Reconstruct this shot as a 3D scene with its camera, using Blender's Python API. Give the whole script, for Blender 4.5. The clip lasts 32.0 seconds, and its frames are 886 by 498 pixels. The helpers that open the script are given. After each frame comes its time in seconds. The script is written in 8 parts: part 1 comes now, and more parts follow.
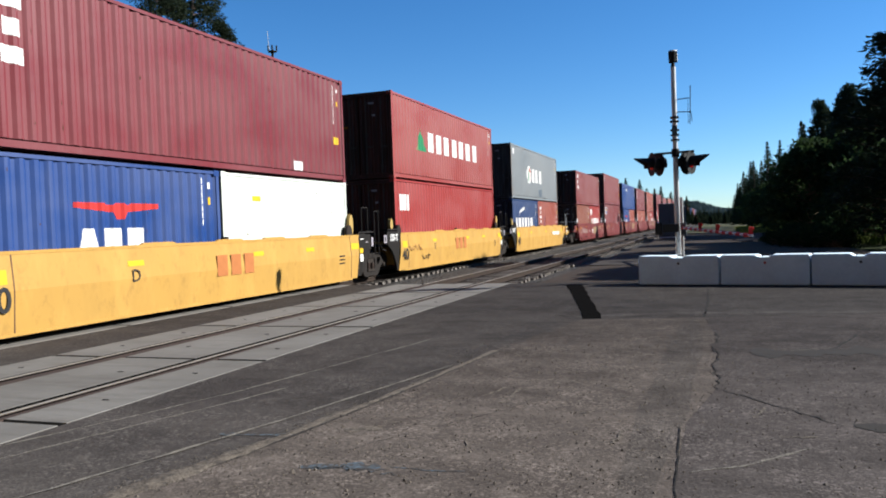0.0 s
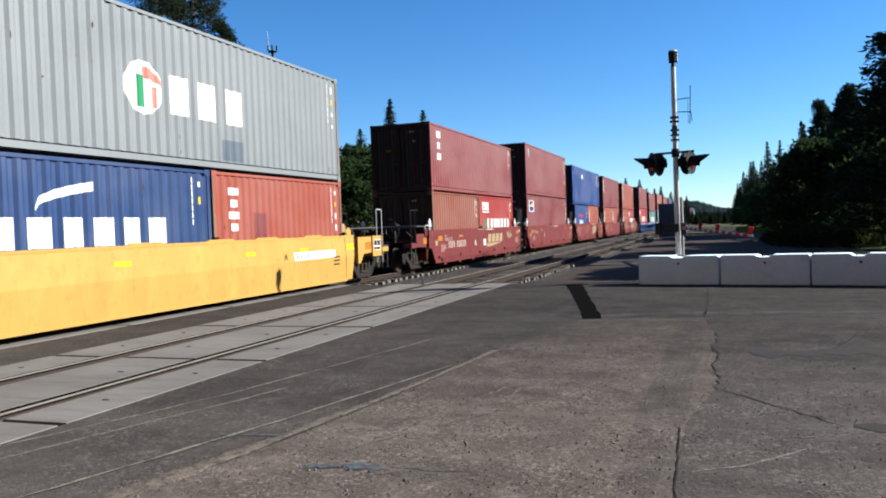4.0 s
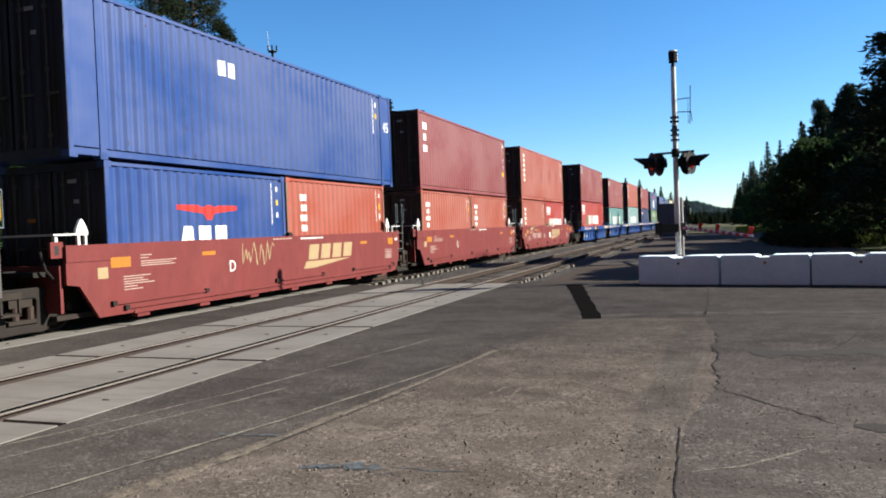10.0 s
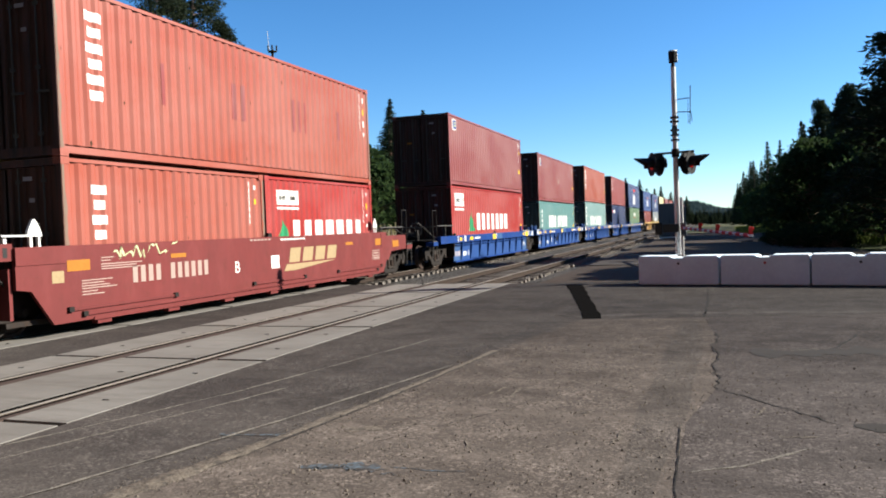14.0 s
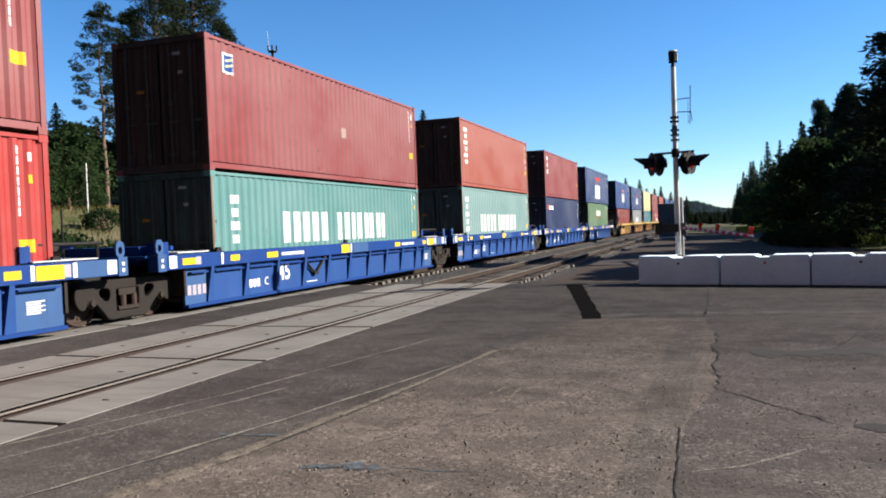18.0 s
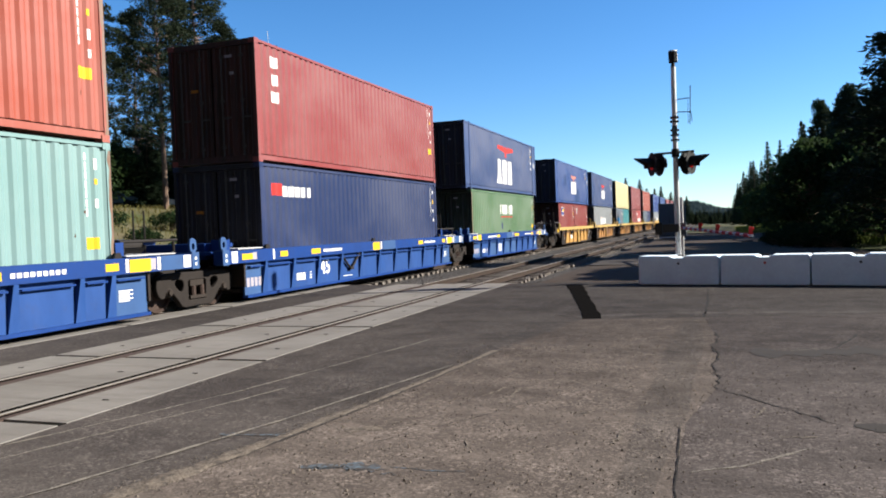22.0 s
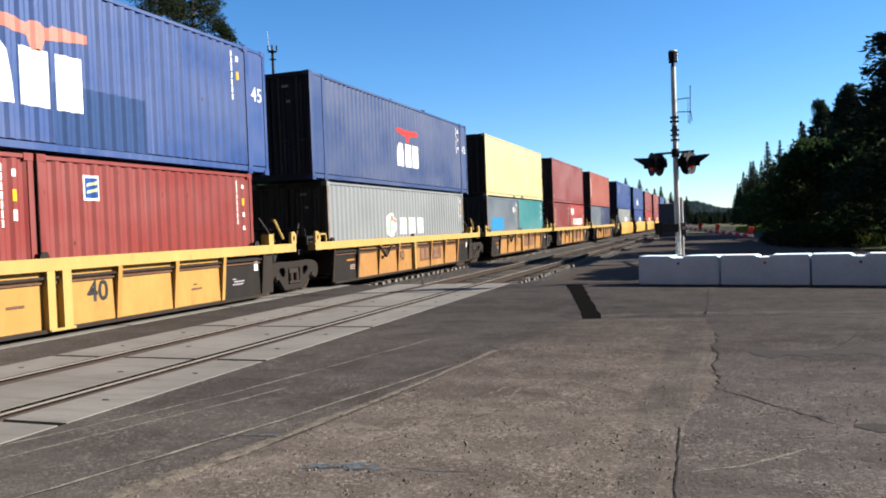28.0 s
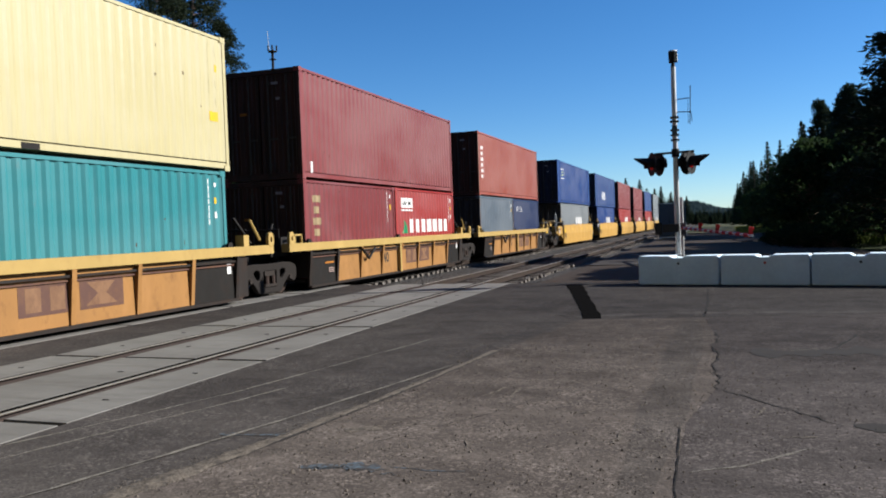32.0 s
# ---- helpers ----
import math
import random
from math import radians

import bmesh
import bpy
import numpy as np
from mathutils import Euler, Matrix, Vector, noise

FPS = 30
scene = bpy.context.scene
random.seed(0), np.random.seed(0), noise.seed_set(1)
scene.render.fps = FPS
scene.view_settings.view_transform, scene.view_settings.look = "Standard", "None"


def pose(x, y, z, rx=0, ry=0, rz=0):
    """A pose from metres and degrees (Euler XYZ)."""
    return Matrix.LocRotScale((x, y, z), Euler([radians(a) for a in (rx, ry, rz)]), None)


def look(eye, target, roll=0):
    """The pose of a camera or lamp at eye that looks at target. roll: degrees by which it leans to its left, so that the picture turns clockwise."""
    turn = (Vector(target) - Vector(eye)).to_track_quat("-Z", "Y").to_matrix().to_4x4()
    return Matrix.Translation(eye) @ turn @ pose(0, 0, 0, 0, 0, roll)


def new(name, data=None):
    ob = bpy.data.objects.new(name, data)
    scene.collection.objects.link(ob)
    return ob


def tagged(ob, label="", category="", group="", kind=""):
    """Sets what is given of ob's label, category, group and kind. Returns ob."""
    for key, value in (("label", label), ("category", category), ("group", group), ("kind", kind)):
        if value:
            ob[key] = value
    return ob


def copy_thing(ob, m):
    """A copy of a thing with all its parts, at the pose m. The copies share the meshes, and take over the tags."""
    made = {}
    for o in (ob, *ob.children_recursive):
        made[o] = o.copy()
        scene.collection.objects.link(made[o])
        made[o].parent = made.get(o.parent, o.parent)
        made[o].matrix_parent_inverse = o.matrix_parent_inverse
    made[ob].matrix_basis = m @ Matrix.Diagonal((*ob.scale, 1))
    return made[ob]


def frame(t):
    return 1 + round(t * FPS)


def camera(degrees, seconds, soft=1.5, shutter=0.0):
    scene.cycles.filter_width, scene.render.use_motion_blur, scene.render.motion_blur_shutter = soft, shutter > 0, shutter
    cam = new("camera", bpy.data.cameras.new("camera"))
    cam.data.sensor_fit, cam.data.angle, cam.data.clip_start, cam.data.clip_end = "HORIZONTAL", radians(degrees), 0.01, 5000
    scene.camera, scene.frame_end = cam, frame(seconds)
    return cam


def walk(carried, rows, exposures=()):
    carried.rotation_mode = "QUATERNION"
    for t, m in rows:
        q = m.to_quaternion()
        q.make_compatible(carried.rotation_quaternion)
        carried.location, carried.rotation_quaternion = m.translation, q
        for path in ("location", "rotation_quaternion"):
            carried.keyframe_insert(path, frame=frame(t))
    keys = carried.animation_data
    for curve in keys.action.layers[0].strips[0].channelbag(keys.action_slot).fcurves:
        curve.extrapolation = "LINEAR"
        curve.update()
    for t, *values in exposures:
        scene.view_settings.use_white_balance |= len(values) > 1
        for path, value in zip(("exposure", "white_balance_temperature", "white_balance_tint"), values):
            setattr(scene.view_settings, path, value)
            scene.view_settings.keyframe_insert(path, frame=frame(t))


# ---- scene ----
import collections

# camera: stands still at eye height beside the level crossing
cam = camera(58.77, 32.0, 1.9)
EYE = Vector((0.0, 0.0, 1.5))
YAW, PITCH = radians(19.352), radians(-1.533)
WB, COOL = 6350, 5900
AIM = EYE + Vector((-math.sin(YAW) * math.cos(PITCH), math.cos(YAW) * math.cos(PITCH), math.sin(PITCH)))
walk(cam, [(0.0, look(EYE, AIM, -2.10)), (32.0, look(EYE, AIM, -2.10))],
     exposures=[(0.0, 1.35, COOL, 7.0), (1.0, 0.83, COOL, 8.0), (2.0, 1.09, COOL, 8.0), (3.0, 1.39, COOL, 7.0), (3.5, 1.47, COOL, 7.0), (5.5, 1.72, WB, 6.0), (14.0, 1.73, WB, 6.5), (17.5, 1.69, WB, 9.0), (21.0, 1.71, WB, 9.0), (25.5, 1.79, WB, 9.0), (28.0, 1.75, WB, 8.5), (29.0, 1.74, WB, 9.0), (30.0, 1.53, WB, 8.5), (31.0, 1.31, COOL, 9.0), (32.0, 1.21, COOL, 8.0)])

# daylight: low sun ahead and to the side, clear sky
SUN_AZ, SUN_EL = 66.5, 27.3
world = bpy.data.worlds.new("clear_sky")
scene.world = world
world.use_nodes = True
wn = world.node_tree.nodes
sky = wn.new("ShaderNodeTexSky")
sky.sky_type, sky.sun_disc = "NISHITA", False
sky.sun_elevation, sky.sun_rotation = radians(SUN_EL), radians(SUN_AZ)
sky.air_density, sky.dust_density, sky.ozone_density = 1.0, 0.0, 3.0
sky.altitude = 1200.0
vivid = wn.new("ShaderNodeHueSaturation")
vivid.inputs["Saturation"].default_value = 1.16
cool = wn.new("ShaderNodeMix")
cool.data_type, cool.blend_type = "RGBA", "MULTIPLY"
cool.inputs[0].default_value = 1.0
cool.inputs[7].default_value = (0.90, 1.0, 1.12, 1.0)
world.node_tree.links.new(sky.outputs[0], cool.inputs[6])
world.node_tree.links.new(cool.outputs[2], vivid.inputs["Color"])
world.node_tree.links.new(vivid.outputs[0], wn["Background"].inputs["Color"])
wn["Background"].inputs["Strength"].default_value = 0.05
sun = new("sun", bpy.data.lights.new("sun", "SUN"))
sun.data.energy, sun.data.angle, sun.data.color = 4.85, radians(0.53), (1.0, 0.92, 0.81)
sd = Vector((math.sin(radians(SUN_AZ)) * math.cos(radians(SUN_EL)),
             math.cos(radians(SUN_AZ)) * math.cos(radians(SUN_EL)), math.sin(radians(SUN_EL))))
sun.matrix_world = look(sd * 100, (0, 0, 0))


# ---------------------------------------------------------------- materials
class Net:
    """Small helper to wire a node material."""

    def __init__(self, name):
        self.m = bpy.data.materials.new(name)
        self.m.use_nodes = True
        self.t = self.m.node_tree
        self.b = self.t.nodes["Principled BSDF"]
        self.c = self.t.nodes.new("ShaderNodeTexCoord")
        self.o = self.t.nodes.new("ShaderNodeObjectInfo")

    def link(self, a, b):
        self.t.links.new(a, b)

    def mapped(self, scale, coord="Object", shift=True):
        n = self.t.nodes.new("ShaderNodeMapping")
        self.link(self.c.outputs[coord], n.inputs["Vector"])
        n.inputs["Scale"].default_value = scale
        if shift:
            mu = self.t.nodes.new("ShaderNodeMath")
            mu.operation = "MULTIPLY"
            mu.inputs[1].default_value = 37.0
            self.link(self.o.outputs["Random"], mu.inputs[0])
            self.link(mu.outputs[0], n.inputs["Location"])
        return n.outputs[0]

    def noise(self, vec, scale, detail=4.0, rough=0.55):
        n = self.t.nodes.new("ShaderNodeTexNoise")
        n.inputs["Scale"].default_value, n.inputs["Detail"].default_value = scale, detail
        n.inputs["Roughness"].default_value = rough
        self.link(vec, n.inputs["Vector"])
        return n.outputs["Fac"]

    def cells(self, vec, scale):
        n = self.t.nodes.new("ShaderNodeTexVoronoi")
        n.inputs["Scale"].default_value = scale
        self.link(vec, n.inputs["Vector"])
        return n.outputs["Distance"], n.outputs["Color"]

    def ramp(self, fac, lo, hi, a=0.0, b=1.0):
        n = self.t.nodes.new("ShaderNodeMapRange")
        for i, v in ((1, lo), (2, hi), (3, a), (4, b)):
            n.inputs[i].default_value = v
        self.link(fac, n.inputs[0])
        return n.outputs[0]

    def mix(self, fac, a, b):
        n = self.t.nodes.new("ShaderNodeMix")
        n.data_type = "RGBA"
        for sock, v in ((n.inputs[0], fac), (n.inputs[6], a), (n.inputs[7], b)):
            if isinstance(v, (int, float)):
                sock.default_value = v
            elif isinstance(v, tuple):
                sock.default_value = (*v, 1.0)
            else:
                self.link(v, sock)
        return n.outputs[2]

    def bump(self, fac, strength, distance=0.01):
        n = self.t.nodes.new("ShaderNodeBump")
        n.inputs["Strength"].default_value, n.inputs["Distance"].default_value = strength, distance
        self.link(fac, n.inputs["Height"])
        self.link(n.outputs[0], self.b.inputs["Normal"])

    def done(self, color, rough, metal=0.0, gloss=0.12):
        self.b.inputs["Specular IOR Level"].default_value = gloss
        if isinstance(color, tuple):
            self.b.inputs["Base Color"].default_value = (*color, 1.0)
        else:
            self.link(color, self.b.inputs["Base Color"])
        if isinstance(rough, (int, float)):
            self.b.inputs["Roughness"].default_value = rough
        else:
            self.link(rough, self.b.inputs["Roughness"])
        self.b.inputs["Metallic"].default_value = metal
        return self.m


def dark(c, k):
    return tuple(v * k for v in c)


def box_paint(name, c, rust=0.35, fade=0.25, streaky=0.32):
    """Weathered paint on corrugated steel: sun fade, run-off streaks, rust spots."""
    n = Net(name)
    big = n.ramp(n.noise(n.mapped((1, 0.35, 0.6)), 1.1, 3), 0.35, 0.7)
    pale = tuple(min(1, v * 0.75 + 0.16 * (0.4 + sum(c) / 3)) for v in c)
    col = n.mix(n.ramp(big, 0, 1, 0, fade), c, pale)
    streak = n.noise(n.mapped((6, 6, 0.35)), 2.2, 5, 0.65)
    col = n.mix(n.ramp(streak, 0.52, 0.8, 0, streaky), col, dark(c, 0.55))
    wash = n.noise(n.mapped((7, 7, 0.22)), 1.6, 5, 0.6)
    col = n.mix(n.ramp(wash, 0.54, 0.78, 0, 0.85 * streaky), col, pale)
    spot = n.noise(n.mapped((1, 1, 0.6)), 7, 6, 0.7)
    col = n.mix(n.ramp(spot, 0.64, 0.76, 0, rust), col, (0.13, 0.045, 0.02))
    n.bump(n.noise(n.mapped((1, 1, 1)), 2.6, 5), 0.4, 0.014)
    return n.done(col, n.ramp(big, 0, 1, 0.38, 0.58), 0.0, 0.25)


SHADED_ENDS = {}


def shaded_end(paint):
    """The same paint, streaky shade mixed into its colour, for both box ends."""
    if paint.name not in SHADED_ENDS:
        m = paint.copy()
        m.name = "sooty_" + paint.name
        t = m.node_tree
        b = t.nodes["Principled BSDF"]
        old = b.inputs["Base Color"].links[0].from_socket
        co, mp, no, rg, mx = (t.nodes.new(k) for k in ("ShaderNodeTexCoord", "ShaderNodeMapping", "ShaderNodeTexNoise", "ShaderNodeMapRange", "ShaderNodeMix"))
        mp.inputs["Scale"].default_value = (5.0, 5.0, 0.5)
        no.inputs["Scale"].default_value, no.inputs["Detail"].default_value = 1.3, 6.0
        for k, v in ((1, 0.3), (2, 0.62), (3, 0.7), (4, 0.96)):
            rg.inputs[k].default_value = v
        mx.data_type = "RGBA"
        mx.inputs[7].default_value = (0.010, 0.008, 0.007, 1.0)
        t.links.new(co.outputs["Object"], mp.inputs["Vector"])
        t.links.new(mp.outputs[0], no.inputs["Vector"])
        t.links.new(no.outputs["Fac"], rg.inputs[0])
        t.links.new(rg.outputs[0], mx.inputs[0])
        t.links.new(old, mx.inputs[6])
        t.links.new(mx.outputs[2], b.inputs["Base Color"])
        SHADED_ENDS[paint.name] = m
    return SHADED_ENDS[paint.name]


def car_paint(name, c, rustc=(0.10, 0.04, 0.02), rust=0.5, grime=0.5, ceil=0.62):
    """Rail-car paint: brake dust from below, rust patches, grime."""
    n = Net(name)
    streak = n.noise(n.mapped((1, 0.8, 0.5)), 1.6, 6, 0.62)
    col = n.mix(n.ramp(streak, 0.42, 0.75, 0, grime), c, dark(c, 0.6))
    dust = n.noise(n.mapped((1, 1.6, 0.6)), 1.1, 6, 0.66)
    col = n.mix(n.ramp(dust, 0.5, 0.78, 0, 0.5), col, tuple(min(1, q * 1.35 + 0.008) for q in c))
    spot = n.noise(n.mapped((1, 1, 0.7)), 4.5, 7, 0.68)
    col = n.mix(n.ramp(spot, ceil - 0.12, ceil + 0.1, 0, rust), col, rustc)
    n.bump(n.noise(n.mapped((1, 1, 1)), 2.0, 3), 0.3, 0.012)
    return n.done(col, n.ramp(streak, 0.3, 0.8, 0.45, 0.7))


def plain(name, c, rough=0.6, metal=0.0, var=0.25, scale=6.0, bump=0.15):
    n = Net(name)
    f = n.noise(n.mapped((1, 1, 1)), scale, 5, 0.6)
    f2 = n.noise(n.mapped((1, 1, 1)), scale * 7, 3, 0.6)
    col = n.mix(n.ramp(f, 0.3, 0.75, 0, var), c, dark(c, 0.55))
    col = n.mix(n.ramp(f2, 0.45, 0.8, 0, var * 0.8), col, tuple(min(1, v * 1.35) for v in c))
    n.bump(f2, bump, 0.004)
    return n.done(col, rough, metal)


def asphalt(name, c, pale, patch=1.0, chips=42.0, worn=None):
    """Worn asphalt: stained at several scales, with stone chips of uneven size showing."""
    n = Net(name)
    v = n.mapped((1, 1, 1), shift=False)
    d, cc = n.cells(v, chips)
    d2, cc2 = n.cells(v, chips * 2.6)
    big = n.noise(v, 0.22, 5, 0.6)
    mid = n.noise(v, 1.3, 7, 0.68)
    patchy = n.noise(v, 3.2, 8, 0.74)
    fine = n.noise(v, 30, 4, 0.7)
    col = n.mix(n.ramp(big, 0.38, 0.62, 0, 0.9 * patch), c, pale)
    col = n.mix(n.ramp(mid, 0.45, 0.68, 0, 0.6), col, dark(c, 0.68))
    col = n.mix(n.ramp(patchy, 0.53, 0.7, 0, 0.75), col, tuple(min(1, q * 1.5) for q in pale))
    col = n.mix(n.ramp(patchy, 0.47, 0.3, 0, 0.65), col, dark(c, 0.55))
    lanes = n.noise(n.mapped((0.12, 1.6, 1), shift=False), 0.8, 4, 0.6)
    col = n.mix(n.ramp(lanes, 0.47, 0.7, 0, 0.6), col, dark(pale, 1.15))
    # bare stones lie in clusters, with short scrapes between them
    bare = n.ramp(n.noise(v, 1.2, 6, 0.7), 0.44, 0.62, 0.25, 1.0)
    scrape = n.noise(n.mapped((5, 21, 1), shift=False), 1.0, 4, 0.6)
    col = n.mix(n.ramp(scrape, 0.64, 0.72, 0, 0.4), col, tuple(min(1, q * 1.8) for q in pale))
    for src, lo, hi in ((cc, 0.78, 0.8), (cc2, 0.66, 0.74)):
        sep = n.t.nodes.new("ShaderNodeSeparateColor")
        n.link(src, sep.inputs[0])
        part_of = n.t.nodes.new("ShaderNodeMath")
        part_of.operation = "MULTIPLY"
        n.link(n.ramp(sep.outputs[0], lo, 1.0, 0, 0.75), part_of.inputs[0])
        n.link(bare, part_of.inputs[1])
        col = n.mix(part_of.outputs[0], col, tuple(min(1, q * 2.4) for q in pale))
        col = n.mix(n.ramp(sep.outputs[1], hi, 1.0, 0, 0.32), col, dark(c, 0.35))
    if worn:
        # colour value runs from a to b along y, with a wavering edge
        y0, y1, a, b = worn
        xyz = n.t.nodes.new("ShaderNodeSeparateXYZ")
        n.link(v, xyz.inputs[0])
        wob = n.t.nodes.new("ShaderNodeMath")
        wob.operation = "MULTIPLY_ADD"
        n.link(n.noise(v, 0.5, 5, 0.65), wob.inputs[0])
        wob.inputs[1].default_value = 5.0
        n.link(xyz.outputs[1], wob.inputs[2])
        hsv = n.t.nodes.new("ShaderNodeHueSaturation")
        n.link(n.ramp(wob.outputs[0], y0 + 2.5, y1 + 2.5, a, b), hsv.inputs["Value"])
        n.link(col, hsv.inputs["Color"])
        col = hsv.outputs[0]
    mixh = n.t.nodes.new("ShaderNodeMath")
    mixh.operation = "ADD"
    n.link(n.ramp(d, 0, 0.7, 1, 0), mixh.inputs[0])
    n.link(fine, mixh.inputs[1])
    n.bump(mixh.outputs[0], 0.3, 0.005)
    return n.done(col, n.ramp(mid, 0.3, 0.7, 0.85, 1.0), 0.0, 0.04)


def gravel(name, c, c2, scale=26, relief=0.03, mottle=0.0, under=(0.045, 0.038, 0.033)):
    n = Net(name)
    v = n.mapped((1, 1, 1), shift=False)
    d, cc = n.cells(v, scale)
    sep = n.t.nodes.new("ShaderNodeSeparateColor")
    n.link(cc, sep.inputs[0])
    col = n.mix(sep.outputs[0], c, c2)
    col = n.mix(n.ramp(n.noise(v, 0.3, 5), 0.35, 0.7, 0, 0.6), col, dark(c, 0.6))
    if mottle:
        col = n.mix(n.ramp(n.noise(v, 11, 7, 0.72), 0.47, 0.6, 0, mottle), col, under)
    n.bump(n.ramp(d, 0, 0.8, 1, 0), 0.7, relief)
    return n.done(col, 0.92)


def leafy(name, c, c2, through_light=0.3):
    n = Net(name)
    g = n.t.nodes.new("ShaderNodeNewGeometry")
    col = n.mix(g.outputs["Random Per Island"], c, c2)
    col = n.mix(n.ramp(n.noise(n.mapped((1, 1, 1)), 0.5, 3), 0.35, 0.7, 0, 0.5), col, dark(c, 0.55))
    m = n.done(col, 0.8, 0.0, 0.04)
    thin = n.t.nodes.new("ShaderNodeBsdfTranslucent")
    n.link(n.mix(0.5, col, tuple(min(1, q * 1.6) for q in c2)), thin.inputs["Color"])
    both = n.t.nodes.new("ShaderNodeMixShader")
    both.inputs[0].default_value = through_light
    n.link(n.b.outputs[0], both.inputs[1])
    n.link(thin.outputs[0], both.inputs[2])
    n.link(both.outputs[0], n.t.nodes["Material Output"].inputs["Surface"])
    return m


def bark(name, c):
    n = Net(name)
    f = n.noise(n.mapped((6, 6, 0.9)), 3.0, 6, 0.7)
    col = n.mix(n.ramp(f, 0.35, 0.7), dark(c, 0.45), c)
    n.bump(f, 0.9, 0.05)
    return n.done(col, 0.9)


def ground_mat():
    n = Net("ground_grass_and_dirt")
    v = n.mapped((1, 1, 1), shift=False)
    f = n.noise(v, 0.09, 6, 0.65)
    g = n.noise(v, 2.2, 6, 0.7)
    col = n.mix(n.ramp(f, 0.42, 0.6), (0.046, 0.056, 0.02), (0.11, 0.088, 0.055))
    col = n.mix(n.ramp(g, 0.4, 0.75, 0, 0.6), col, (0.05, 0.06, 0.02))
    n.bump(g, 0.8, 0.08)
    return n.done(col, 0.95)


MAROON = box_paint("maroon_box_paint", (0.130, 0.025, 0.026), 0.35, 0.28)
BROWN = box_paint("brown_red_box_paint", (0.143, 0.030, 0.029), 0.35, 0.28)
RED = box_paint("bright_red_box_paint", (0.211, 0.016, 0.013), 0.15)
BRICK = box_paint("brick_red_box_paint", (0.156, 0.030, 0.028), 0.35, 0.3)
DEEPRED = box_paint("deep_red_box_paint", (0.128, 0.018, 0.015), 0.3, 0.12)
WINE = box_paint("wine_red_box_paint", (0.112, 0.015, 0.019), 0.35, 0.12)
WARMRED = box_paint("warm_red_box_paint", (0.200, 0.031, 0.025), 0.3, 0.25)
ORANGE = box_paint("orange_box_paint", (0.202, 0.045, 0.027))
RUSTY = box_paint("rusty_orange_box_paint", (0.155, 0.041, 0.021), 0.6, 0.35, 0.6)
BLUE = box_paint("bright_blue_box_paint", (0.007, 0.030, 0.129), 0.15)
APLBLUE = box_paint("faded_blue_box_paint", (0.014, 0.038, 0.130), 0.4, 0.22, 0.6)
DUSKBLUE = box_paint("dull_blue_box_paint", (0.020, 0.037, 0.100), 0.3, 0.25)
MIDBLUE = box_paint("mid_blue_box_paint", (0.009, 0.028, 0.092), 0.2)
NAVY = box_paint("navy_box_paint", (0.010, 0.019, 0.060), 0.2, 0.12, 0.16)
GREY = box_paint("pale_grey_box_paint", (0.133, 0.144, 0.149), 0.65)
STEEL = box_paint("blue_grey_box_paint", (0.069, 0.087, 0.108), 0.6, 0.35)
WHITE = box_paint("white_box_paint", (0.440, 0.455, 0.410), 0.12, 0.1)
CREAM = box_paint("cream_box_paint", (0.330, 0.284, 0.147), 0.1)
# shade on the cream box's doors, put into a dark brown colour
CREAM_SHADED = box_paint("dark_brown_end_paint", (0.023, 0.018, 0.013), 0.3)
TEAL = box_paint("teal_box_paint", (0.021, 0.131, 0.142), 0.2)
MINT = box_paint("mint_green_box_paint", (0.065, 0.150, 0.145), 0.3)
PALEMINT = box_paint("faded_mint_box_paint", (0.116, 0.192, 0.187), 0.2)
GREEN = box_paint("meadow_green_box_paint", (0.057, 0.108, 0.053), 0.7, 0.35, 0.4)
RUSTPOST = box_paint("rusty_corner_post_paint", (0.125, 0.075, 0.050), 0.9, 0.3, 0.7)
RUSTSPOT = plain("rust_spot", (0.055, 0.026, 0.016), 0.9, 0, 0.5, 14)
DKSTEEL = plain("dark_oily_steel", (0.016, 0.014, 0.013), 0.7, 0.2, 0.5)
RODM = plain("galvanised_rod", (0.06, 0.056, 0.052), 0.6, 0.2)
MW = plain("white_marking_paint", (0.52, 0.51, 0.49), 0.6, 0, 0.12)
MWEAR = plain("worn_white_lettering", (0.260, 0.190, 0.165), 0.6, 0, 0.4, 30)
MPALE = plain("faded_pale_lettering", (0.252, 0.228, 0.252), 0.6, 0, 0.3, 30)
MPINK = plain("sun_faded_red_marking", (0.372, 0.144, 0.114), 0.6, 0, 0.4)
MCREAM = plain("cream_marking_paint", (0.240, 0.178, 0.098), 0.6, 0, 0.4, 12)
MRED = plain("red_marking_paint", (0.372, 0.024, 0.021), 0.6, 0, 0.15)
MFADE = plain("faded_red_marking_paint", (0.312, 0.114, 0.036), 0.7, 0, 0.4)
MGREEN = plain("green_marking_paint", (0.018, 0.162, 0.066), 0.6, 0, 0.15)
MYEL = plain("yellow_marking_paint", (0.480, 0.300, 0.012), 0.55, 0, 0.12)
MORANGE = plain("orange_reflective_sheet", (0.270, 0.105, 0.016), 0.5, 0, 0.35)
MBLACK = plain("black_marking_paint", (0.02, 0.02, 0.02), 0.6, 0, 0.2)
MBLUE = plain("blue_marking_paint", (0.012, 0.042, 0.168), 0.6, 0, 0.15)
MSKY = plain("light_blue_patch_paint", (0.018, 0.156, 0.312), 0.6, 0, 0.2)
MLIME = plain("pale_green_spray_paint", (0.330, 0.372, 0.210), 0.6, 0, 0.2)
MPATCH = plain("dark_repair_patch_paint", (0.015, 0.037, 0.104), 0.6, 0, 0.4)
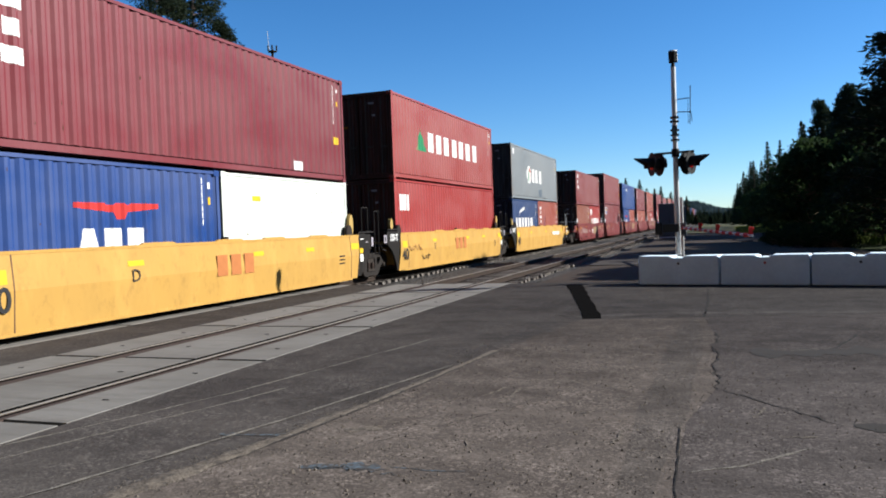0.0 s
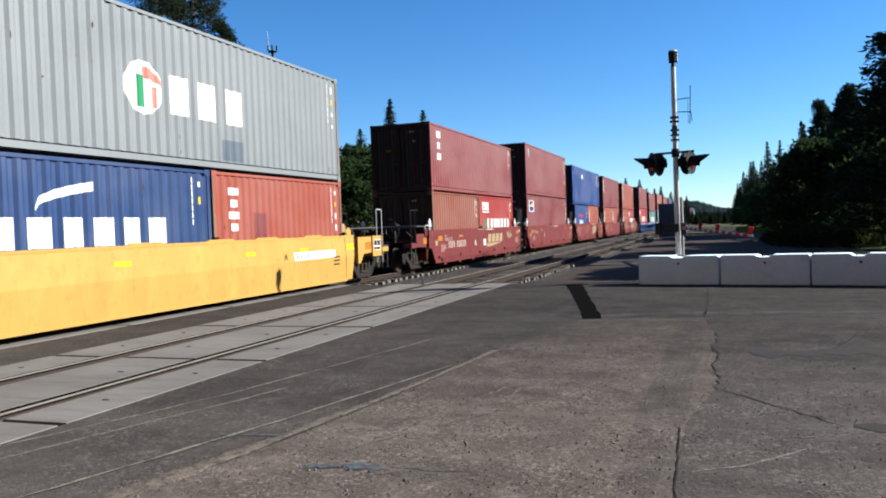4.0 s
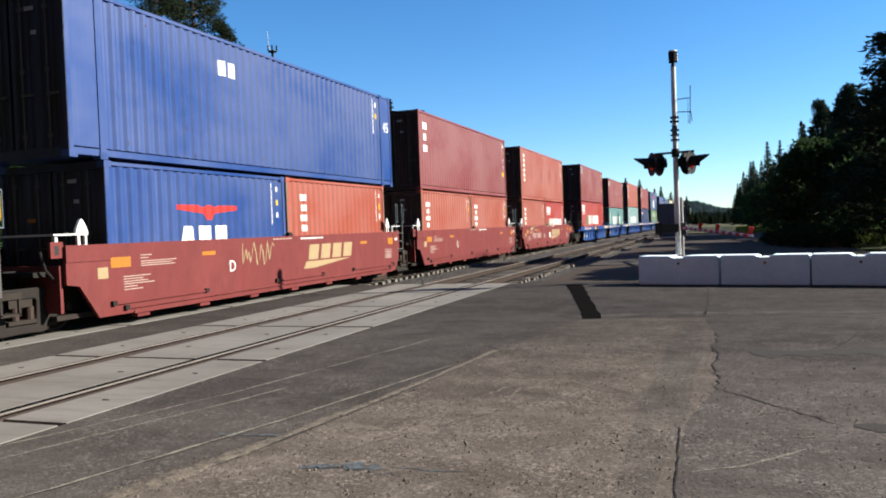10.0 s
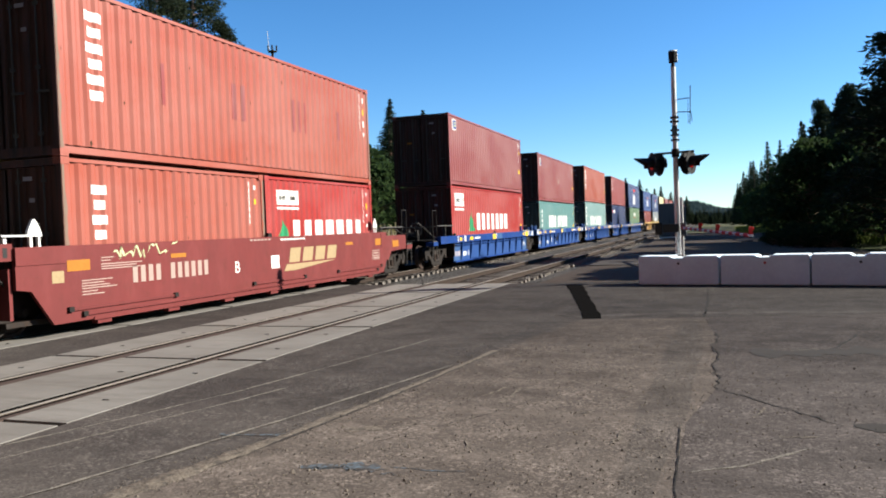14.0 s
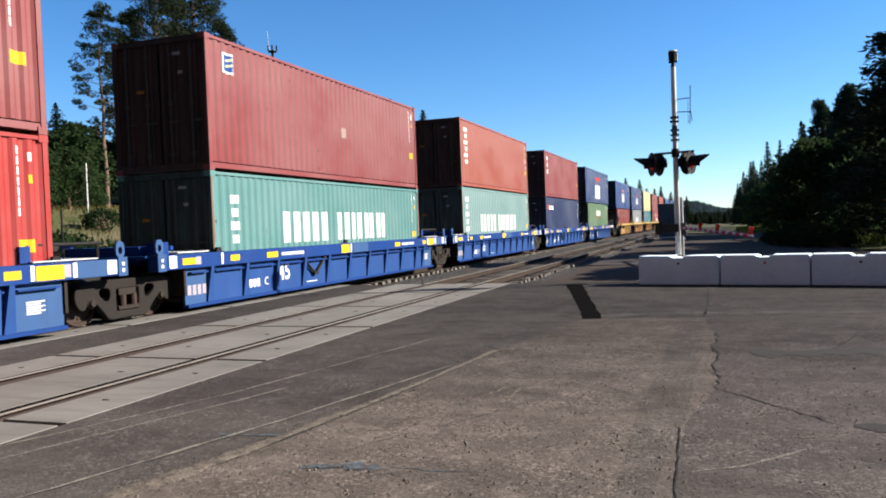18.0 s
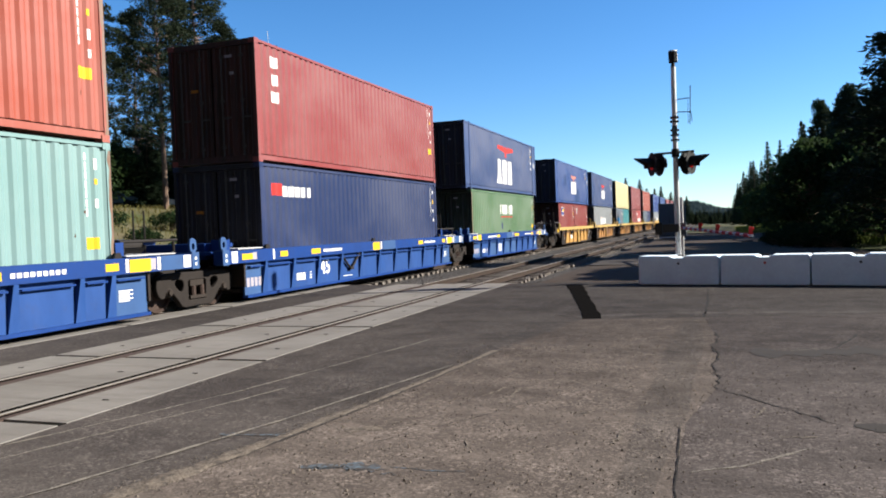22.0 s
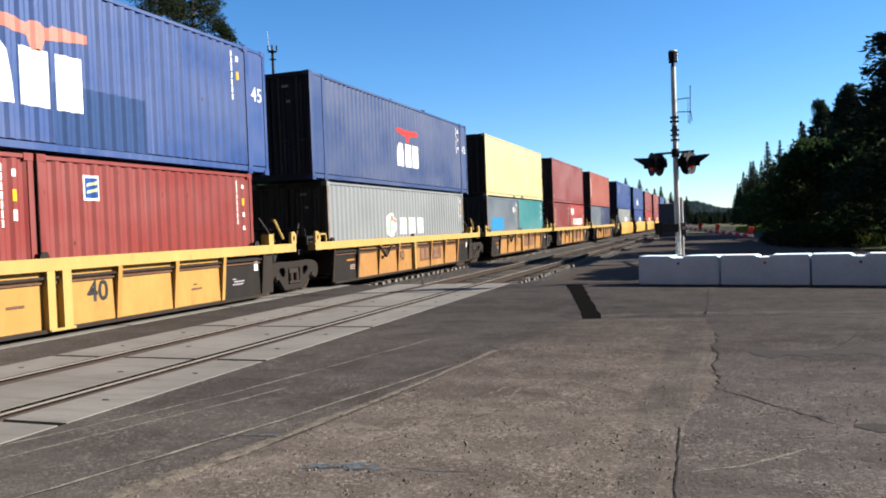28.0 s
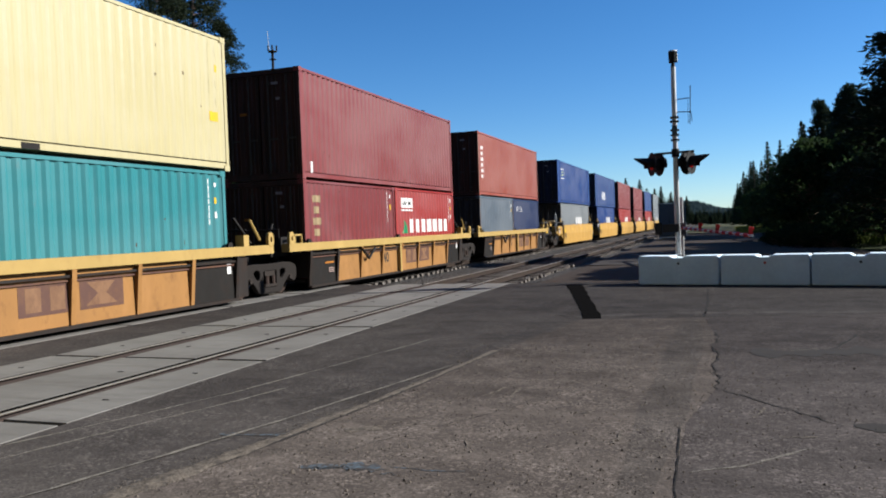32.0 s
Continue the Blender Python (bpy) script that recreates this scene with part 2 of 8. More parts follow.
YCAR = car_paint("yellow_well_car_paint", (0.330, 0.192, 0.046), (0.115, 0.055, 0.018), 0.4, 0.3, 0.66)
OCAR = car_paint("weathered_orange_well_car_paint", (0.229, 0.115, 0.037), (0.073, 0.032, 0.014), 0.5, 0.35, 0.66)
OCARY = car_paint("faded_yellow_well_car_paint", (0.275, 0.152, 0.042), (0.085, 0.040, 0.016), 0.4, 0.35, 0.68)
CHORDY = car_paint("yellow_top_chord_paint", (0.294, 0.198, 0.064), (0.138, 0.064, 0.023), 0.4, 0.25, 0.68)
RCAR = car_paint("oxide_red_well_car_paint", (0.104, 0.022, 0.021), (0.050, 0.017, 0.012), 0.4, 0.4, 0.64)
BCAR = car_paint("blue_well_car_paint", (0.005, 0.027, 0.124), (0.018, 0.021, 0.032), 0.35, 0.4, 0.66)
BCAR2 = car_paint("repainted_blue_chord_paint", (0.026, 0.060, 0.145), (0.034, 0.034, 0.045), 0.3, 0.3, 0.68)
# side sheets and ribs, a paler blue than the top rail
SHEETB = car_paint("dusty_blue_side_sheet_paint", (0.013, 0.042, 0.145), (0.030, 0.032, 0.042), 0.3, 0.4, 0.67)
ENDGREY = car_paint("charcoal_end_panel_paint", (0.0112, 0.0097, 0.0083), (0.0203, 0.0120, 0.0083), 0.4, 0.4, 0.62)
RUSTB = car_paint("rust_brown_board_paint", (0.080, 0.042, 0.032), (0.120, 0.062, 0.030), 0.6, 0.4, 0.58)
RUSTT = car_paint("faded_tan_lettering_paint", (0.155, 0.085, 0.046), (0.085, 0.042, 0.026), 0.7, 0.4, 0.56)
GCAR = car_paint("grimy_brown_steel", (0.0190, 0.0150, 0.0128), (0.0280, 0.0130, 0.0060), 0.6, 0.5, 0.6)
DUSTY = plain("dusty_cast_steel", (0.023, 0.018, 0.015), 0.8, 0, 0.45)
GRIME = plain("oil_darkened_cast_steel", (0.0155, 0.0125, 0.0108), 0.8, 0, 0.5)
WHEEL = plain("brown_wheel_steel", (0.040, 0.027, 0.022), 0.65, 0.2, 0.5)
TREAD = plain("polished_rail_steel", (0.215, 0.195, 0.168), 0.5, 0.1, 0.3)
RUSTRAIL = plain("rusty_rail_side", (0.03, 0.021, 0.016), 0.85, 0.1, 0.4)


def concrete(name, c, pale, stain):
    n = Net(name)
    v = n.mapped((1, 1, 1))
    col = n.mix(n.ramp(n.noise(v, 0.7, 5, 0.6), 0.35, 0.7), c, pale)
    col = n.mix(n.ramp(n.noise(n.mapped((0.5, 2.5, 1)), 2.5, 6, 0.65), 0.5, 0.78, 0, 0.6), col, stain)
    fine = n.noise(v, 40, 4, 0.7)
    col = n.mix(n.ramp(fine, 0.5, 0.8, 0, 0.3), col, dark(c, 0.6))
    n.bump(fine, 0.3, 0.003)
    return n.done(col, 0.85)


PANEL = concrete("crossing_concrete", (0.121, 0.112, 0.101), (0.162, 0.152, 0.138), (0.067, 0.057, 0.047))
ASPH_NEW = asphalt("dark_asphalt", (0.0285, 0.0248, 0.0232), (0.0455, 0.0398, 0.0358), worn=(4.0, 13.0, 1.44, 0.86))
ASPH_OLD = asphalt("worn_brown_asphalt", (0.0480, 0.0396, 0.0345), (0.0860, 0.0715, 0.0610), worn=(4.5, 11.0, 1.22, 0.69))
ASPH_GREY = asphalt("worn_grey_asphalt", (0.0355, 0.0300, 0.0276), (0.0640, 0.0545, 0.0500), worn=(4.5, 11.0, 1.18, 0.70))
ASPH_SEAM = asphalt("dark_seam_asphalt", (0.0425, 0.0358, 0.0318), (0.0760, 0.0645, 0.0560), worn=(4.5, 11.0, 1.12, 0.70))
STAIN = plain("oil_stained_asphalt", (0.030, 0.026, 0.023), 0.9, 0, 0.5, 5)
ASPH_FAR = asphalt("grey_road_surface", (0.0370, 0.0325, 0.0292), (0.0540, 0.0480, 0.0440))
SAND = gravel("sandy_grit", (0.150, 0.126, 0.100), (0.085, 0.070, 0.056), 70, 0.004, 0.85)
CHALK = gravel("pale_dust_line", (0.215, 0.195, 0.165), (0.14, 0.125, 0.104), 120, 0.003, 0.7)
RAILDIRT = plain("rusty_brown_flangeway_dirt", (0.052, 0.037, 0.031), 0.95, 0, 0.5, 12)
CRACK = plain("dark_crack", (0.016, 0.0145, 0.013), 0.95, 0, 0.3, 20)
TAR = plain("black_crack_sealer", (0.006, 0.0057, 0.0057), 0.95, 0, 0.3, 20)
TAR.node_tree.nodes["Principled BSDF"].inputs["Specular IOR Level"].default_value = 0.0


def worn_spray(name, c, under):
    """Thin spray paint, mostly walked off the stones."""
    n = Net(name)
    v = n.mapped((1, 1, 1), shift=False)
    left = n.ramp(n.noise(v, 22, 6, 0.75), 0.46, 0.62, 0.05, 0.8)
    return n.done(n.mix(left, under, c), 0.9, 0.0, 0.04)


BLUEP = worn_spray("faded_blue_spray_paint", (0.085, 0.125, 0.160), (0.055, 0.046, 0.040))
BALLAST = gravel("grey_brown_ballast", (0.067, 0.061, 0.056), (0.018, 0.016, 0.015), 13)
DIRT = gravel("brown_gravel_dirt", (0.054, 0.040, 0.030), (0.027, 0.020, 0.016), 34, 0.015)
TIE = bark("weathered_timber_tie", (0.162, 0.142, 0.124))
GROUND = ground_mat()
CONCRETE = plain("white_painted_concrete_block", (0.66, 0.77, 0.86), 0.85, 0, 0.32, 2, 0.4)
MASTM = plain("aluminium_mast", (0.42, 0.42, 0.42), 0.45, 0.3, 0.2)
BLACKP = plain("matt_black_signal_paint", (0.009, 0.009, 0.0095), 0.6, 0, 0.2)
CABIN = plain("silver_cabinet_sheet", (0.070, 0.090, 0.100), 0.6, 0.2, 0.3)
NEEDLE = leafy("dark_fir_needles", (0.0115, 0.0195, 0.0115), (0.0255, 0.0380, 0.0200), 0.2)
PINEN = leafy("pine_needles", (0.0112, 0.0176, 0.0096), (0.0264, 0.0336, 0.0176), 0.15)
LEAF = leafy("broad_leaves", (0.0140, 0.0280, 0.0110), (0.0330, 0.0540, 0.0185), 0.34)
HEDGE = leafy("dark_hedge_leaves", (0.0095, 0.0200, 0.0080), (0.0220, 0.0380, 0.0135), 0.3)
# a little blue haze of distance is mixed into these leaf colours
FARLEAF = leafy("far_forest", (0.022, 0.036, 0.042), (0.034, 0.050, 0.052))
BARK = bark("grey_brown_bark", (0.17, 0.115, 0.085))
HOUSE = plain("grey_house_siding", (0.120, 0.120, 0.120), 0.8, 0, 0.2)
WALLM = plain("dark_plain_wall_plaster", (0.035, 0.036, 0.036), 0.9, 0, 0.3, 0.6)
ROOF = plain("dark_shingle_roof", (0.060, 0.054, 0.051), 0.85, 0, 0.4)


def lens_mat():
    n = Net("red_signal_lens")
    n.b.inputs["Emission Color"].default_value = (1.0, 0.03, 0.02, 1)
    n.b.inputs["Emission Strength"].default_value = 0.04
    return n.done((0.22, 0.01, 0.01), 0.25)


LENS = lens_mat()


def glass_mat():
    n = Net("dark_window_glass")
    return n.done((0.02, 0.025, 0.03), 0.08, 0.0, 0.5)


GLASS = glass_mat()


# ---------------------------------------------------------------- mesh helpers
class Geo:
    def __init__(self):
        self.v, self.f = [], []

    def add(self, vs, fs):
        k = len(self.v)
        self.v += [tuple(p) for p in vs]
        self.f += [tuple(i + k for i in q) for q in fs]
        return self

    def box(self, x0, x1, y0, y1, z0, z1):
        vs = [(x, y, z) for x in (x0, x1) for y in (y0, y1) for z in (z0, z1)]
        return self.add(vs, [(0, 1, 3, 2), (4, 6, 7, 5), (0, 4, 5, 1), (2, 3, 7, 6), (0, 2, 6, 4), (1, 5, 7, 3)])

    def prism(self, axis, poly, a, b):
        """Extrude a polygon along axis ('x': points are (y, z); 'y': (x, z); 'z': (x, y))."""
        put = {"x": lambda p, q: (q, p[0], p[1]), "y": lambda p, q: (p[0], q, p[1]), "z": lambda p, q: (p[0], p[1], q)}[axis]
        n = len(poly)
        vs = [put(p, a) for p in poly] + [put(p, b) for p in poly]
        fs = [tuple(range(n))[::-1], tuple(range(n, 2 * n))]
        fs += [(i, (i + 1) % n, n + (i + 1) % n, n + i) for i in range(n)]
        return self.add(vs, fs)

    def tube(self, p, q, r, r2=None, n=8):
        p, q = Vector(p), Vector(q)
        r2 = r if r2 is None else r2
        w = (q - p).normalized()
        a = w.orthogonal().normalized()
        b = w.cross(a)
        vs = []
        for c, rr in ((p, r), (q, r2)):
            vs += [c + (a * math.cos(i * math.tau / n) + b * math.sin(i * math.tau / n)) * rr for i in range(n)]
        fs = [(i, (i + 1) % n, n + (i + 1) % n, n + i) for i in range(n)]
        return self.add(vs, fs + [tuple(range(n))[::-1], tuple(range(n, 2 * n))])

    def lathe(self, axis_pt, prof, n=24):
        """Revolve (x, r) pairs about the x axis through axis_pt."""
        ax, ay, az = axis_pt
        vs = [(ax + x, ay + r * math.cos(i * math.tau / n), az + r * math.sin(i * math.tau / n)) for x, r in prof for i in range(n)]
        fs = [(k * n + i, k * n + (i + 1) % n, (k + 1) * n + (i + 1) % n, (k + 1) * n + i)
              for k in range(len(prof) - 1) for i in range(n)]
        fs += [tuple(range(n))[::-1], tuple(range((len(prof) - 1) * n, len(prof) * n))]
        return self.add(vs, fs)

    def mesh(self, name, material, smooth=False):
        me = bpy.data.meshes.new(name)
        me.from_pydata(self.v, [], self.f)
        if len(self.f) < 6000:
            bm = bmesh.new()
            bm.from_mesh(me)
            bmesh.ops.recalc_face_normals(bm, faces=bm.faces)
            bm.to_mesh(me)
            bm.free()
        me.materials.append(material)
        if smooth:
            me.polygons.foreach_set("use_smooth", [True] * len(me.polygons))
        me.update()
        return me


def part(name, geo, material, parent, label="", at=None, smooth=False):
    """One mesh object under a thing or a part; geo is a Geo or a ready mesh."""
    if isinstance(geo, Geo):
        ob = new(name, geo.mesh(name, material, smooth))
    else:
        ob = new(name, geo)
        ob.material_slots[0].link = "OBJECT"
        ob.material_slots[0].material = material
    ob.parent = parent
    if at is not None:
        ob.location = at
    if label:
        ob["label"] = label
    return ob


def thing(name, label, category, group="", at=(0, 0, 0)):
    ob = new(name)
    ob.empty_display_size = 0.3
    ob.location = at
    return tagged(ob, label, category, group)


def solid(name, geo, material, label, category="", kind="", group="", smooth=False):
    return tagged(new(name, geo.mesh(name, material, smooth)), label, category, group, kind)


LETTERS = {}


def letters(text, size, material, bold=0.0):
    """Mesh of built-in-font text that stands in the yz plane and reads along +y, centred."""
    key = (text, size, material.name, bold)
    if key not in LETTERS:
        cu = bpy.data.curves.new("lettering", "FONT")
        cu.body, cu.size, cu.align_x, cu.align_y = text, size, "CENTER", "CENTER"
        cu.resolution_u = 3
        cu.offset = bold
        ob = new("lettering", cu)
        me = bpy.data.meshes.new_from_object(ob.evaluated_get(bpy.context.evaluated_depsgraph_get()))
        bpy.data.objects.remove(ob)
        me.transform(Matrix(((0, 0, 1, 0), (1, 0, 0, 0), (0, 1, 0, 0), (0, 0, 0, 1))))
        me.materials.clear()
        me.materials.append(material)
        LETTERS[key] = me
    return LETTERS[key]


# ---------------------------------------------------------------- ground, road, tracks
STONES = leafy("ballast_stone", (0.022, 0.020, 0.018), (0.121, 0.110, 0.101), 0.0)
CHIPS = leafy("stone_chips", (0.045, 0.038, 0.033), (0.153, 0.129, 0.104), 0.0)
TRAIN_X, NEAR_X = -11.35, -6.72
CROSS_END = 19.85


def slope(x, y):
    """Height of the natural ground: level by the tracks, a bank beyond them."""
    t = min(1.0, max(0.0, (-x - 19.0) / 30.0))
    h = 4.4 * t * t * (3 - 2 * t)
    if x < -49:
        h += (-x - 49) * 0.05
    if x < -17:
        h += 0.25 * noise.noise((x * 0.12, y * 0.12, 0.3)) * min(1, (-x - 17) / 6)
    return min(h, 14.0) - 0.24


def build_ground():
    xs = sorted({*[-2500, -1500, -900, -600, -400, -300, -220, -170, -130], *range(-110, -12, 3), -12, -8, -4, 0, 6, 12, 20, 30,
                 45, 70, 110, 180, 300, 600, 1200, 2500})
    ys = sorted({*[-2500, -1200, -500, -200, -100, -50, -25], *range(-10, 160, 5), *range(160, 420, 20), 500, 700, 1000, 1600, 2500})
    g = Geo()
    g.v = [(x, y, slope(x, y)) for x in xs for y in ys]
    m = len(ys)
    g.f = [(i * m + j, (i + 1) * m + j, (i + 1) * m + j + 1, i * m + j + 1) for i in range(len(xs) - 1) for j in range(m - 1)]
    return solid("ground", g, GROUND, "dry grass and dirt ground sheet rising to a bank", "ground", "structure", smooth=True)


build_ground()


def slab(name, x0, x1, y0, y1, z0, z1, material, label, step=0.0):
    g = Geo()
    if step:
        nx, ny = max(2, int((x1 - x0) / step)), max(2, int((y1 - y0) / step))
        for i in range(nx + 1):
            for j in range(ny + 1):
                x, y = x0 + (x1 - x0) * i / nx, y0 + (y1 - y0) * j / ny
                edge = i in (0, nx) or j in (0, ny)
                g.v.append((x, y, z1 - 0.012 if edge else z1 + (0.02 if z1 > -0.1 else 0.018) * noise.noise((x * 0.9, y * 0.9, 2.0))))
        g.f = [(i * (ny + 1) + j, (i + 1) * (ny + 1) + j, (i + 1) * (ny + 1) + j + 1, i * (ny + 1) + j + 1)
               for i in range(nx) for j in range(ny)]
    else:
        g.box(x0, x1, y0, y1, z0, z1)
    return solid(name, g, material, label, "ground", "structure")


slab("pavement", -5.12, 45.0, -40.0, CROSS_END, -0.35, 0.0, ASPH_NEW, "dark grey asphalt road surface beside the tracks")
slab("pavement", -9.78, -8.08, -40.0, CROSS_END, -0.35, -0.004, ASPH_NEW, "dark asphalt strip between the two tracks")
slab("pavement", -30.0, -12.94, -40.0, CROSS_END, -0.35, -0.004, ASPH_NEW, "asphalt road surface beyond the tracks")
slab("ground_gravel", -4.5, 5.5, CROSS_END, 90.0, -0.3, -0.03, DIRT, "brown gravel yard behind the barrier", 1.0)
slab("ballast_bed", -17.0, -4.3, CROSS_END, 420.0, -0.40, -0.215, BALLAST, "grey brown ballast bed under both tracks", 1.2)
slab("road", -4.4, 4.8, 28.0, 33.5, -0.35, -0.012, ASPH_FAR, "grey side road crossing the tracks")

# worn older asphalt in the foreground, with a curved edge against the newer strip
edge = [(-3.9, -20.0), (-3.75, 1.0), (-3.36, 3.7), (-3.15, 4.56), (-2.97, 5.74), (-2.81, 6.83), (-2.56, 9.14), (-2.1, 12.1)]
g = Geo()
g.prism("z", edge + [(-0.2, 12.45), (2.2, 12.9), (9.0, 12.2), (16.0, 11.5), (16.0, -20.0)], 0.001, 0.006)
solid("asphalt_patch", g, ASPH_OLD, "worn brownish asphalt patch with loose grit", "ground", "structure")


def strip(name, pts, width, z, material, label, jitter=0.0, seed=1, step=0.25, thick=0.003):
    """A narrow ragged band on the ground along a line."""
    rnd = random.Random(seed)
    fine = []
    for (ax, ay), (bx, by) in zip(pts, pts[1:]):
        n = max(1, int(math.hypot(bx - ax, by - ay) / step))
        fine += [(ax + (bx - ax) * i / n, ay + (by - ay) * i / n) for i in range(n)]
    fine.append(pts[-1])
    left, right = [], []
    for i, (x, y) in enumerate(fine):
        a, b = fine[max(0, i - 1)], fine[min(len(fine) - 1, i + 1)]
        dx, dy = b[0] - a[0], b[1] - a[1]
        le = math.hypot(dx, dy) or 1
        nx, ny = -dy / le, dx / le
        o = rnd.uniform(-jitter, jitter)
        w = width * (0.5 + rnd.uniform(-0.3, 0.3)) * (0.35 if i in (0, len(fine) - 1) else 1)
        left.append((x + nx * (w + o), y + ny * (w + o), z + thick))
        right.append((x - nx * (w - o), y - ny * (w - o), z + thick))
    g = Geo()
    m = len(left)
    g.add(left + right, [(i, i + 1, m + i + 1, m + i) for i in range(m - 1)])
    return solid(name, g, material, label, "crack" if material is CRACK else "mark", "structure")


def mound(name, pts, width, height, z, material, label, seed=1, step=0.06):
    """A low soft-edged ridge of loose grit along a line."""
    fine = []
    for (ax, ay), (bx, by) in zip(pts, pts[1:]):
        n = max(1, int(math.hypot(bx - ax, by - ay) / step))
        fine += [(ax + (bx - ax) * i / n, ay + (by - ay) * i / n) for i in range(n)]
    g = Geo()
    across = (-1.0, -0.72, -0.3, 0.0, 0.3, 0.68, 1.0)
    for i, (x, y) in enumerate(fine):
        a, b = fine[max(0, i - 1)], fine[min(len(fine) - 1, i + 1)]
        le = math.hypot(b[0] - a[0], b[1] - a[1]) or 1
        nx, ny = -(b[1] - a[1]) / le, (b[0] - a[0]) / le
        thin = 1.0 - 0.72 * min(1.0, i / (0.62 * len(fine)))
        for k, q in enumerate(across):
            w = width * thin * (0.5 + 0.34 * noise.noise((i * 0.11, 7.0 * (q > 0), seed)) + 0.22 * noise.noise((i * 0.6, q * 3.0, seed)))
            h = height * thin * (1 - q * q) * (0.8 + 0.7 * noise.noise((i * 0.3, q * 2.0, seed + 5.0))) if 0 < k < 6 else -0.004
            g.v.append((x + nx * w * q, y + ny * w * q, z + h))
    m = len(across)
    g.f = [(i * m + k, i * m + k + 1, (i + 1) * m + k + 1, (i + 1) * m + k) for i in range(len(fine) - 1) for k in range(m - 1)]
    return solid(name, g, material, label, "grit", "structure", smooth=True)


g = Geo()
g.prism("z", [(-0.24, -20.0), (-0.27, 5.0), (-0.26, 6.0), (-0.06, 7.2), (-0.03, 7.6), (-0.1, 8.3), (-0.03, 9.1), (-0.12, 9.7), (-0.02, 10.3), (-0.1, 10.9), (-0.22, 12.4), (2.2, 12.85), (9.0, 12.15), (15.9, 11.4), (15.9, -20.0)], 0.002, 0.0078)
solid("asphalt_patch", g, ASPH_GREY, "worn grey asphalt slab beside a jagged joint", "ground", "structure")
mound("sand_ridge", edge[1:7], 0.36, 0.02, 0.006, SAND, "pale soft ridge of sandy grit along the asphalt joint", 3)
strip("sand_ridge", [(-3.95, 3.4), (-3.8, 3.86), (-3.36, 5.42), (-3.0, 7.02), (-2.77, 8.04)], 0.03, 0.006, CHALK, "thin pale grit line on asphalt", 0.007, 4, 0.15)
strip("sand_ridge", [(-5.1, 4.3), (-4.72, 5.4), (-4.42, 6.37), (-4.2, 7.45), (-3.7, 9.98)], 0.022, 0.0, CHALK, "thin pale grit line on asphalt", 0.008, 5, 0.15)
strip("sand_ridge", [(-4.82, 4.0), (-4.36, 5.47), (-4.2, 5.94), (-4.0, 6.7)], 0.02, 0.0, CHALK, "thin pale grit line on asphalt", 0.01, 6, 0.12)
strip("sand_ridge", [(-0.2, 4.8), (0.1, 5.0), (0.53, 5.46)], 0.022, 0.0082, CHALK, "pale grit line on worn asphalt", 0.012, 7, 0.08)
strip("sand_ridge", [(-2.70, 5.30), (-2.56, 5.36), (-2.42, 5.37)], 0.14, 0.006, SAND, "pale round patch of grit on asphalt", 0.02, 8, 0.05)
strip("sand_ridge", [(-2.70, 4.86), (-2.60, 5.22)], 0.02, 0.006, SAND, "pale scuff on asphalt", 0.01, 28, 0.05)
strip("sand_ridge", [(-2.2, 12.5), (-0.6, 13.1), (1.4, 13.25), (4.2, 13.3)], 0.30, 0.0, ASPH_FAR, "pale dusty band across asphalt", 0.05, 9, 0.15)
strip("sand_ridge", [(-1.6, 12.1), (-0.9, 12.25), (-0.2, 12.0)], 0.03, 0.006, SAND, "pale dusty band across asphalt", 0.02, 10, 0.15)
strip("crack", [(-0.1, 10.9), (-0.02, 10.3), (-0.12, 9.7), (-0.03, 9.1), (-0.1, 8.3), (-0.03, 7.6), (-0.06, 7.2)], 0.016, 0.0082, CRACK, "dark jagged crack in asphalt", 0.025, 11, 0.11)
strip("crack", [(-0.06, 7.25), (0.25, 6.85), (0.5, 6.5), (0.78, 6.1)], 0.014, 0.0082, CRACK, "dark jagged crack in asphalt", 0.02, 12, 0.08)
strip("crack", [(-0.24, 17.3), (-0.21, 15.0), (-0.24, 12.9), (-0.2, 11.8)], 0.028, 0.0, CRACK, "dark sealed joint in asphalt", 0.012, 13, 0.2)
strip("crack", [(-0.3, 5.85), (-0.28, 5.2), (-0.26, 4.36), (-0.24, 3.0)], 0.009, 0.0082, CRACK, "dark sealed joint in asphalt", 0.006, 14, 0.1)
strip("crack", [(0.98, 9.45), (1.2, 9.6), (1.6, 10.8)], 0.028, 0.0082, CRACK, "dark scar in asphalt", 0.02, 15, 0.15)
strip("crack", [(1.02, 9.5), (0.8, 9.46), (0.72, 9.4)], 0.03, 0.0082, SAND, "pale scar in asphalt", 0.02, 25, 0.1)
strip("crack", [(-3.1, 14.2), (-2.6, 13.0), (-2.15, 12.1)], 0.01, 0.006, CRACK, "fine crack in asphalt", 0.01, 16)
strip("crack", [(-2.5, 4.7), (-1.6, 6.3), (-1.2, 7.4)], 0.006, 0.006, CRACK, "fine crack in asphalt", 0.02, 26, 0.1)
strip("crack", [(2.1, 6.0), (1.4, 6.05), (0.86, 6.08)], 0.16, 0.0082, STAIN, "dark oil stain on asphalt", 0.03, 17, 0.12)
strip("oil_stain", [(0.3, 9.2), (0.9, 9.32), (1.7, 9.5), (3.0, 9.6)], 0.42, 0.0081, STAIN, "dark oily smear on worn asphalt", 0.05, 71, 0.1)
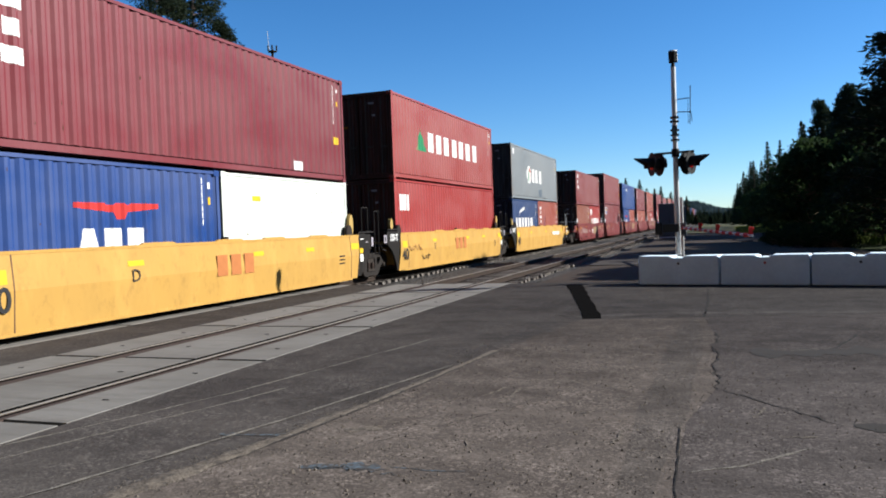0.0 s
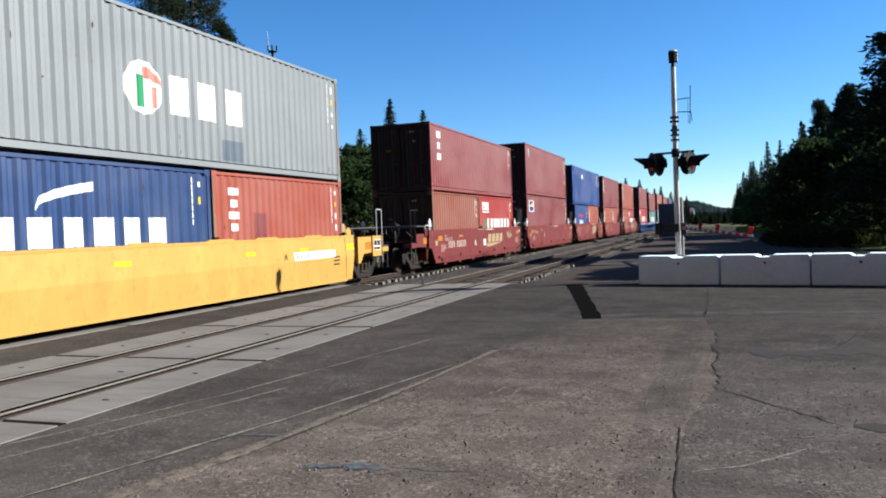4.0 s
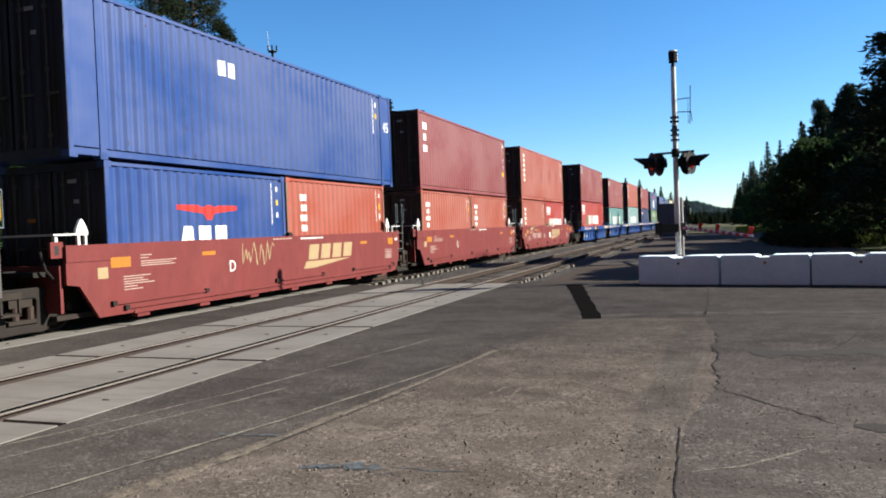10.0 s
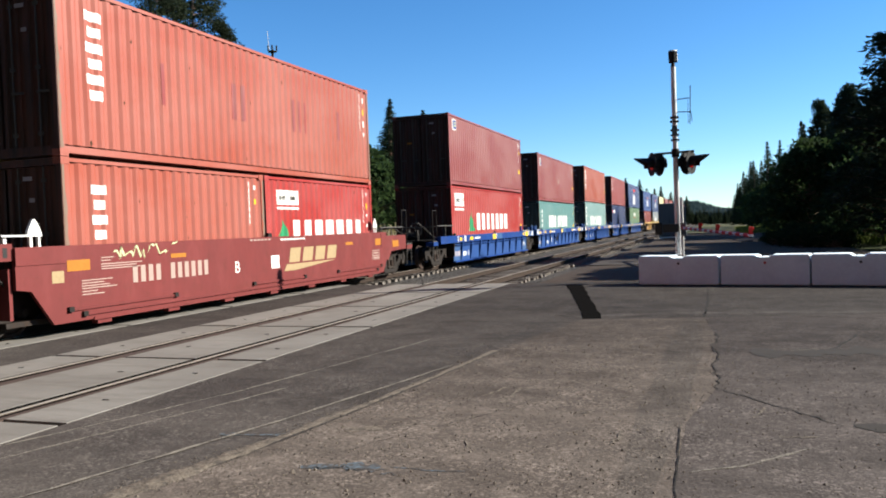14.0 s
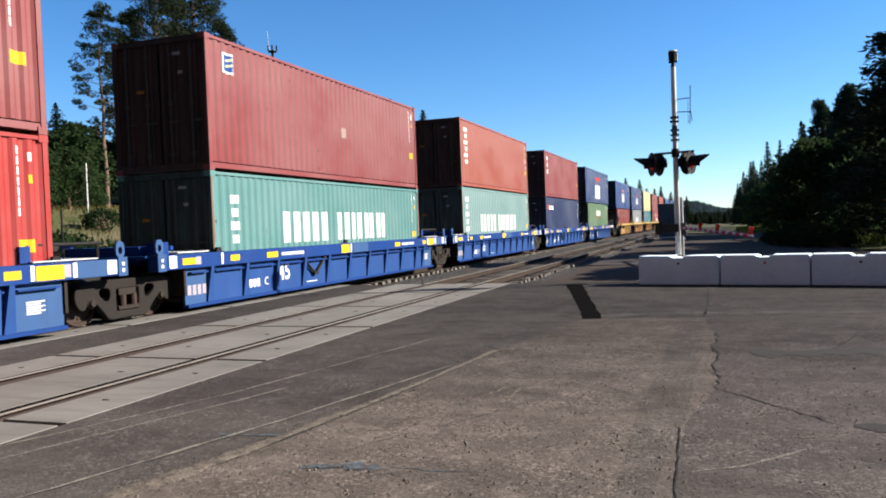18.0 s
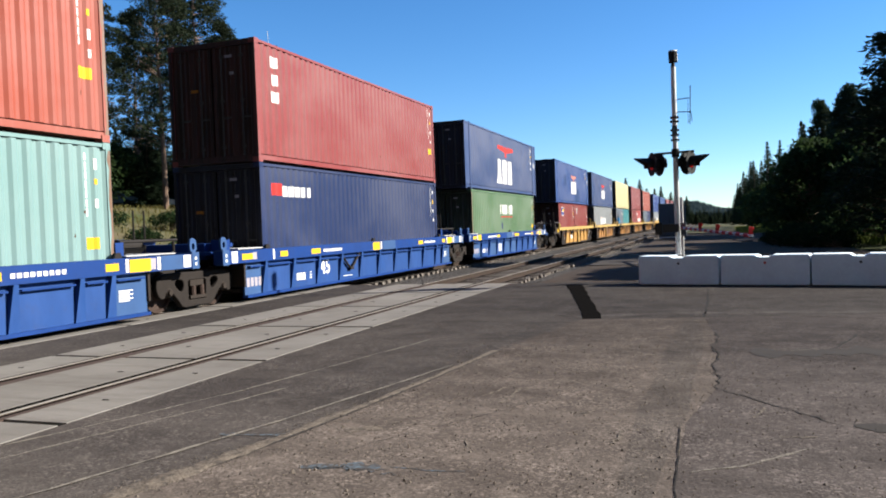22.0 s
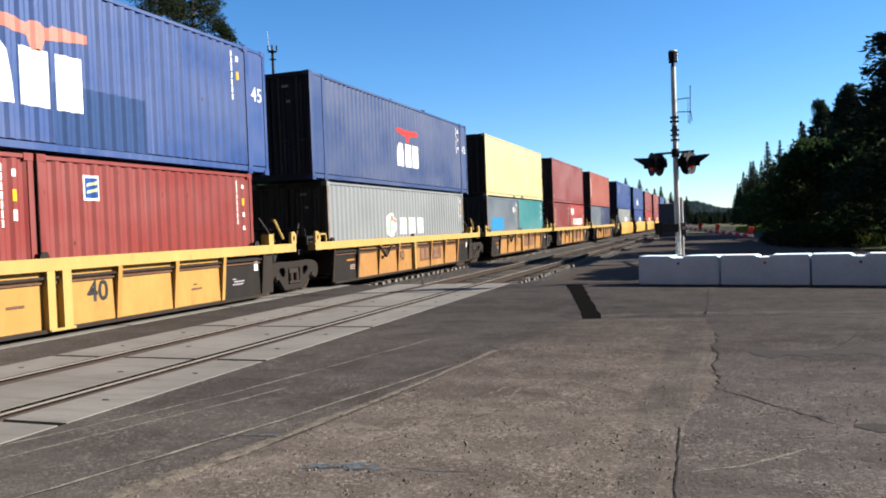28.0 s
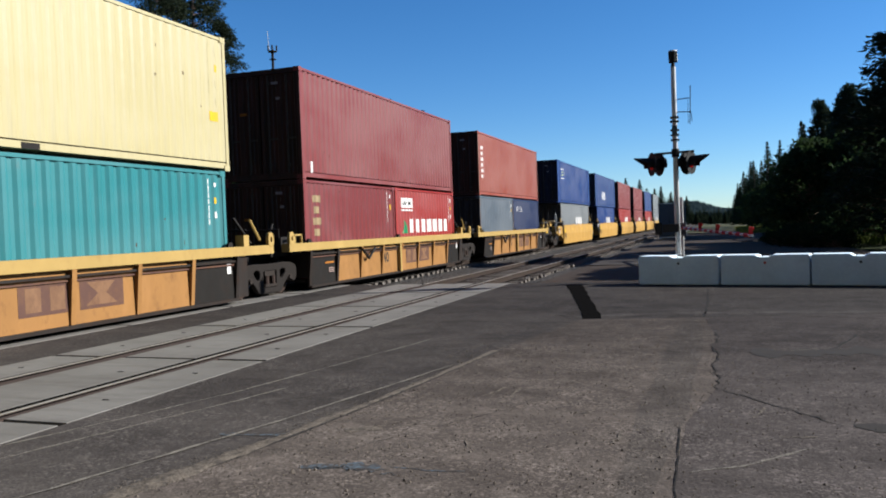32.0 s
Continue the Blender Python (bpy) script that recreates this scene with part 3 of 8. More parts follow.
for q, (ax, ay, bx_, by_) in enumerate(((-0.69, 5.67, -0.72, 5.29), (-1.75, 7.0, -1.78, 6.35), (-1.7, 5.2, -1.66, 4.95), (-1.1, 6.1, -0.95, 6.25), (0.35, 5.7, 0.6, 5.75), (0.9, 5.1, 1.15, 5.2), (-2.0, 6.6, -1.9, 7.0), (0.2, 6.2, 0.3, 6.6))):
    strip("scuff", [(ax, ay), ((ax + bx_) / 2 + 0.02, (ay + by_) / 2), (bx_, by_)], 0.022, 0.0082, SAND, "pale scuff gouged in worn asphalt", 0.012, 80 + q, 0.04)
strip("crack", [(x + 0.09 - 0.05 * k / 6, y) for k, (x, y) in enumerate(edge[1:])], 0.026, 0.006, STAIN, "dark groove beside the grit ridge", 0.004, 34, 0.12)
strip("asphalt_seam", [(-0.42, 12.4), (-0.40, 9.0), (-0.46, 6.4), (-0.47, 3.0)], 0.26, 0.0061, ASPH_SEAM, "darker smooth seam band along the asphalt joint", 0.02, 35, 1.2, 0.0006)
strip("paint_mark", [(-2.57, 4.4), (-2.3, 4.46), (-2.05, 4.5)], 0.11, 0.006, BLUEP, "faded blue survey paint mark on asphalt", 0.02, 18, 0.05)
for i in range(7):
    px_, py_ = -2.5 + 0.085 * i, 4.36 + 0.025 * (i % 3)
    strip("paint_mark", [(px_, py_), (px_ + 0.05, py_ + 0.05), (px_ + 0.10, py_ + 0.03 * (i % 2))], 0.012, 0.006, BLUEP, "faded blue survey paint scribble on asphalt", 0.008, 50 + i, 0.03)
strip("paint_mark", [(-2.0, 4.52), (-1.75, 4.5), (-1.5, 4.53)], 0.012, 0.006, BLUEP, "faint blue survey paint mark on asphalt", 0.01, 60, 0.05)
strip("paint_mark", [(-3.6, 5.0), (-3.25, 5.07), (-3.0, 5.11)], 0.06, 0.001, BLUEP, "faded blue survey paint mark on asphalt", 0.015, 19, 0.05)
g = Geo()
rag = random.Random(41)
west, east = [(-3.52, 19.0), (-2.75, 15.6), (-2.04, 12.33)], [(-3.12, 18.95), (-2.6, 16.4), (-1.74, 12.33)]
ends = []
for side in (west, east[::-1]):
    for (ax, ay), (bx, by) in zip(side, side[1:]):
        ends += [(ax + (bx - ax) * i / 7 + rag.uniform(-0.025, 0.025), ay + (by - ay) * i / 7) for i in range(7)]
    ends.append((side[-1][0], side[-1][1] + rag.uniform(-0.06, 0.06)))
g.prism("z", ends, 0.001, 0.008)
solid("tar_patch", g, TAR, "black tar patch strip on asphalt", "stain", "structure")


def rail_profile(x):
    return [(x - 0.075, -0.17), (x + 0.075, -0.17), (x + 0.075, -0.15), (x + 0.012, -0.12), (x + 0.012, -0.04), (x + 0.036, -0.03),
            (x + 0.036, 0.004), (x + 0.026, 0.009), (x - 0.026, 0.009), (x - 0.036, 0.004), (x - 0.036, -0.03), (x - 0.012, -0.04),
            (x - 0.012, -0.12), (x - 0.075, -0.15)]


TIE_GEO = Geo().box(-1.3, 1.3, -0.115, 0.115, -0.16, 0.0).mesh("tie", TIE)
PLATE_GEO = Geo().box(-0.19, 0.19, -0.1, 0.1, 0.0, 0.012).mesh("tie_plate", RUSTRAIL)


def track(cx, label):
    root = tagged(new("railway_track"), label, "railway track", "", "structure")
    root.location = (cx, 0, 0)
    for s in (-0.753, 0.753):
        rail = part("rail", Geo().prism("y", rail_profile(s), -60, 420), RUSTRAIL, root)
        part("rail_head", Geo().box(s - 0.024, s + 0.024, -60, 420, 0.0095, 0.013), TREAD, rail, "polished running surface of the rail")
    rnd = random.Random(int(cx * 10))
    y = CROSS_END + 0.35
    n = 0
    rest = Geo()
    while y < 210:
        dx, dz = rnd.uniform(-0.04, 0.04), rnd.uniform(-0.012, 0.012)
        if n < 110:
            t = part("tie", TIE_GEO, TIE, root, at=(dx, y, -0.128 + dz))
            t.rotation_euler[2] = rnd.uniform(-0.015, 0.015)
            for s in (-0.753, 0.753):
                part("tie_plate", PLATE_GEO, RUSTRAIL, t, at=(s - dx, 0, 0.0))
        else:
            rest.box(dx - 1.3, dx + 1.3, y - 0.115, y + 0.115, -0.33, -0.128)
        n += 1
        y += 0.52
    ob = part("far_ties", rest, TIE, root)
    ob["kind"] = "stuff"
    # concrete crossing panels with flangeways beside each rail
    spans = ((-1.62, -0.86, "field"), (-0.47, 0.60, "gauge"), (0.92, 1.60, "field"))
    y = 5.0 - 3.05 * 4
    while y < CROSS_END - 1:
        y1 = min(y + 3.05, CROSS_END)
        for a, b, _ in spans:
            g = Geo()
            c = 0.004
            z = 0.006 + rnd.uniform(-0.002, 0.002)
            g.prism("y", [(a, -0.2), (b, -0.2), (b, z - c), (b - c, z), (a + c, z), (a, z - c)], y + 0.045, y1 - 0.045)
            p = part("panel", g, PANEL, root)
            for k in (0.28, 0.72):
                hx = a + (b - a) * (0.5 if b - a < 1 else k)
                hy = y + (y1 - y) * (k if b - a < 1 else 0.3 + 0.4 * (k > 0.5))
                part("lifting_pocket", Geo().prism("z", [(hx + 0.042 * math.cos(q * math.tau / 8), hy + 0.018 * math.sin(q * math.tau / 8)) for q in range(8)], z + 0.001, z + 0.004), TAR, p)
        y += 3.05
    g = Geo()
    for a, b in ((-0.86, -0.47), (0.60, 0.92)):
        g.box(a, b, -30, CROSS_END, -0.2, -0.05)
    part("flangeway_filler", g, CRACK, root, "dark dirt-filled flangeway")
    g = Geo()
    for a, b, zf in ((-0.86, -0.80, 0.004), (-0.714, -0.655, 0.004), (0.60, 0.69, 0.004), (0.795, 0.84, 0.004)):
        g.box(a, b, -30, CROSS_END, -0.049, zf)
    part("rubber_seal", g, TAR, root, "black rubber seal beside the rails")
    g = Geo()
    for a, b, zf in ((-0.654, -0.47, 0.003), (0.691, 0.715, 0.005), (0.841, 0.92, 0.005)):
        g.box(a, b, -30, CROSS_END, -0.049, zf)
    part("flangeway_dirt", g, RAILDIRT, root, "rusty brown dirt packed beside the rails")
    return root


track(NEAR_X, "empty railway track with concrete crossing panels")
track(TRAIN_X, "railway track that carries the container train")


# ---------------------------------------------------------------- barrier blocks
def barrier_block(x, y, turn, h=0.66, dot=MBLACK):
    root = thing("barrier_block", "white painted concrete block with lifting notch", "concrete barrier", "row of barrier blocks", (x, y, 0))
    root.rotation_euler[2] = turn
    L, D, c = 0.905, 0.32, 0.018
    bm = bmesh.new()
    outline = [(-L, 0.0), (L, 0.0), (L, h), (0.16, h), (0.12, h - 0.05), (-0.12, h - 0.05), (-0.16, h), (-L, h)]
    front = [bm.verts.new((px, -D, pz)) for px, pz in outline]
    face = bm.faces.new(front)
    ext = bmesh.ops.extrude_face_region(bm, geom=[face])
    bmesh.ops.translate(bm, vec=(0, 2 * D, 0), verts=[q for q in ext["geom"] if isinstance(q, bmesh.types.BMVert)])
    bmesh.ops.recalc_face_normals(bm, faces=bm.faces)
    bmesh.ops.bevel(bm, geom=list(bm.edges), offset=c, segments=2, affect="EDGES")
    me = bpy.data.meshes.new("block")
    bm.to_mesh(me)
    bm.free()
    me.materials.append(CONCRETE)
    ob = new("block", me)
    ob.parent = root
    part("lifting_eye", Geo().tube((0.02, -D - 0.012, h - 0.17), (0.02, -D + 0.02, h - 0.17), 0.03), dot, root, "small dark recess in the face")
    loop = Geo()
    for k in range(8):
        a, b = math.pi * k / 8, math.pi * (k + 1) / 8
        loop.tube((0.08 * math.cos(a), 0, h - 0.05 + 0.06 * math.sin(a)), (0.08 * math.cos(b), 0, h - 0.05 + 0.06 * math.sin(b)), 0.011, n=6)
    part("lifting_loop", loop, RUSTRAIL, root, "rusty steel lifting loop")
    return root


bdir = radians(-11.0)
bx, by = -1.81, 18.95
for k in range(6):
    ox = 0.915 + 1.85 * k
    barrier_block(bx + ox * math.cos(bdir) + 0.32 * math.sin(-bdir), by + ox * math.sin(bdir) + 0.32 * math.cos(bdir), bdir + (0.006 if k % 2 else -0.008),
                  0.66, MRED if k == 1 else MBLACK)


# ---------------------------------------------------------------- crossing signal mast
def signal_head(parent, at, turn, hood=True):
    """Background disc, lamp housing, lens and visor; faces +x before the turn."""
    h = part("signal_head", Geo().lathe((0, 0, 0), [(-0.17, 0.07), (-0.15, 0.12), (-0.02, 0.15), (0.0, 0.15)], 20), BLACKP, parent, "black lamp housing", at)
    h.rotation_euler[2] = turn
    part("background_disc", Geo().lathe((0, 0, 0), [(0.0, 0.29), (0.012, 0.29)], 28), BLACKP, h)
    part("lens", Geo().lathe((0, 0, 0), [(0.012, 0.145), (0.03, 0.12), (0.045, 0.07), (0.05, 0.01)], 20), LENS, h, "red signal lens", smooth=True)
    g = Geo()
    n = 14
    vs = []
    for i in range(n + 1):
        a = radians(-35 + 250 * i / n)
        ln = 0.16 + 0.30 * max(0.0, math.sin(a)) if hood else 0.14
        for x, r in ((0.012, 0.16), (ln, 0.165), (ln, 0.155), (0.012, 0.15)):
            vs.append((x, r * math.cos(a), r * math.sin(a)))
    fs = [(4 * i + j, 4 * i + (j + 1) % 4, 4 * i + 4 + (j + 1) % 4, 4 * i + 4 + j) for i in range(n) for j in range(4)]
    g.add(vs, fs)
    part("visor", g, BLACKP, h, "black lamp visor")
    return h


def signal_mast():
    mx, my = -0.955, 20.2
    root = thing("crossing_signal_mast", "grey metal level crossing signal mast with two pairs of red lamps", "railway signal", "", (mx, my, -0.07))
    part("pole", Geo().tube((0, 0, 0.1), (0, 0, 5.3), 0.066, 0.06, 16), MASTM, root, smooth=False)
    part("base", Geo().box(-0.22, 0.22, -0.22, 0.22, 0, 0.12).tube((0, 0, 0.1), (0, 0, 0.5), 0.12, 0.09, 12), MASTM, root, "cast mast base")
    bell = part("bell", Geo().tube((0, 0, 5.27), (0, 0, 5.41), 0.06, 0.04, 12).tube((0, 0, 5.41), (0, 0, 5.67), 0.10, 0.105, 16), BLACKP, root, "black warning bell")
    part("bell_cap", Geo().tube((0, 0, 5.67), (0, 0, 5.70), 0.108, 0.09, 16).box(0.09, 0.112, -0.05, 0.05, 5.42, 5.67), MW, bell, "white bell cover")
    part("cross_arm", Geo().tube((-0.50, 0, 3.20), (0.44, -0.02, 3.22), 0.028).tube((0, 0, 3.1), (0, 0, 3.30), 0.095, n=12), DKSTEEL, root, "dark cross arm")
    for x, y, tn, hood in ((-0.56, -0.05, 205.0, True), (-0.40, 0.06, 30.0, False), (0.36, -0.05, -22.0, True), (0.25, 0.06, 150.0, False)):
        signal_head(root, (x, y, 2.95), radians(tn), hood)
    for x in (-0.48, 0.32):
        part("drop_bracket", Geo().tube((x, 0.0, 3.21), (x, 0.0, 2.9), 0.022), DKSTEEL, root)
    an = part("antenna_arm", Geo().tube((0.0, 0, 4.50), (0.36, 0, 4.52), 0.012), DKSTEEL, root, "grey antenna arm")
    part("antenna_arm", Geo().tube((0.0, 0, 4.20), (0.36, 0, 4.18), 0.012), DKSTEEL, root, "grey antenna arm")
    part("dipole", Geo().tube((0.36, 0, 3.88), (0.39, 0, 4.82), 0.01).tube((0.32, 0, 3.9), (0.33, 0, 4.5), 0.006).tube((0.41, 0, 3.95), (0.39, 0, 4.2), 0.007), DKSTEEL, an)
    for z in (3.5, 3.62, 3.74, 3.95, 4.05):
        part("cable_clamp", Geo().box(-0.10, 0.10, -0.09, 0.09, z, z + 0.035), DKSTEEL, root)
    part("junction_box", Geo().box(-0.06, 0.06, -0.16, -0.07, 3.62, 3.86), CABIN, root, "small grey junction box")
    gm = part("gate_mechanism", Geo().box(-0.34, 0.04, -0.25, 0.1, 1.26, 1.46), DKSTEEL, root, "dark gate machine housing")
    part("counterweight", Geo().box(-0.52, -0.36, -0.2, -0.1, 1.2, 1.5), DKSTEEL, gm)
    part("control_cable", Geo().tube((0.08, -0.05, 0.15), (0.02, -0.06, 3.2), 0.014, n=6), MW, root, "pale cable conduit")
    return root


signal_mast()


def gate(rx, ry):
    root = thing("crossing_gate", "lowered red and white level crossing gate arm", "barrier gate", "", (rx, ry, -0.03))
    part("gate_mast", Geo().tube((0, 0, 0), (0, 0, 2.35), 0.06, n=12).box(-0.15, 0.15, -0.15, 0.15, 0, 0.1), MASTM, root)
    part("gate_machine", Geo().box(-0.25, 0.15, -0.2, 0.2, 0.95, 1.4), CABIN, root, "grey gate machine housing")
    tip = Vector((2.1, -9.6, 1.05))
    base = Vector((0.0, -0.2, 1.2))
    arm = part("gate_arm", Geo().tube(base, tip, 0.05, 0.035, 6), MW, root, "white gate arm with red stripes")
    for k in range(12):
        a, b = base.lerp(tip, (k + 0.1) / 12), base.lerp(tip, (k + 0.58) / 12)
        part("stripe", Geo().tube(a, b, 0.057, 0.05, 6), MRED, arm, "red reflective stripe")
    for k in (0.34, 0.6, 0.985):
        p = base.lerp(tip, k)
        lm = part("gate_lamp", Geo().box(p.x - 0.05, p.x + 0.05, p.y - 0.05, p.y + 0.05, p.z + 0.02, p.z + 0.23), MRED, arm, "red gate lamp")
        part("lamp_lens", Geo().lathe((p.x + 0.05, p.y, p.z + 0.17), [(0, 0.045), (0.03, 0.035)], 12), LENS, lm)
    g = Geo()
    for k in range(14):
        a, b = k / 14, (k + 1) / 14
        pa, pb = base.lerp(tip, a), base.lerp(tip, b)
        sag = lambda t: Vector((0, 0, -0.10 - 0.08 * abs(math.sin(t * 9))))
        g.tube(pa + sag(a), pb + sag(b), 0.014, n=5)
    part("lamp_cable", g, BLACKP, arm, "black hanging lamp cable")
    return root


gate(-1.3, 31.0)


def cabinet(x, y, w, d, h, label):
    root = thing("signal_cabinet", label, "equipment cabinet", "", (x, y, -0.1))
    part("body", Geo().box(-w / 2, w / 2, -d / 2, d / 2, 0.15, h - 0.1), CABIN, root)
    part("plinth", Geo().box(-w / 2 + 0.05, w / 2 - 0.05, -d / 2 + 0.05, d / 2 - 0.05, 0, 0.15), CONCRETE, root, "concrete plinth")
    part("roof", Geo().prism("x", [(-d / 2 - 0.08, h - 0.1), (d / 2 + 0.08, h - 0.1), (d / 2 + 0.08, h - 0.05), (0, h), (-d / 2 - 0.08, h - 0.05)], -w / 2 - 0.06, w / 2 + 0.06), CABIN, root)
    dr = part("door", Geo().box(-w / 2 + 0.12, w / 2 - 0.12, -d / 2 - 0.02, -d / 2 - 0.002, 0.3, h - 0.25), CABIN, root)
    part("door_handle", Geo().box(0.2, 0.24, -d / 2 - 0.05, -d / 2 - 0.02, h * 0.45, h * 0.55), DKSTEEL, dr)
    return root


cabinet(-4.15, 70.0, 1.3, 1.5, 3.0, "silver grey signal equipment cabinet beside the track")
cabinet(-2.75, 64.0, 0.7, 0.7, 2.6, "small grey relay cabinet beside the track")


# unseen plain wall added behind the camera to hold off skylight
solid("wall_behind", Geo().box(-70.0, 55.0, -9.0, -8.0, -0.3, 42.0), WALLM, "plain dark unseen wall added behind the viewpoint to block skylight", "wall", "structure")


# loose pebbles and chips on the worn asphalt
def loose_grit():
    rng = np.random.default_rng(91)
    v, f = [], []
    for i in range(7600):
        if i < 1900:
            t = rng.uniform(0.0, 1.0)
            k = min(4, int(t * 5))
            (ax, ay), (bx, by) = edge[1 + k], edge[2 + k]
            q = t * 5 - k
            x, y = ax + (bx - ax) * q + rng.normal(0, 0.11), ay + (by - ay) * q
        else:
            y = 3.2 + 6.5 * rng.uniform() ** 1.6
            x = rng.uniform(-3.0, 3.6)
        r = rng.uniform(0.003, 0.008 if i < 1900 else 0.012) * (1.6 if rng.uniform() > 0.96 else 1.0)
        b = len(v)
        for a in range(4):
            v.append((x + r * math.cos(a * 1.57 + i) * rng.uniform(0.7, 1.2), y + r * math.sin(a * 1.57 + i) * rng.uniform(0.7, 1.2), 0.006))
        v.append((x, y, 0.006 + r * rng.uniform(0.7, 1.1)))
        f += [(b + a, b + (a + 1) % 4, b + 4) for a in range(4)]
    g = Geo()
    g.v, g.f = v, f
    return solid("loose_grit", g, CHIPS, "loose grey and tan stone chips on asphalt", "gravel", "stuff")


loose_grit()


# loose ballast stones over the beds near the end of the crossing
def ballast_stones():
    rng = np.random.default_rng(93)
    v, f = [], []
    for i in range(15000):
        y = CROSS_END + 0.1 + 32.0 * rng.uniform() ** 1.7
        x = rng.uniform(-15.5, -4.4)
        if min(abs(x - c - s) for c in (NEAR_X, TRAIN_X) for s in (-0.753, 0.753)) < 0.12:
            continue
        r = rng.uniform(0.022, 0.05)
        z = -0.245
        b = len(v)
        a0 = rng.uniform(0, 6.28)
        for a in range(5):
            q = a0 + a * 1.2566
            v.append((x + r * math.cos(q) * rng.uniform(0.7, 1.2), y + r * math.sin(q) * rng.uniform(0.7, 1.2), z))
        v.append((x + rng.normal(0, r * 0.3), y + rng.normal(0, r * 0.3), z + r * rng.uniform(0.9, 1.5)))
        f += [(b + a, b + (a + 1) % 5, b + 5) for a in range(5)]
    g = Geo()
    g.v, g.f = v, f
    return solid("ballast_stones", g, STONES, "angular grey brown ballast stones beside the rails", "ballast", "stuff")


ballast_stones()


# ---------------------------------------------------------------- the train
# how far the train has come along the track, in metres, every two seconds
RUN = (0.0, 15.97, 31.99, 48.01, 64.01, 79.95, 95.93, 111.97, 128.11, 144.32, 160.53, 176.76, 193.13, 209.52, 225.86, 242.20, 258.62)
MOVERS, WHEELSETS = [], []
FLOOR = 0.31
W = 1.219
CACHE = {}
PITCH_C = 0.278


def ribs(y0, y1, deep=0.036):
    """Break points (y, depth) of the trapezoid corrugation between y0 and y1."""
    n = max(1, round((y1 - y0) / PITCH_C))
    p = (y1 - y0) / n
    out = []
    for i in range(n):
        for a, d in ((0.0, 0.0), (0.27, 0.0), (0.5, deep), (0.77, deep)):
            out.append((y0 + p * (i + a), d))
    out.append((y1, 0.0))
    return out


def side_mesh(y0, y1, z0, z1, deep):
    key = ("side", y0, y1, z0, z1, deep)
    if key not in CACHE:
        g = Geo()
        pts = ribs(y0, y1, deep)
        m = len(pts)
        g.v = [(1.206 - d, y, z) for z in (z0, z1) for y, d in pts] + [(1.14, y, z) for z in (z0, z1) for y in (y0, y1)]
        g.f = [(i, i + 1, m + i + 1, m + i) for i in range(m - 1)] + [(2 * m, 2 * m + 1, 2 * m + 3, 2 * m + 2)]
        CACHE[key] = g.mesh("side_panel", MW)
    return CACHE[key]


def casting_mesh():
    if "casting" not in CACHE:
        g = Geo().box(-0.085, 0.085, -0.09, 0.09, 0.0, 0.118)
        g.box(0.083, 0.087, -0.03, 0.03, 0.035, 0.085)
        CACHE["casting"] = g.mesh("corner_casting", MW)
    return CACHE["casting"]


def door_mesh(H):
    key = ("door", H)
    if key not in CACHE:
        g = Geo()
        pts = [(-0.55, 0.0)]
        for k in range(4):
            c = -0.40 + k * 0.27
            pts += [(c - 0.07, 0.0), (c - 0.045, 0.03), (c + 0.045, 0.03), (c + 0.07, 0.0)]
        pts.append((0.55, 0.0))
        m = len(pts)
        g.v = [(x, d, z) for z in (0.18, H - 0.14) for x, d in pts] + [(x, 0.05, z) for z in (0.18, H - 0.14) for x in (-0.55, 0.55)]
        g.f = [(i, i + 1, m + i + 1, m + i) for i in range(m - 1)] + [(2 * m, 2 * m + 2, 2 * m + 3, 2 * m + 1)]
        CACHE[key] = g.mesh("door", MW)
    return CACHE[key]


def rod_mesh(H):
    key = ("rod", H)
    if key not in CACHE:
        g = Geo().tube((0, 0, 0.12), (0, 0, H - 0.08), 0.017, n=6)
        for z in (0.35, H * 0.5, H - 0.4):
            g.box(-0.05, 0.05, -0.015, 0.03, z, z + 0.06)
        g.box(-0.02, 0.24, -0.035, -0.015, 1.05, 1.09)
        CACHE[key] = g.mesh("lock_rod", RODM)
    return CACHE[key]


def frame_mesh(L, H, over):
    key = ("frame", L, H, over)
    if key not in CACHE:
        g = Geo()
        for s in (-1, 1):
            for y0, y1 in ((0.012, 0.11), (L - 0.11, L - 0.012)):
                g.box(min(s * 1.12, s * W), max(s * 1.12, s * W), y0, y1, 0.0, H)
            if over:
                for y in (over - 0.06, L - over - 0.08):
                    g.box(min(s * 1.14, s * (W + 0.004)), max(s * 1.14, s * (W + 0.004)), y, y + 0.15, 0.0, H - 0.01)
            for z0, z1, xr in ((0.05, 0.165, 1.204), (H - 0.075, H - 0.012, 1.214)):
                g.box(min(s * 1.15, s * xr), max(s * 1.15, s * xr), 0.1, L - 0.1, z0, z1)
        g.box(-1.15, 1.15, 0.1, L - 0.1, 0.06, 0.16)
        CACHE[key] = g.mesh("steel_frame", MW)
    return CACHE[key]


def end_frame_mesh(H):
    key = ("end_frame", H)
    if key not in CACHE:
        g = Geo()
        for z0, z1 in ((0.012, 0.17), (H - 0.13, H - 0.004)):
            g.box(-1.2, 1.2, 0.004, 0.086, z0, z1)
        for s in (-1, 1):
            g.box(min(s * 1.12, s * 1.214), max(s * 1.12, s * 1.214), 0.0, 0.0115, 0.0, H)
        CACHE[key] = g.mesh("end_frame", MW)
    return CACHE[key]


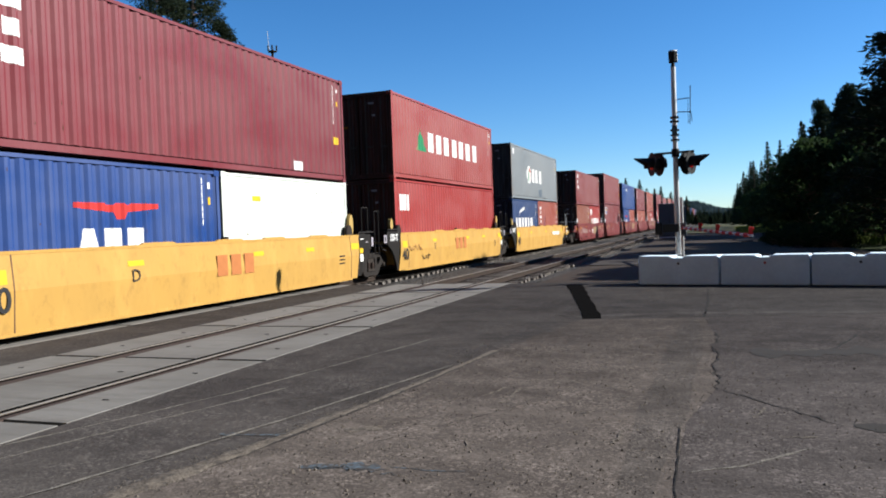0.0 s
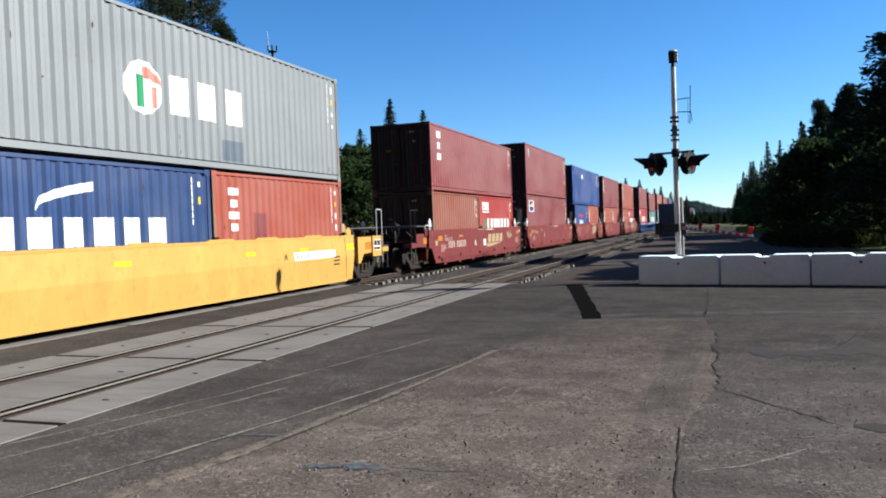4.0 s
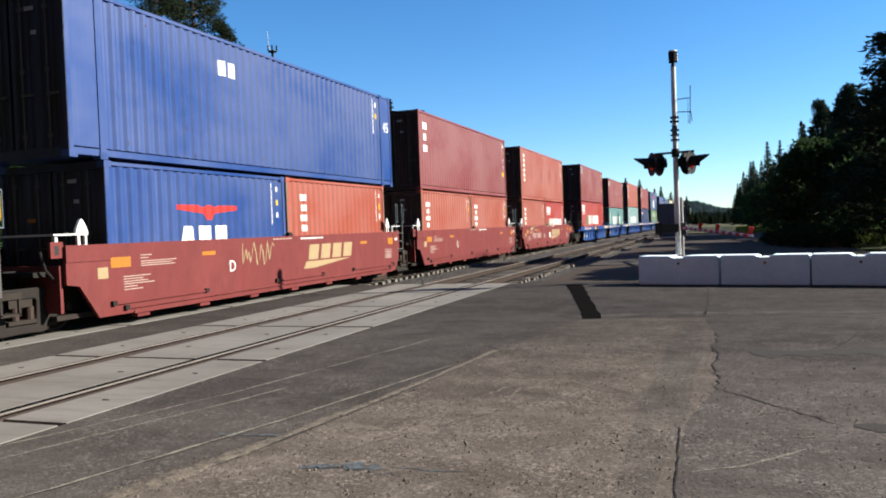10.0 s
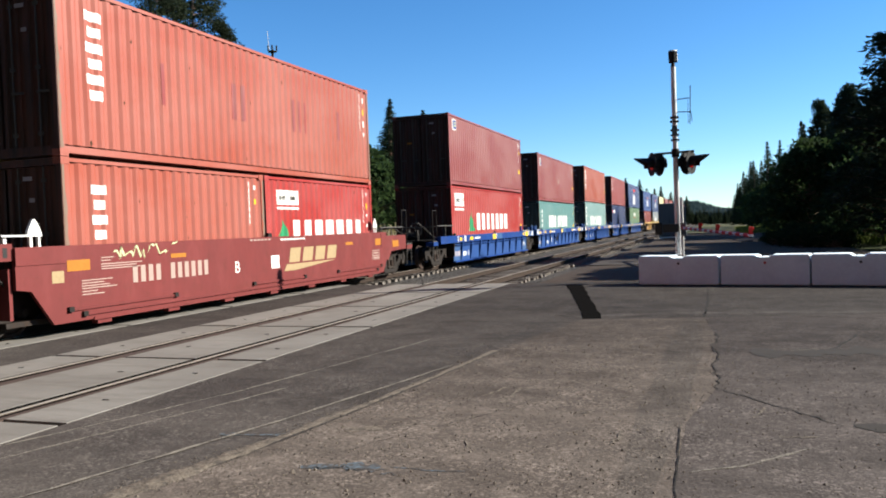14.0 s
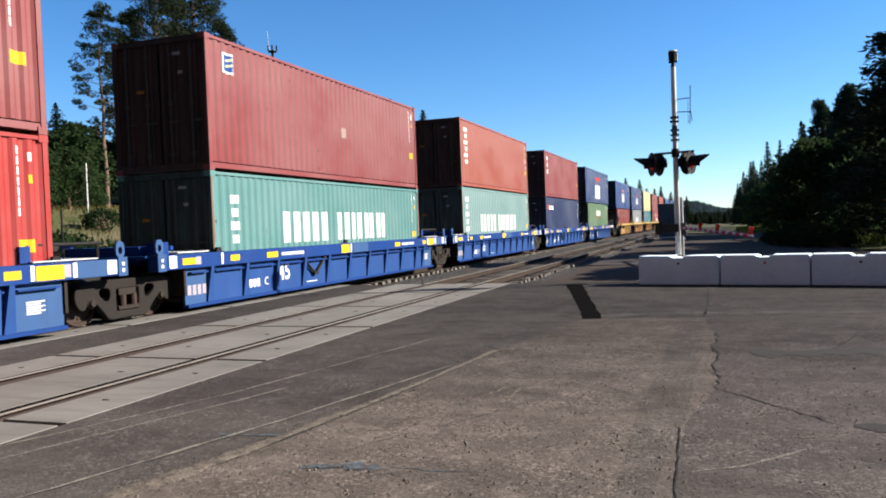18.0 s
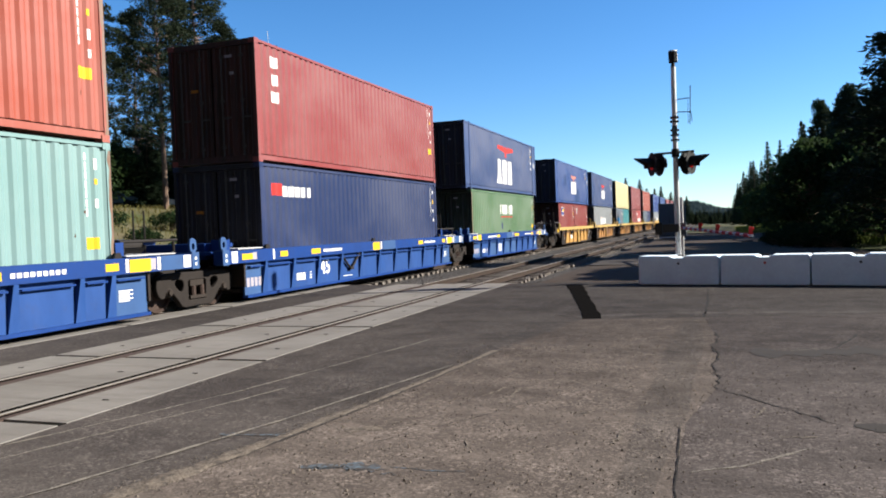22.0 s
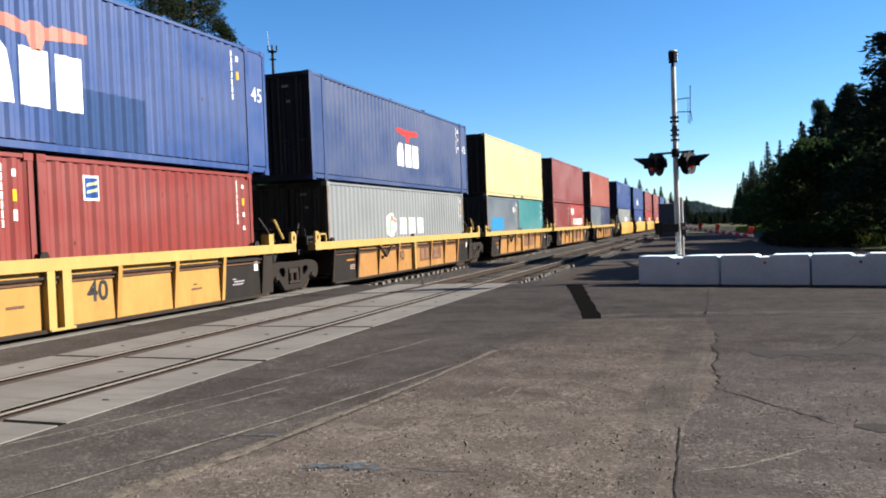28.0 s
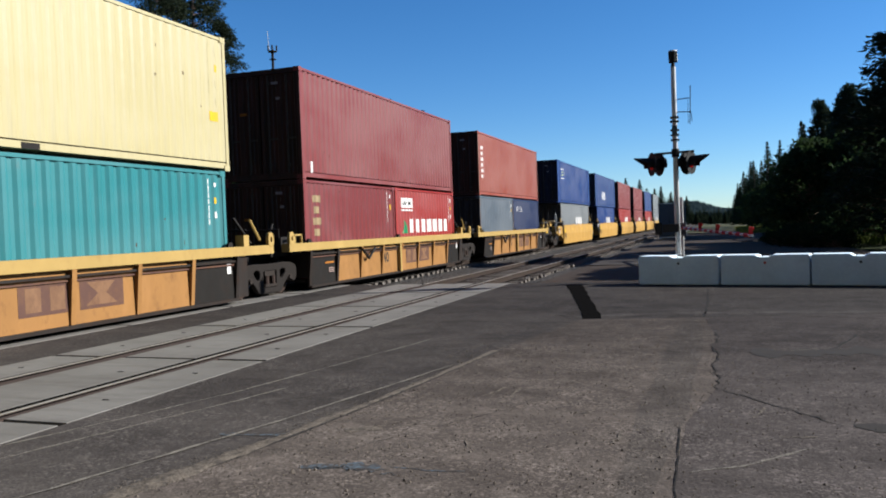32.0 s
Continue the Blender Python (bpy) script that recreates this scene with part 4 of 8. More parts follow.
def roof_mesh(L, H):
    key = ("roof", L, H)
    if key not in CACHE:
        g = Geo()
        n = int(L / 0.3)
        g.v, y = [], 0.09
        ys = [0.09 + (L - 0.18) * i / (4 * n) for i in range(4 * n + 1)]
        g.v = [(x, q, H - 0.012 - (0.02 if i % 4 in (1, 2) else 0.0)) for x in (-1.16, 1.16) for i, q in enumerate(ys)]
        m = len(ys)
        g.f = [(i, m + i, m + i + 1, i + 1) for i in range(m - 1)]
        CACHE[key] = g.mesh("roof_panel", MW)
    return CACHE[key]


def end_mesh(H):
    key = ("end", H)
    if key not in CACHE:
        g = Geo()
        pts = ribs(-1.12, 1.12)
        m = len(pts)
        g.v = [(x, -d, z) for z in (0.17, H - 0.13) for x, d in pts]
        g.f = [(i, m + i, m + i + 1, i + 1) for i in range(m - 1)]
        CACHE[key] = g.mesh("end_panel", MW)
    return CACHE[key]


class Box:
    """A freight container; y from its leading end, z from the rail top."""

    def __init__(self, u, z0, L, H, paint, label, over=0.0, group="containers on the train", end=None, deep=0.036):
        self.L, self.H, self.z0, self.over = L, H, z0, over
        self.root = r = thing("freight_container", label, "container", group, (TRAIN_X, u, z0))
        MOVERS.append((r, u, z0))
        y0, y1 = (over + 0.08, L - over - 0.08) if over else (0.11, L - 0.11)
        self.pts = ribs(y0, y1, deep)
        me = side_mesh(y0, y1, 0.19, H - 0.085, deep)
        part("side_panel", me, paint, r)
        o = part("side_panel", me, paint, r, at=(0, L, 0))
        o.rotation_euler[2] = math.pi
        if over:
            for a, b in ((0.11, over - 0.06), (L - over + 0.07, L - 0.11)):
                for s in (1, -1):
                    part("extension_panel", Geo().box(min(s * 1.14, s * 1.205), max(s * 1.14, s * 1.205), a, b, 0.19, H - 0.085), paint, r)
        part("steel_frame", frame_mesh(L, H, over), paint, r)
        # both ends carry the shade in their colour
        part("end_frame", end_frame_mesh(H), shaded_end(end or paint), r)
        part("end_frame", end_frame_mesh(H), shaded_end(paint), r, at=(0, L, 0)).rotation_euler[2] = math.pi
        part("roof_panel", roof_mesh(L, H), paint, r)
        part("end_panel", end_mesh(H), shaded_end(paint), r, at=(0, L - 0.03, 0))
        for s in (-1, 1):
            d = part("door", door_mesh(H), shaded_end(end or paint), r, at=(s * 0.575, 0.03, 0))
            for x in (-0.3, 0.25):
                part("lock_rod", rod_mesh(H), RODM, d, at=(x * s if s > 0 else x, -0.012, 0))
        ys = [0.088, L - 0.088] + ([over + 0.02, L - over - 0.02] if over else [])
        for y in ys:
            for s in (-1, 1):
                for z in (-0.006, H - 0.112):
                    c = part("corner_casting", casting_mesh(), paint, r, at=(s * (W - 0.081), y, z))
                    if s < 0:
                        c.rotation_euler[2] = math.pi
        self.wear(paint)

    def wear(self, paint):
        """Chipped paint and rust spots on the side, and bare rust on the posts of the older boxes."""
        rnd = random.Random(int(self.root.location[1] * 7 + self.z0 * 31))
        flats = [(a, b) for (a, da), (b, db) in zip(self.pts, self.pts[1:]) if da < 0.002 and db < 0.002 and b - a > 0.03]
        g = Geo()
        for _ in range(11):
            a, b = flats[int(len(flats) * rnd.random() ** 1.5) % len(flats)]
            y, z = rnd.uniform(a, b), 0.22 + (self.H - 0.4) * rnd.random() ** 1.4
            ry, rz = rnd.uniform(0.008, 0.5 * (b - a)), rnd.uniform(0.015, 0.07)
            n = 7
            ring = [(1.2072, min(b, max(a, y + ry * rnd.uniform(0.5, 1.1) * math.cos(q * math.tau / n))), z + rz * rnd.uniform(0.5, 1.1) * math.sin(q * math.tau / n)) for q in range(n)]
            g.add(ring, [tuple(range(n))])
        part("rust_spots", g, RUSTSPOT, self.root, "small rust spots and chipped paint")
        if paint in (GREY, GREEN, MINT, PALEMINT, STEEL, ORANGE, RUSTY):
            for ya, k in ((0.013, 1), (self.L - 0.013, -1)):
                g = Geo()
                m = 16
                for q in range(m + 1):
                    z = 0.13 + (self.H - 0.26) * q / m
                    g.v += [(W + 0.002, ya, z), (W + 0.002, ya + k * rnd.uniform(0.03, 0.095), z)]
                g.f += [(2 * q, 2 * q + 1, 2 * q + 3, 2 * q + 2) for q in range(m)]
                part("rusty_post_face", g, RUSTPOST, self.root, "ragged band of bare rust on the corner post")

    def depth(self, y):
        p = self.pts
        if y <= p[0][0] or y >= p[-1][0]:
            return 0.0
        for (a, da), (b, db) in zip(p, p[1:]):
            if a <= y <= b:
                return da + (db - da) * (y - a) / max(1e-6, b - a)
        return 0.0

    def paint_shape(self, y0, y1, lo, hi, material, name="painted_mark", label="", off=0.004):
        """Paint that follows the corrugation; lo and hi give its lower and upper edge over y."""
        ys = sorted({y0, y1, *[y for y, _ in self.pts if y0 < y < y1]})
        g = Geo()
        m = len(ys)
        z = self.z0
        g.v = [(1.206 - self.depth(y) + off, y, lo(y) - z) for y in ys] + [(1.206 - self.depth(y) + off, y, hi(y) - z) for y in ys]
        g.f = [(i, i + 1, m + i + 1, m + i) for i in range(m - 1)]
        return part(name, g, material, self.root, label)

    def bar(self, y0, y1, z0, z1, material, name="painted_mark", label="", off=0.004):
        return self.paint_shape(y0, y1, lambda y: z0, lambda y: z1, material, name, label, off)

    def word(self, y0, y1, z0, z1, n, material=MW, fill=0.64, lead=False):
        """A row of plain blocks where a name stands."""
        p = (y1 - y0) / n
        for i in range(n):
            a, b = y0 + p * i, y0 + p * (i + fill)
            if lead and i == 0:
                c, h = (a + b) / 2, (b - a) / 2
                self.paint_shape(a - 0.1 * h, b + 0.1 * h, lambda y: z0, lambda y: z0 + (z1 - z0) * min(1.0, 1.9 * (1.12 - abs(y - c) / h)), material, "lettering_block")
            else:
                self.bar(a, b, z0, z1, material, "lettering_block")

    def down(self, y0, y1, z0, z1, n, material=MW, fill=0.62):
        p = (z1 - z0) / n
        for i in range(n):
            k = 0.12 * (y1 - y0) * (i % 2)
            self.bar(y0 + k, y1 - k, z1 - p * (i + fill), z1 - p * i, material, "lettering_block")

    def triangle(self, y0, y1, z0, z1):
        ym = y0 + (y1 - y0) * 0.42
        self.paint_shape(y0 + 0.12 * (y1 - y0), y1, lambda y: z0, lambda y: z0 + max(0.01, (z1 - z0) * (1 - abs(y - ym) / ((y1 - ym) if y > ym else (ym - y0) * 0.9))), MGREEN, "emblem", "green triangle emblem")
        self.paint_shape(y0, ym - 0.06, lambda y: z0, lambda y: z0 + (z1 - z0) * max(0.02, (y - y0) / (ym - y0) * 0.98), MCREAM, "emblem_edge", "pale yellow emblem edge", 0.0035)

    def wing(self, y0, y1, z0, z1, material=MRED):
        c, h, hw = (y0 + y1) / 2, z1 - z0, (y1 - y0) / 2
        lo = lambda y: z0 if abs(y - c) < 0.13 * hw else z1 - h * (0.62 - 0.3 * abs(y - c) / hw)
        self.paint_shape(y0, y1, lo, lambda y: z1 - (0.12 * h if 0.13 * hw < abs(y - c) < 0.3 * hw else 0.0), material, "emblem", "red winged emblem")

    def emblem(self, y0, y1, z0, z1):
        c, r = (y0 + y1) / 2, (y1 - y0) / 2
        k = (z1 - z0) / 2
        zc = (z0 + z1) / 2
        rd = lambda y: k * math.sqrt(max(0.0, 1 - ((y - c) / r) ** 2))
        self.paint_shape(y0 + 0.01, y1 - 0.01, lambda y: zc - rd(y), lambda y: zc + rd(y), MW, "emblem_field", "pale round emblem field")
        self.paint_shape(c, y1 - 0.02, lambda y: zc + 0.35 * rd(y), lambda y: zc + 0.8 * rd(y), MPINK, "emblem", "faded red emblem arc", 0.006)
        self.bar(c + 0.45 * r, c + 0.68 * r, zc - 0.7 * k, zc + 0.1 * k, MPINK, "emblem", "", 0.006)
        self.bar(c - 0.35 * r, c + 0.05 * r, zc - 0.75 * k, zc + 0.45 * k, MGREEN, "emblem_bar", "green emblem bar", 0.008)

    def plate(self, y0, y1, z0, z1):
        """White name board with a grey band."""
        self.bar(y0, y1, z0, z1, MW, "name_board", "white painted board")
        h = z1 - z0
        self.word(y0 + 0.08, y1 - 0.08, z0 + 0.3 * h, z0 + 0.62 * h, 5, DKSTEEL)
        self.bar(y0, y1, z0 - 0.32 * h, z0 - 0.16 * h, MW, "painted_mark")

    def flag(self, y0, y1, z0, z1):
        self.bar(y0, y1, z0, z1, MW, "name_board", "white bordered board")
        a, b = (y1 - y0) * 0.06, (z1 - z0)
        self.bar(y0 + a, y1 - a, z0 + 0.52 * b, z1 - 0.06 * b, MBLUE, "board_field", "blue board field", 0.007)
        self.paint_shape(y0 + 2.5 * a, y1 - a, lambda y: z0 + 0.52 * b, lambda y: z0 + 0.52 * b + 0.4 * b * (y - y0) / (y1 - y0), MYEL, "board_sweep", "yellow board sweep", 0.009)
        self.bar(y0 + a, y1 - a, z0 + 0.08 * b, z0 + 0.46 * b, MBLUE, "board_field", "", 0.007)
        self.word(y0 + 2 * a, y1 - 2 * a, z0 + 0.14 * b, z0 + 0.4 * b, 5, MW)

    def mark(self, y0, y1, z0, z1):
        """Small square emblem."""
        self.bar(y0, y1, z0, z1, MW, "name_board", "small white square emblem")
        a, b = (y1 - y0), (z1 - z0)
        self.bar(y0 + 0.1 * a, y1 - 0.1 * a, z0 + 0.1 * b, z1 - 0.1 * b, MBLUE, "emblem_field", "dark blue emblem field", 0.007)
        for lift in (0.22, 0.5):
            self.paint_shape(y0 + 0.2 * a, y1 - 0.15 * a, lambda y: z0 + (lift + 0.18 * (y - y0) / a) * b, lambda y: z0 + (lift + 0.1 + 0.22 * (y - y0) / a) * b, MLIME, "emblem", "pale slanted stripe", 0.01)

    def codes(self, material=MW, yellow=True, seed=0):
        """Columns of small unreadable codes and labels near the far end."""
        rnd = random.Random(seed)
        y = self.L - self.over - 0.62
        H, z = self.H, self.z0
        n = 7
        for i in range(n):
            zz = z + H * 0.93 - i * H * 0.055
            self.bar(y, y + 0.045, zz - H * 0.045, zz, material, "code_mark")
        for i in range(rnd.randint(2, 4)):
            zz = z + H * 0.9 - i * H * 0.12
            self.bar(y + 0.22, y + 0.29, zz - H * rnd.uniform(0.03, 0.07), zz, material if i != 1 else MYEL, "code_mark")
        if yellow:
            self.bar(y - 0.02, y + 0.28, z + H * 0.36, z + H * 0.43, MYEL, "warning_label", "yellow warning label")

    def tag_end(self, material=MW):
        """Faint marks on the doors."""
        for x, zf, w, m in ((0.38, 0.86, 0.2, MPALE), (-0.6, 0.6, 0.2, MORANGE), (0.5, 0.72, 0.12, MPALE)):
            z = self.H * zf
            part("door_mark", Geo().box(x, x + w, 0.010, 0.014, z, z + 0.07), m, self.root, "faint door marking")


FT40, FT20, FT45 = 12.19, 6.06, 13.72
STD, HC = 2.591, 2.896


def lower40(u, H, paint, label):
    return Box(u, FLOOR, FT40, H, paint, label)


def lower20(u, k, paint, label, deep=0.036):
    return Box(u + (6.13 if k else 0.0), FLOOR, FT20, STD, paint, label, deep=deep)


def upper(u, base, L, H, paint, label, over=0.0, end=None, deep=0.036):
    z0 = FLOOR + base + 0.022
    return Box(u, z0, L, H, paint, label, over, end=end, deep=deep)


# ---------------------------------------------------------------- well cars
def wheel_geo():
    g = Geo()
    for s in (-1, 1):
        g.lathe((s * 0.755, 0, 0), [(-s * 0.075, 0.15), (-s * 0.07, 0.445), (-s * 0.035, 0.452), (-s * 0.03, 0.425), (s * 0.06, 0.415), (s * 0.062, 0.36), (s * 0.02, 0.34), (s * 0.015, 0.17), (s * 0.06, 0.13), (s * 0.065, 0.08)], 24)
    g.tube((-1.02, 0, 0), (1.02, 0, 0), 0.075, n=10)
    for a in range(4):
        c, q = math.cos(a * math.pi / 2 + 0.4), math.sin(a * math.pi / 2 + 0.4)
        for s in (-1, 1):
            g.tube((s * 0.76, 0.27 * c, 0.27 * q), (s * 0.79, 0.27 * c, 0.27 * q), 0.03, n=6)
    return g.mesh("wheelset", WHEEL)


WHEEL_ME = wheel_geo()


def rounded(pts, rounds=2):
    """Cuts the corners of a closed outline."""
    for _ in range(rounds):
        out = []
        for p, q in zip(pts, pts[1:] + pts[:1]):
            out += [(0.75 * p[0] + 0.25 * q[0], 0.75 * p[1] + 0.25 * q[1]), (0.25 * p[0] + 0.75 * q[0], 0.25 * p[1] + 0.75 * q[1])]
        pts = out
    return pts


def cast_plate(name, outlines, x, thick, edge_r, material):
    """A plate in the yz plane with holes and softened edges."""
    cu = bpy.data.curves.new(name, "CURVE")
    cu.dimensions, cu.fill_mode, cu.extrude, cu.bevel_depth, cu.bevel_resolution = "2D", "BOTH", thick / 2 - edge_r, edge_r, 1
    for pts in outlines:
        sp = cu.splines.new("POLY")
        sp.points.add(len(pts) - 1)
        for p, (a, b) in zip(sp.points, pts):
            p.co = (a, b, 0, 1)
        sp.use_cyclic_u = True
    ob = new(name, cu)
    me = bpy.data.meshes.new_from_object(ob.evaluated_get(bpy.context.evaluated_depsgraph_get()))
    bpy.data.objects.remove(ob)
    me.transform(Matrix(((0, 0, 1, x), (1, 0, 0, 0), (0, 1, 0, 0), (0, 0, 0, 1))))
    me.materials.clear()
    me.materials.append(material)
    return me


def side_frame_mesh():
    half = [(0.2, 0.77), (0.72, 0.79), (1.05, 0.76), (1.24, 0.66), (1.25, 0.46), (1.14, 0.31), (1.02, 0.33), (1.0, 0.47), (0.83, 0.46), (0.6, 0.24), (0.47, 0.08), (0.15, 0.10)]
    outer = rounded(half + [(-y, z) for y, z in half[::-1]], 2)
    holes = [[(-0.31, 0.20), (0.31, 0.20), (0.31, 0.60), (0.26, 0.64), (-0.26, 0.64), (-0.31, 0.60)]]
    for k in (1, -1):
        holes.append(rounded([(k * 0.43, 0.66), (k * 0.70, 0.67), (k * 0.74, 0.54), (k * 0.52, 0.36), (k * 0.42, 0.46)], 2))
    return cast_plate("side_frame", [outer] + holes, 1.035, 0.13, 0.018, WHEEL)


SIDE_ME = side_frame_mesh()
SPRING_ME = Geo().tube((0, 0, 0.30), (0, 0, 0.50), 0.065, n=10).tube((-0.14, 0, 0.30), (-0.14, 0, 0.50), 0.065, n=10).mesh("spring", WHEEL)
CAP_ME = Geo().lathe((0, 0, 0), [(0.0, 0.10), (0.07, 0.10), (0.10, 0.07), (0.13, 0.06)], 14).mesh("bearing_cap", WHEEL)


def truck(root, y):
    t = part("bogie", Geo().box(-0.95, 0.95, -0.24, 0.24, 0.46, 0.72).box(-0.3, 0.3, -0.3, 0.3, 0.72, 0.82), DKSTEEL, root, "rusty brown two-axle bogie", (0, y, 0))
    for s in (-1, 1):
        f = part("side_frame", SIDE_ME, GRIME, t)
        if s < 0:
            f.rotation_euler[2] = math.pi
        for yy in (-0.14, 0.14):
            part("spring", SPRING_ME, WHEEL, t, at=(s * 1.03, yy + 0.07, 0))
        part("bolster_end", Geo().box(min(s * 0.9, s * 1.09), max(s * 0.9, s * 1.09), -0.22, 0.22, 0.50, 0.62).box(min(s * 0.9, s * 1.12), max(s * 0.9, s * 1.12), -0.26, 0.26, 0.24, 0.30), DUSTY, t)
        for yy in (-0.89, 0.89):
            c = part("bearing_cap", CAP_ME, DUSTY, t, at=(s * 1.02, yy, 0.42))
            if s < 0:
                c.rotation_euler[2] = math.pi
    for yy in (-0.89, 0.89):
        w = part("wheelset", WHEEL_ME, WHEEL, t, "steel wheelset", (0, yy, 0.43))
        WHEELSETS.append((w, yy))
    return t


def rail_loop(root, y, x, z0, z1, w, material, name="handrail"):
    """Upright grab iron, an inverted U."""
    part(name, Geo().tube((x, y, z0), (x, y, z1), 0.016, n=6).tube((x, y + w, z0), (x, y + w, z1), 0.016, n=6).tube((x, y, z1), (x, y + w, z1), 0.016, n=6), material, root, "grab iron")


class Car:
    KINDS = {
        "smooth": ("yellow smooth-sided container well car", YCAR, -0.30, 0.12, 0.15, 1.38),
        "oxide": ("oxide red flat-sided container well car", RCAR, -1.22, 0.43, 0.20, 1.43),
        "ribbed": ("blue rib-sided container well car", BCAR, -1.19, 0.75, 0.14, 1.17),
        "old": ("rusty orange rib-sided container well car with yellow top rail", OCAR, -0.14, 0.02, 0.12, 1.25),
    }

    def __init__(self, kind, u, first=False, last=False, gap=3.5, L=FT40, bays=None, bogie=None, levered=False):
        label, paint, a, b, z0, z1 = self.KINDS[kind]
        if kind == "old" and first:
            label, paint = "faded yellow rib-sided container well car", OCARY
        self.kind, self.paint, self.z0, self.z1 = kind, paint, z0, z1
        self.root = r = thing("well_car", label, "freight car", "well cars of the train", (TRAIN_X, u, 0))
        MOVERS.append((r, u, 0.0))
        # bays: first and last panel edge, rib places, start and end of the top rail
        self.bays = bays
        y0, y1 = (bays[0], bays[1]) if bays else (a, L + b)
        self.y0, self.y1, self.L = y0, y1, L
        self.X = 1.482
        # well floor and cross bearers
        part("well_floor", Geo().box(-1.25, 1.25, y0, y1, 0.22, 0.30), GCAR, r)
        for s in (-1, 1):
            self.side(s)
        for k, y in ((-1, y0), (1, y1)):
            part("bulkhead", Geo().box(-1.40, 1.40, min(y, y + k * 0.06), max(y, y + k * 0.06), 0.35, 1.12), GCAR if kind in ("old", "ribbed") else paint, r)
        half = gap / 2
        # front end
        if first:
            self.set_end(-1, 0.0)
        else:
            part("end_beam", Geo().box(-0.55, 0.55, -half, y0, 0.62, 1.05).box(-1.2, 1.2, max(-half + 0.1, y0 - 0.6), y0, 0.95, 1.03), DKSTEEL, r, "dark articulation beam")
        if last:
            self.set_end(1, L)
        else:
            part("end_beam", Geo().box(-0.55, 0.55, y1, L + half, 0.62, 1.05).box(-1.2, 1.2, y1, min(L + half, y1 + 0.7), 0.95, 1.03), DKSTEEL, r, "dark articulation beam")
            truck(r, bogie or L + half)
        if first:
            truck(r, -1.62)
        if last:
            truck(r, L + 1.62)
        self.details(first, last, levered)

    def side(self, s):
        r, y0, y1, z0, z1 = self.root, self.y0, self.y1, self.z0, self.z1
        if self.kind == "smooth":
            prof = [(1.43, z1), (1.482, 0.80), (1.44, z0), (1.38, z0), (1.41, 0.80), (1.37, z1)]
            # the ends of the sheet rake with its height
            front, rear = lambda z: -0.38 + 0.22 * (z - z0), lambda z: self.L + 0.06 + 0.16 * (z - z0)
            m = len(prof)
            vs = [(s * x, front(z), z) for x, z in prof] + [(s * x, rear(z), z) for x, z in prof]
            part("side_sheet", Geo().add(vs, [tuple(range(m)), tuple(range(m, 2 * m))[::-1]] + [(i, (i + 1) % m, m + (i + 1) % m, m + i) for i in range(m)]), self.paint, r)
            part("top_rail", Geo().box(min(s * 1.27, s * 1.44), max(s * 1.27, s * 1.44), -0.10, rear(z1), z1 - 0.04, z1 + 0.012), self.paint, r)
            part("bottom_rail", Geo().box(min(s * 1.3, s * 1.46), max(s * 1.3, s * 1.46), y0 + 0.4, y1 - 0.4, z0 - 0.03, z0 + 0.02), self.paint, r)
        elif self.kind == "oxide":
            poly = [(y0, 0.80), (y0 + 0.27, 0.76), (y0 + 0.68, z0), (y1 - 0.30, z0), (y1, z0 + 0.41), (y1, z1), (y0, z1)]
            part("side_sheet", Geo().prism("x", poly, s * 1.42, s * 1.482), self.paint, r)
            part("top_rail", Geo().box(min(s * 1.28, s * 1.43), max(s * 1.28, s * 1.43), y0, y1, z1 - 0.05, z1 + 0.008), self.paint, r)
            part("end_box", Geo().box(min(s * 1.47, s * 1.497), max(s * 1.47, s * 1.497), y0, y0 + 0.96, 1.16, z1 + 0.004), self.paint, r)
            part("end_box", Geo().box(min(s * 1.45, s * 1.492), max(s * 1.45, s * 1.492), y1 - 0.43, y1 + 0.002, 0.98, z1 - 0.03), self.paint, r)
            part("bottom_rail", Geo().box(min(s * 1.36, s * 1.50), max(s * 1.36, s * 1.50), y0 + 1.5, y1 - 0.6, z0 - 0.02, z0 + 0.035), self.paint, r)
            for k in range(7):
                y = y0 + 1.6 + k * (y1 - y0 - 3.0) / 6
                part("jack_pad", Geo().box(min(s * 1.34, s * 1.47), max(s * 1.34, s * 1.47), y, y + 0.32, z0 - 0.09, z0), self.paint, r)
            for ya, yb, zb in ((y0 + 1.3, y1 - 0.8, 0.1), (y0 + 1.0, y0 + 3.6, 0.2), (y0 + 6.3, y0 + 8.6, 0.2), (y1 - 3.4, y1 - 0.5, 0.21)):
                part("sill_bar", Geo().box(min(s * 1.48, s * 1.515), max(s * 1.48, s * 1.515), ya, yb, z0 + zb - 0.02, z0 + zb + 0.02), self.paint, r)
                for ye in (ya, yb):
                    part("sill_bracket", Geo().box(min(s * 1.48, s * 1.53), max(s * 1.48, s * 1.53), ye - 0.05, ye + 0.05, z0 + zb - 0.03, z0 + zb + 0.05), DKSTEEL, r)
        else:
            old = self.kind == "old"
            zc = 1.05 if old else 0.89
            xp = 1.36
            chord = CHORDY if old else self.paint
            ca, cb = (y0 - 1.12, y1 + 1.42) if old else (self.bays[3], self.bays[4])
            part("top_chord", Geo().box(min(s * 1.26, s * 1.482), max(s * 1.26, s * 1.482), ca, cb, zc, self.z1), chord, r, "yellow top rail" if old else "")
            if old:
                cuts = [y0 + (y1 - y0) * k / 8 for k in range(9)]
            else:
                cuts = [y0] + list(self.bays[2]) + [y1]
            n = len(cuts) - 1
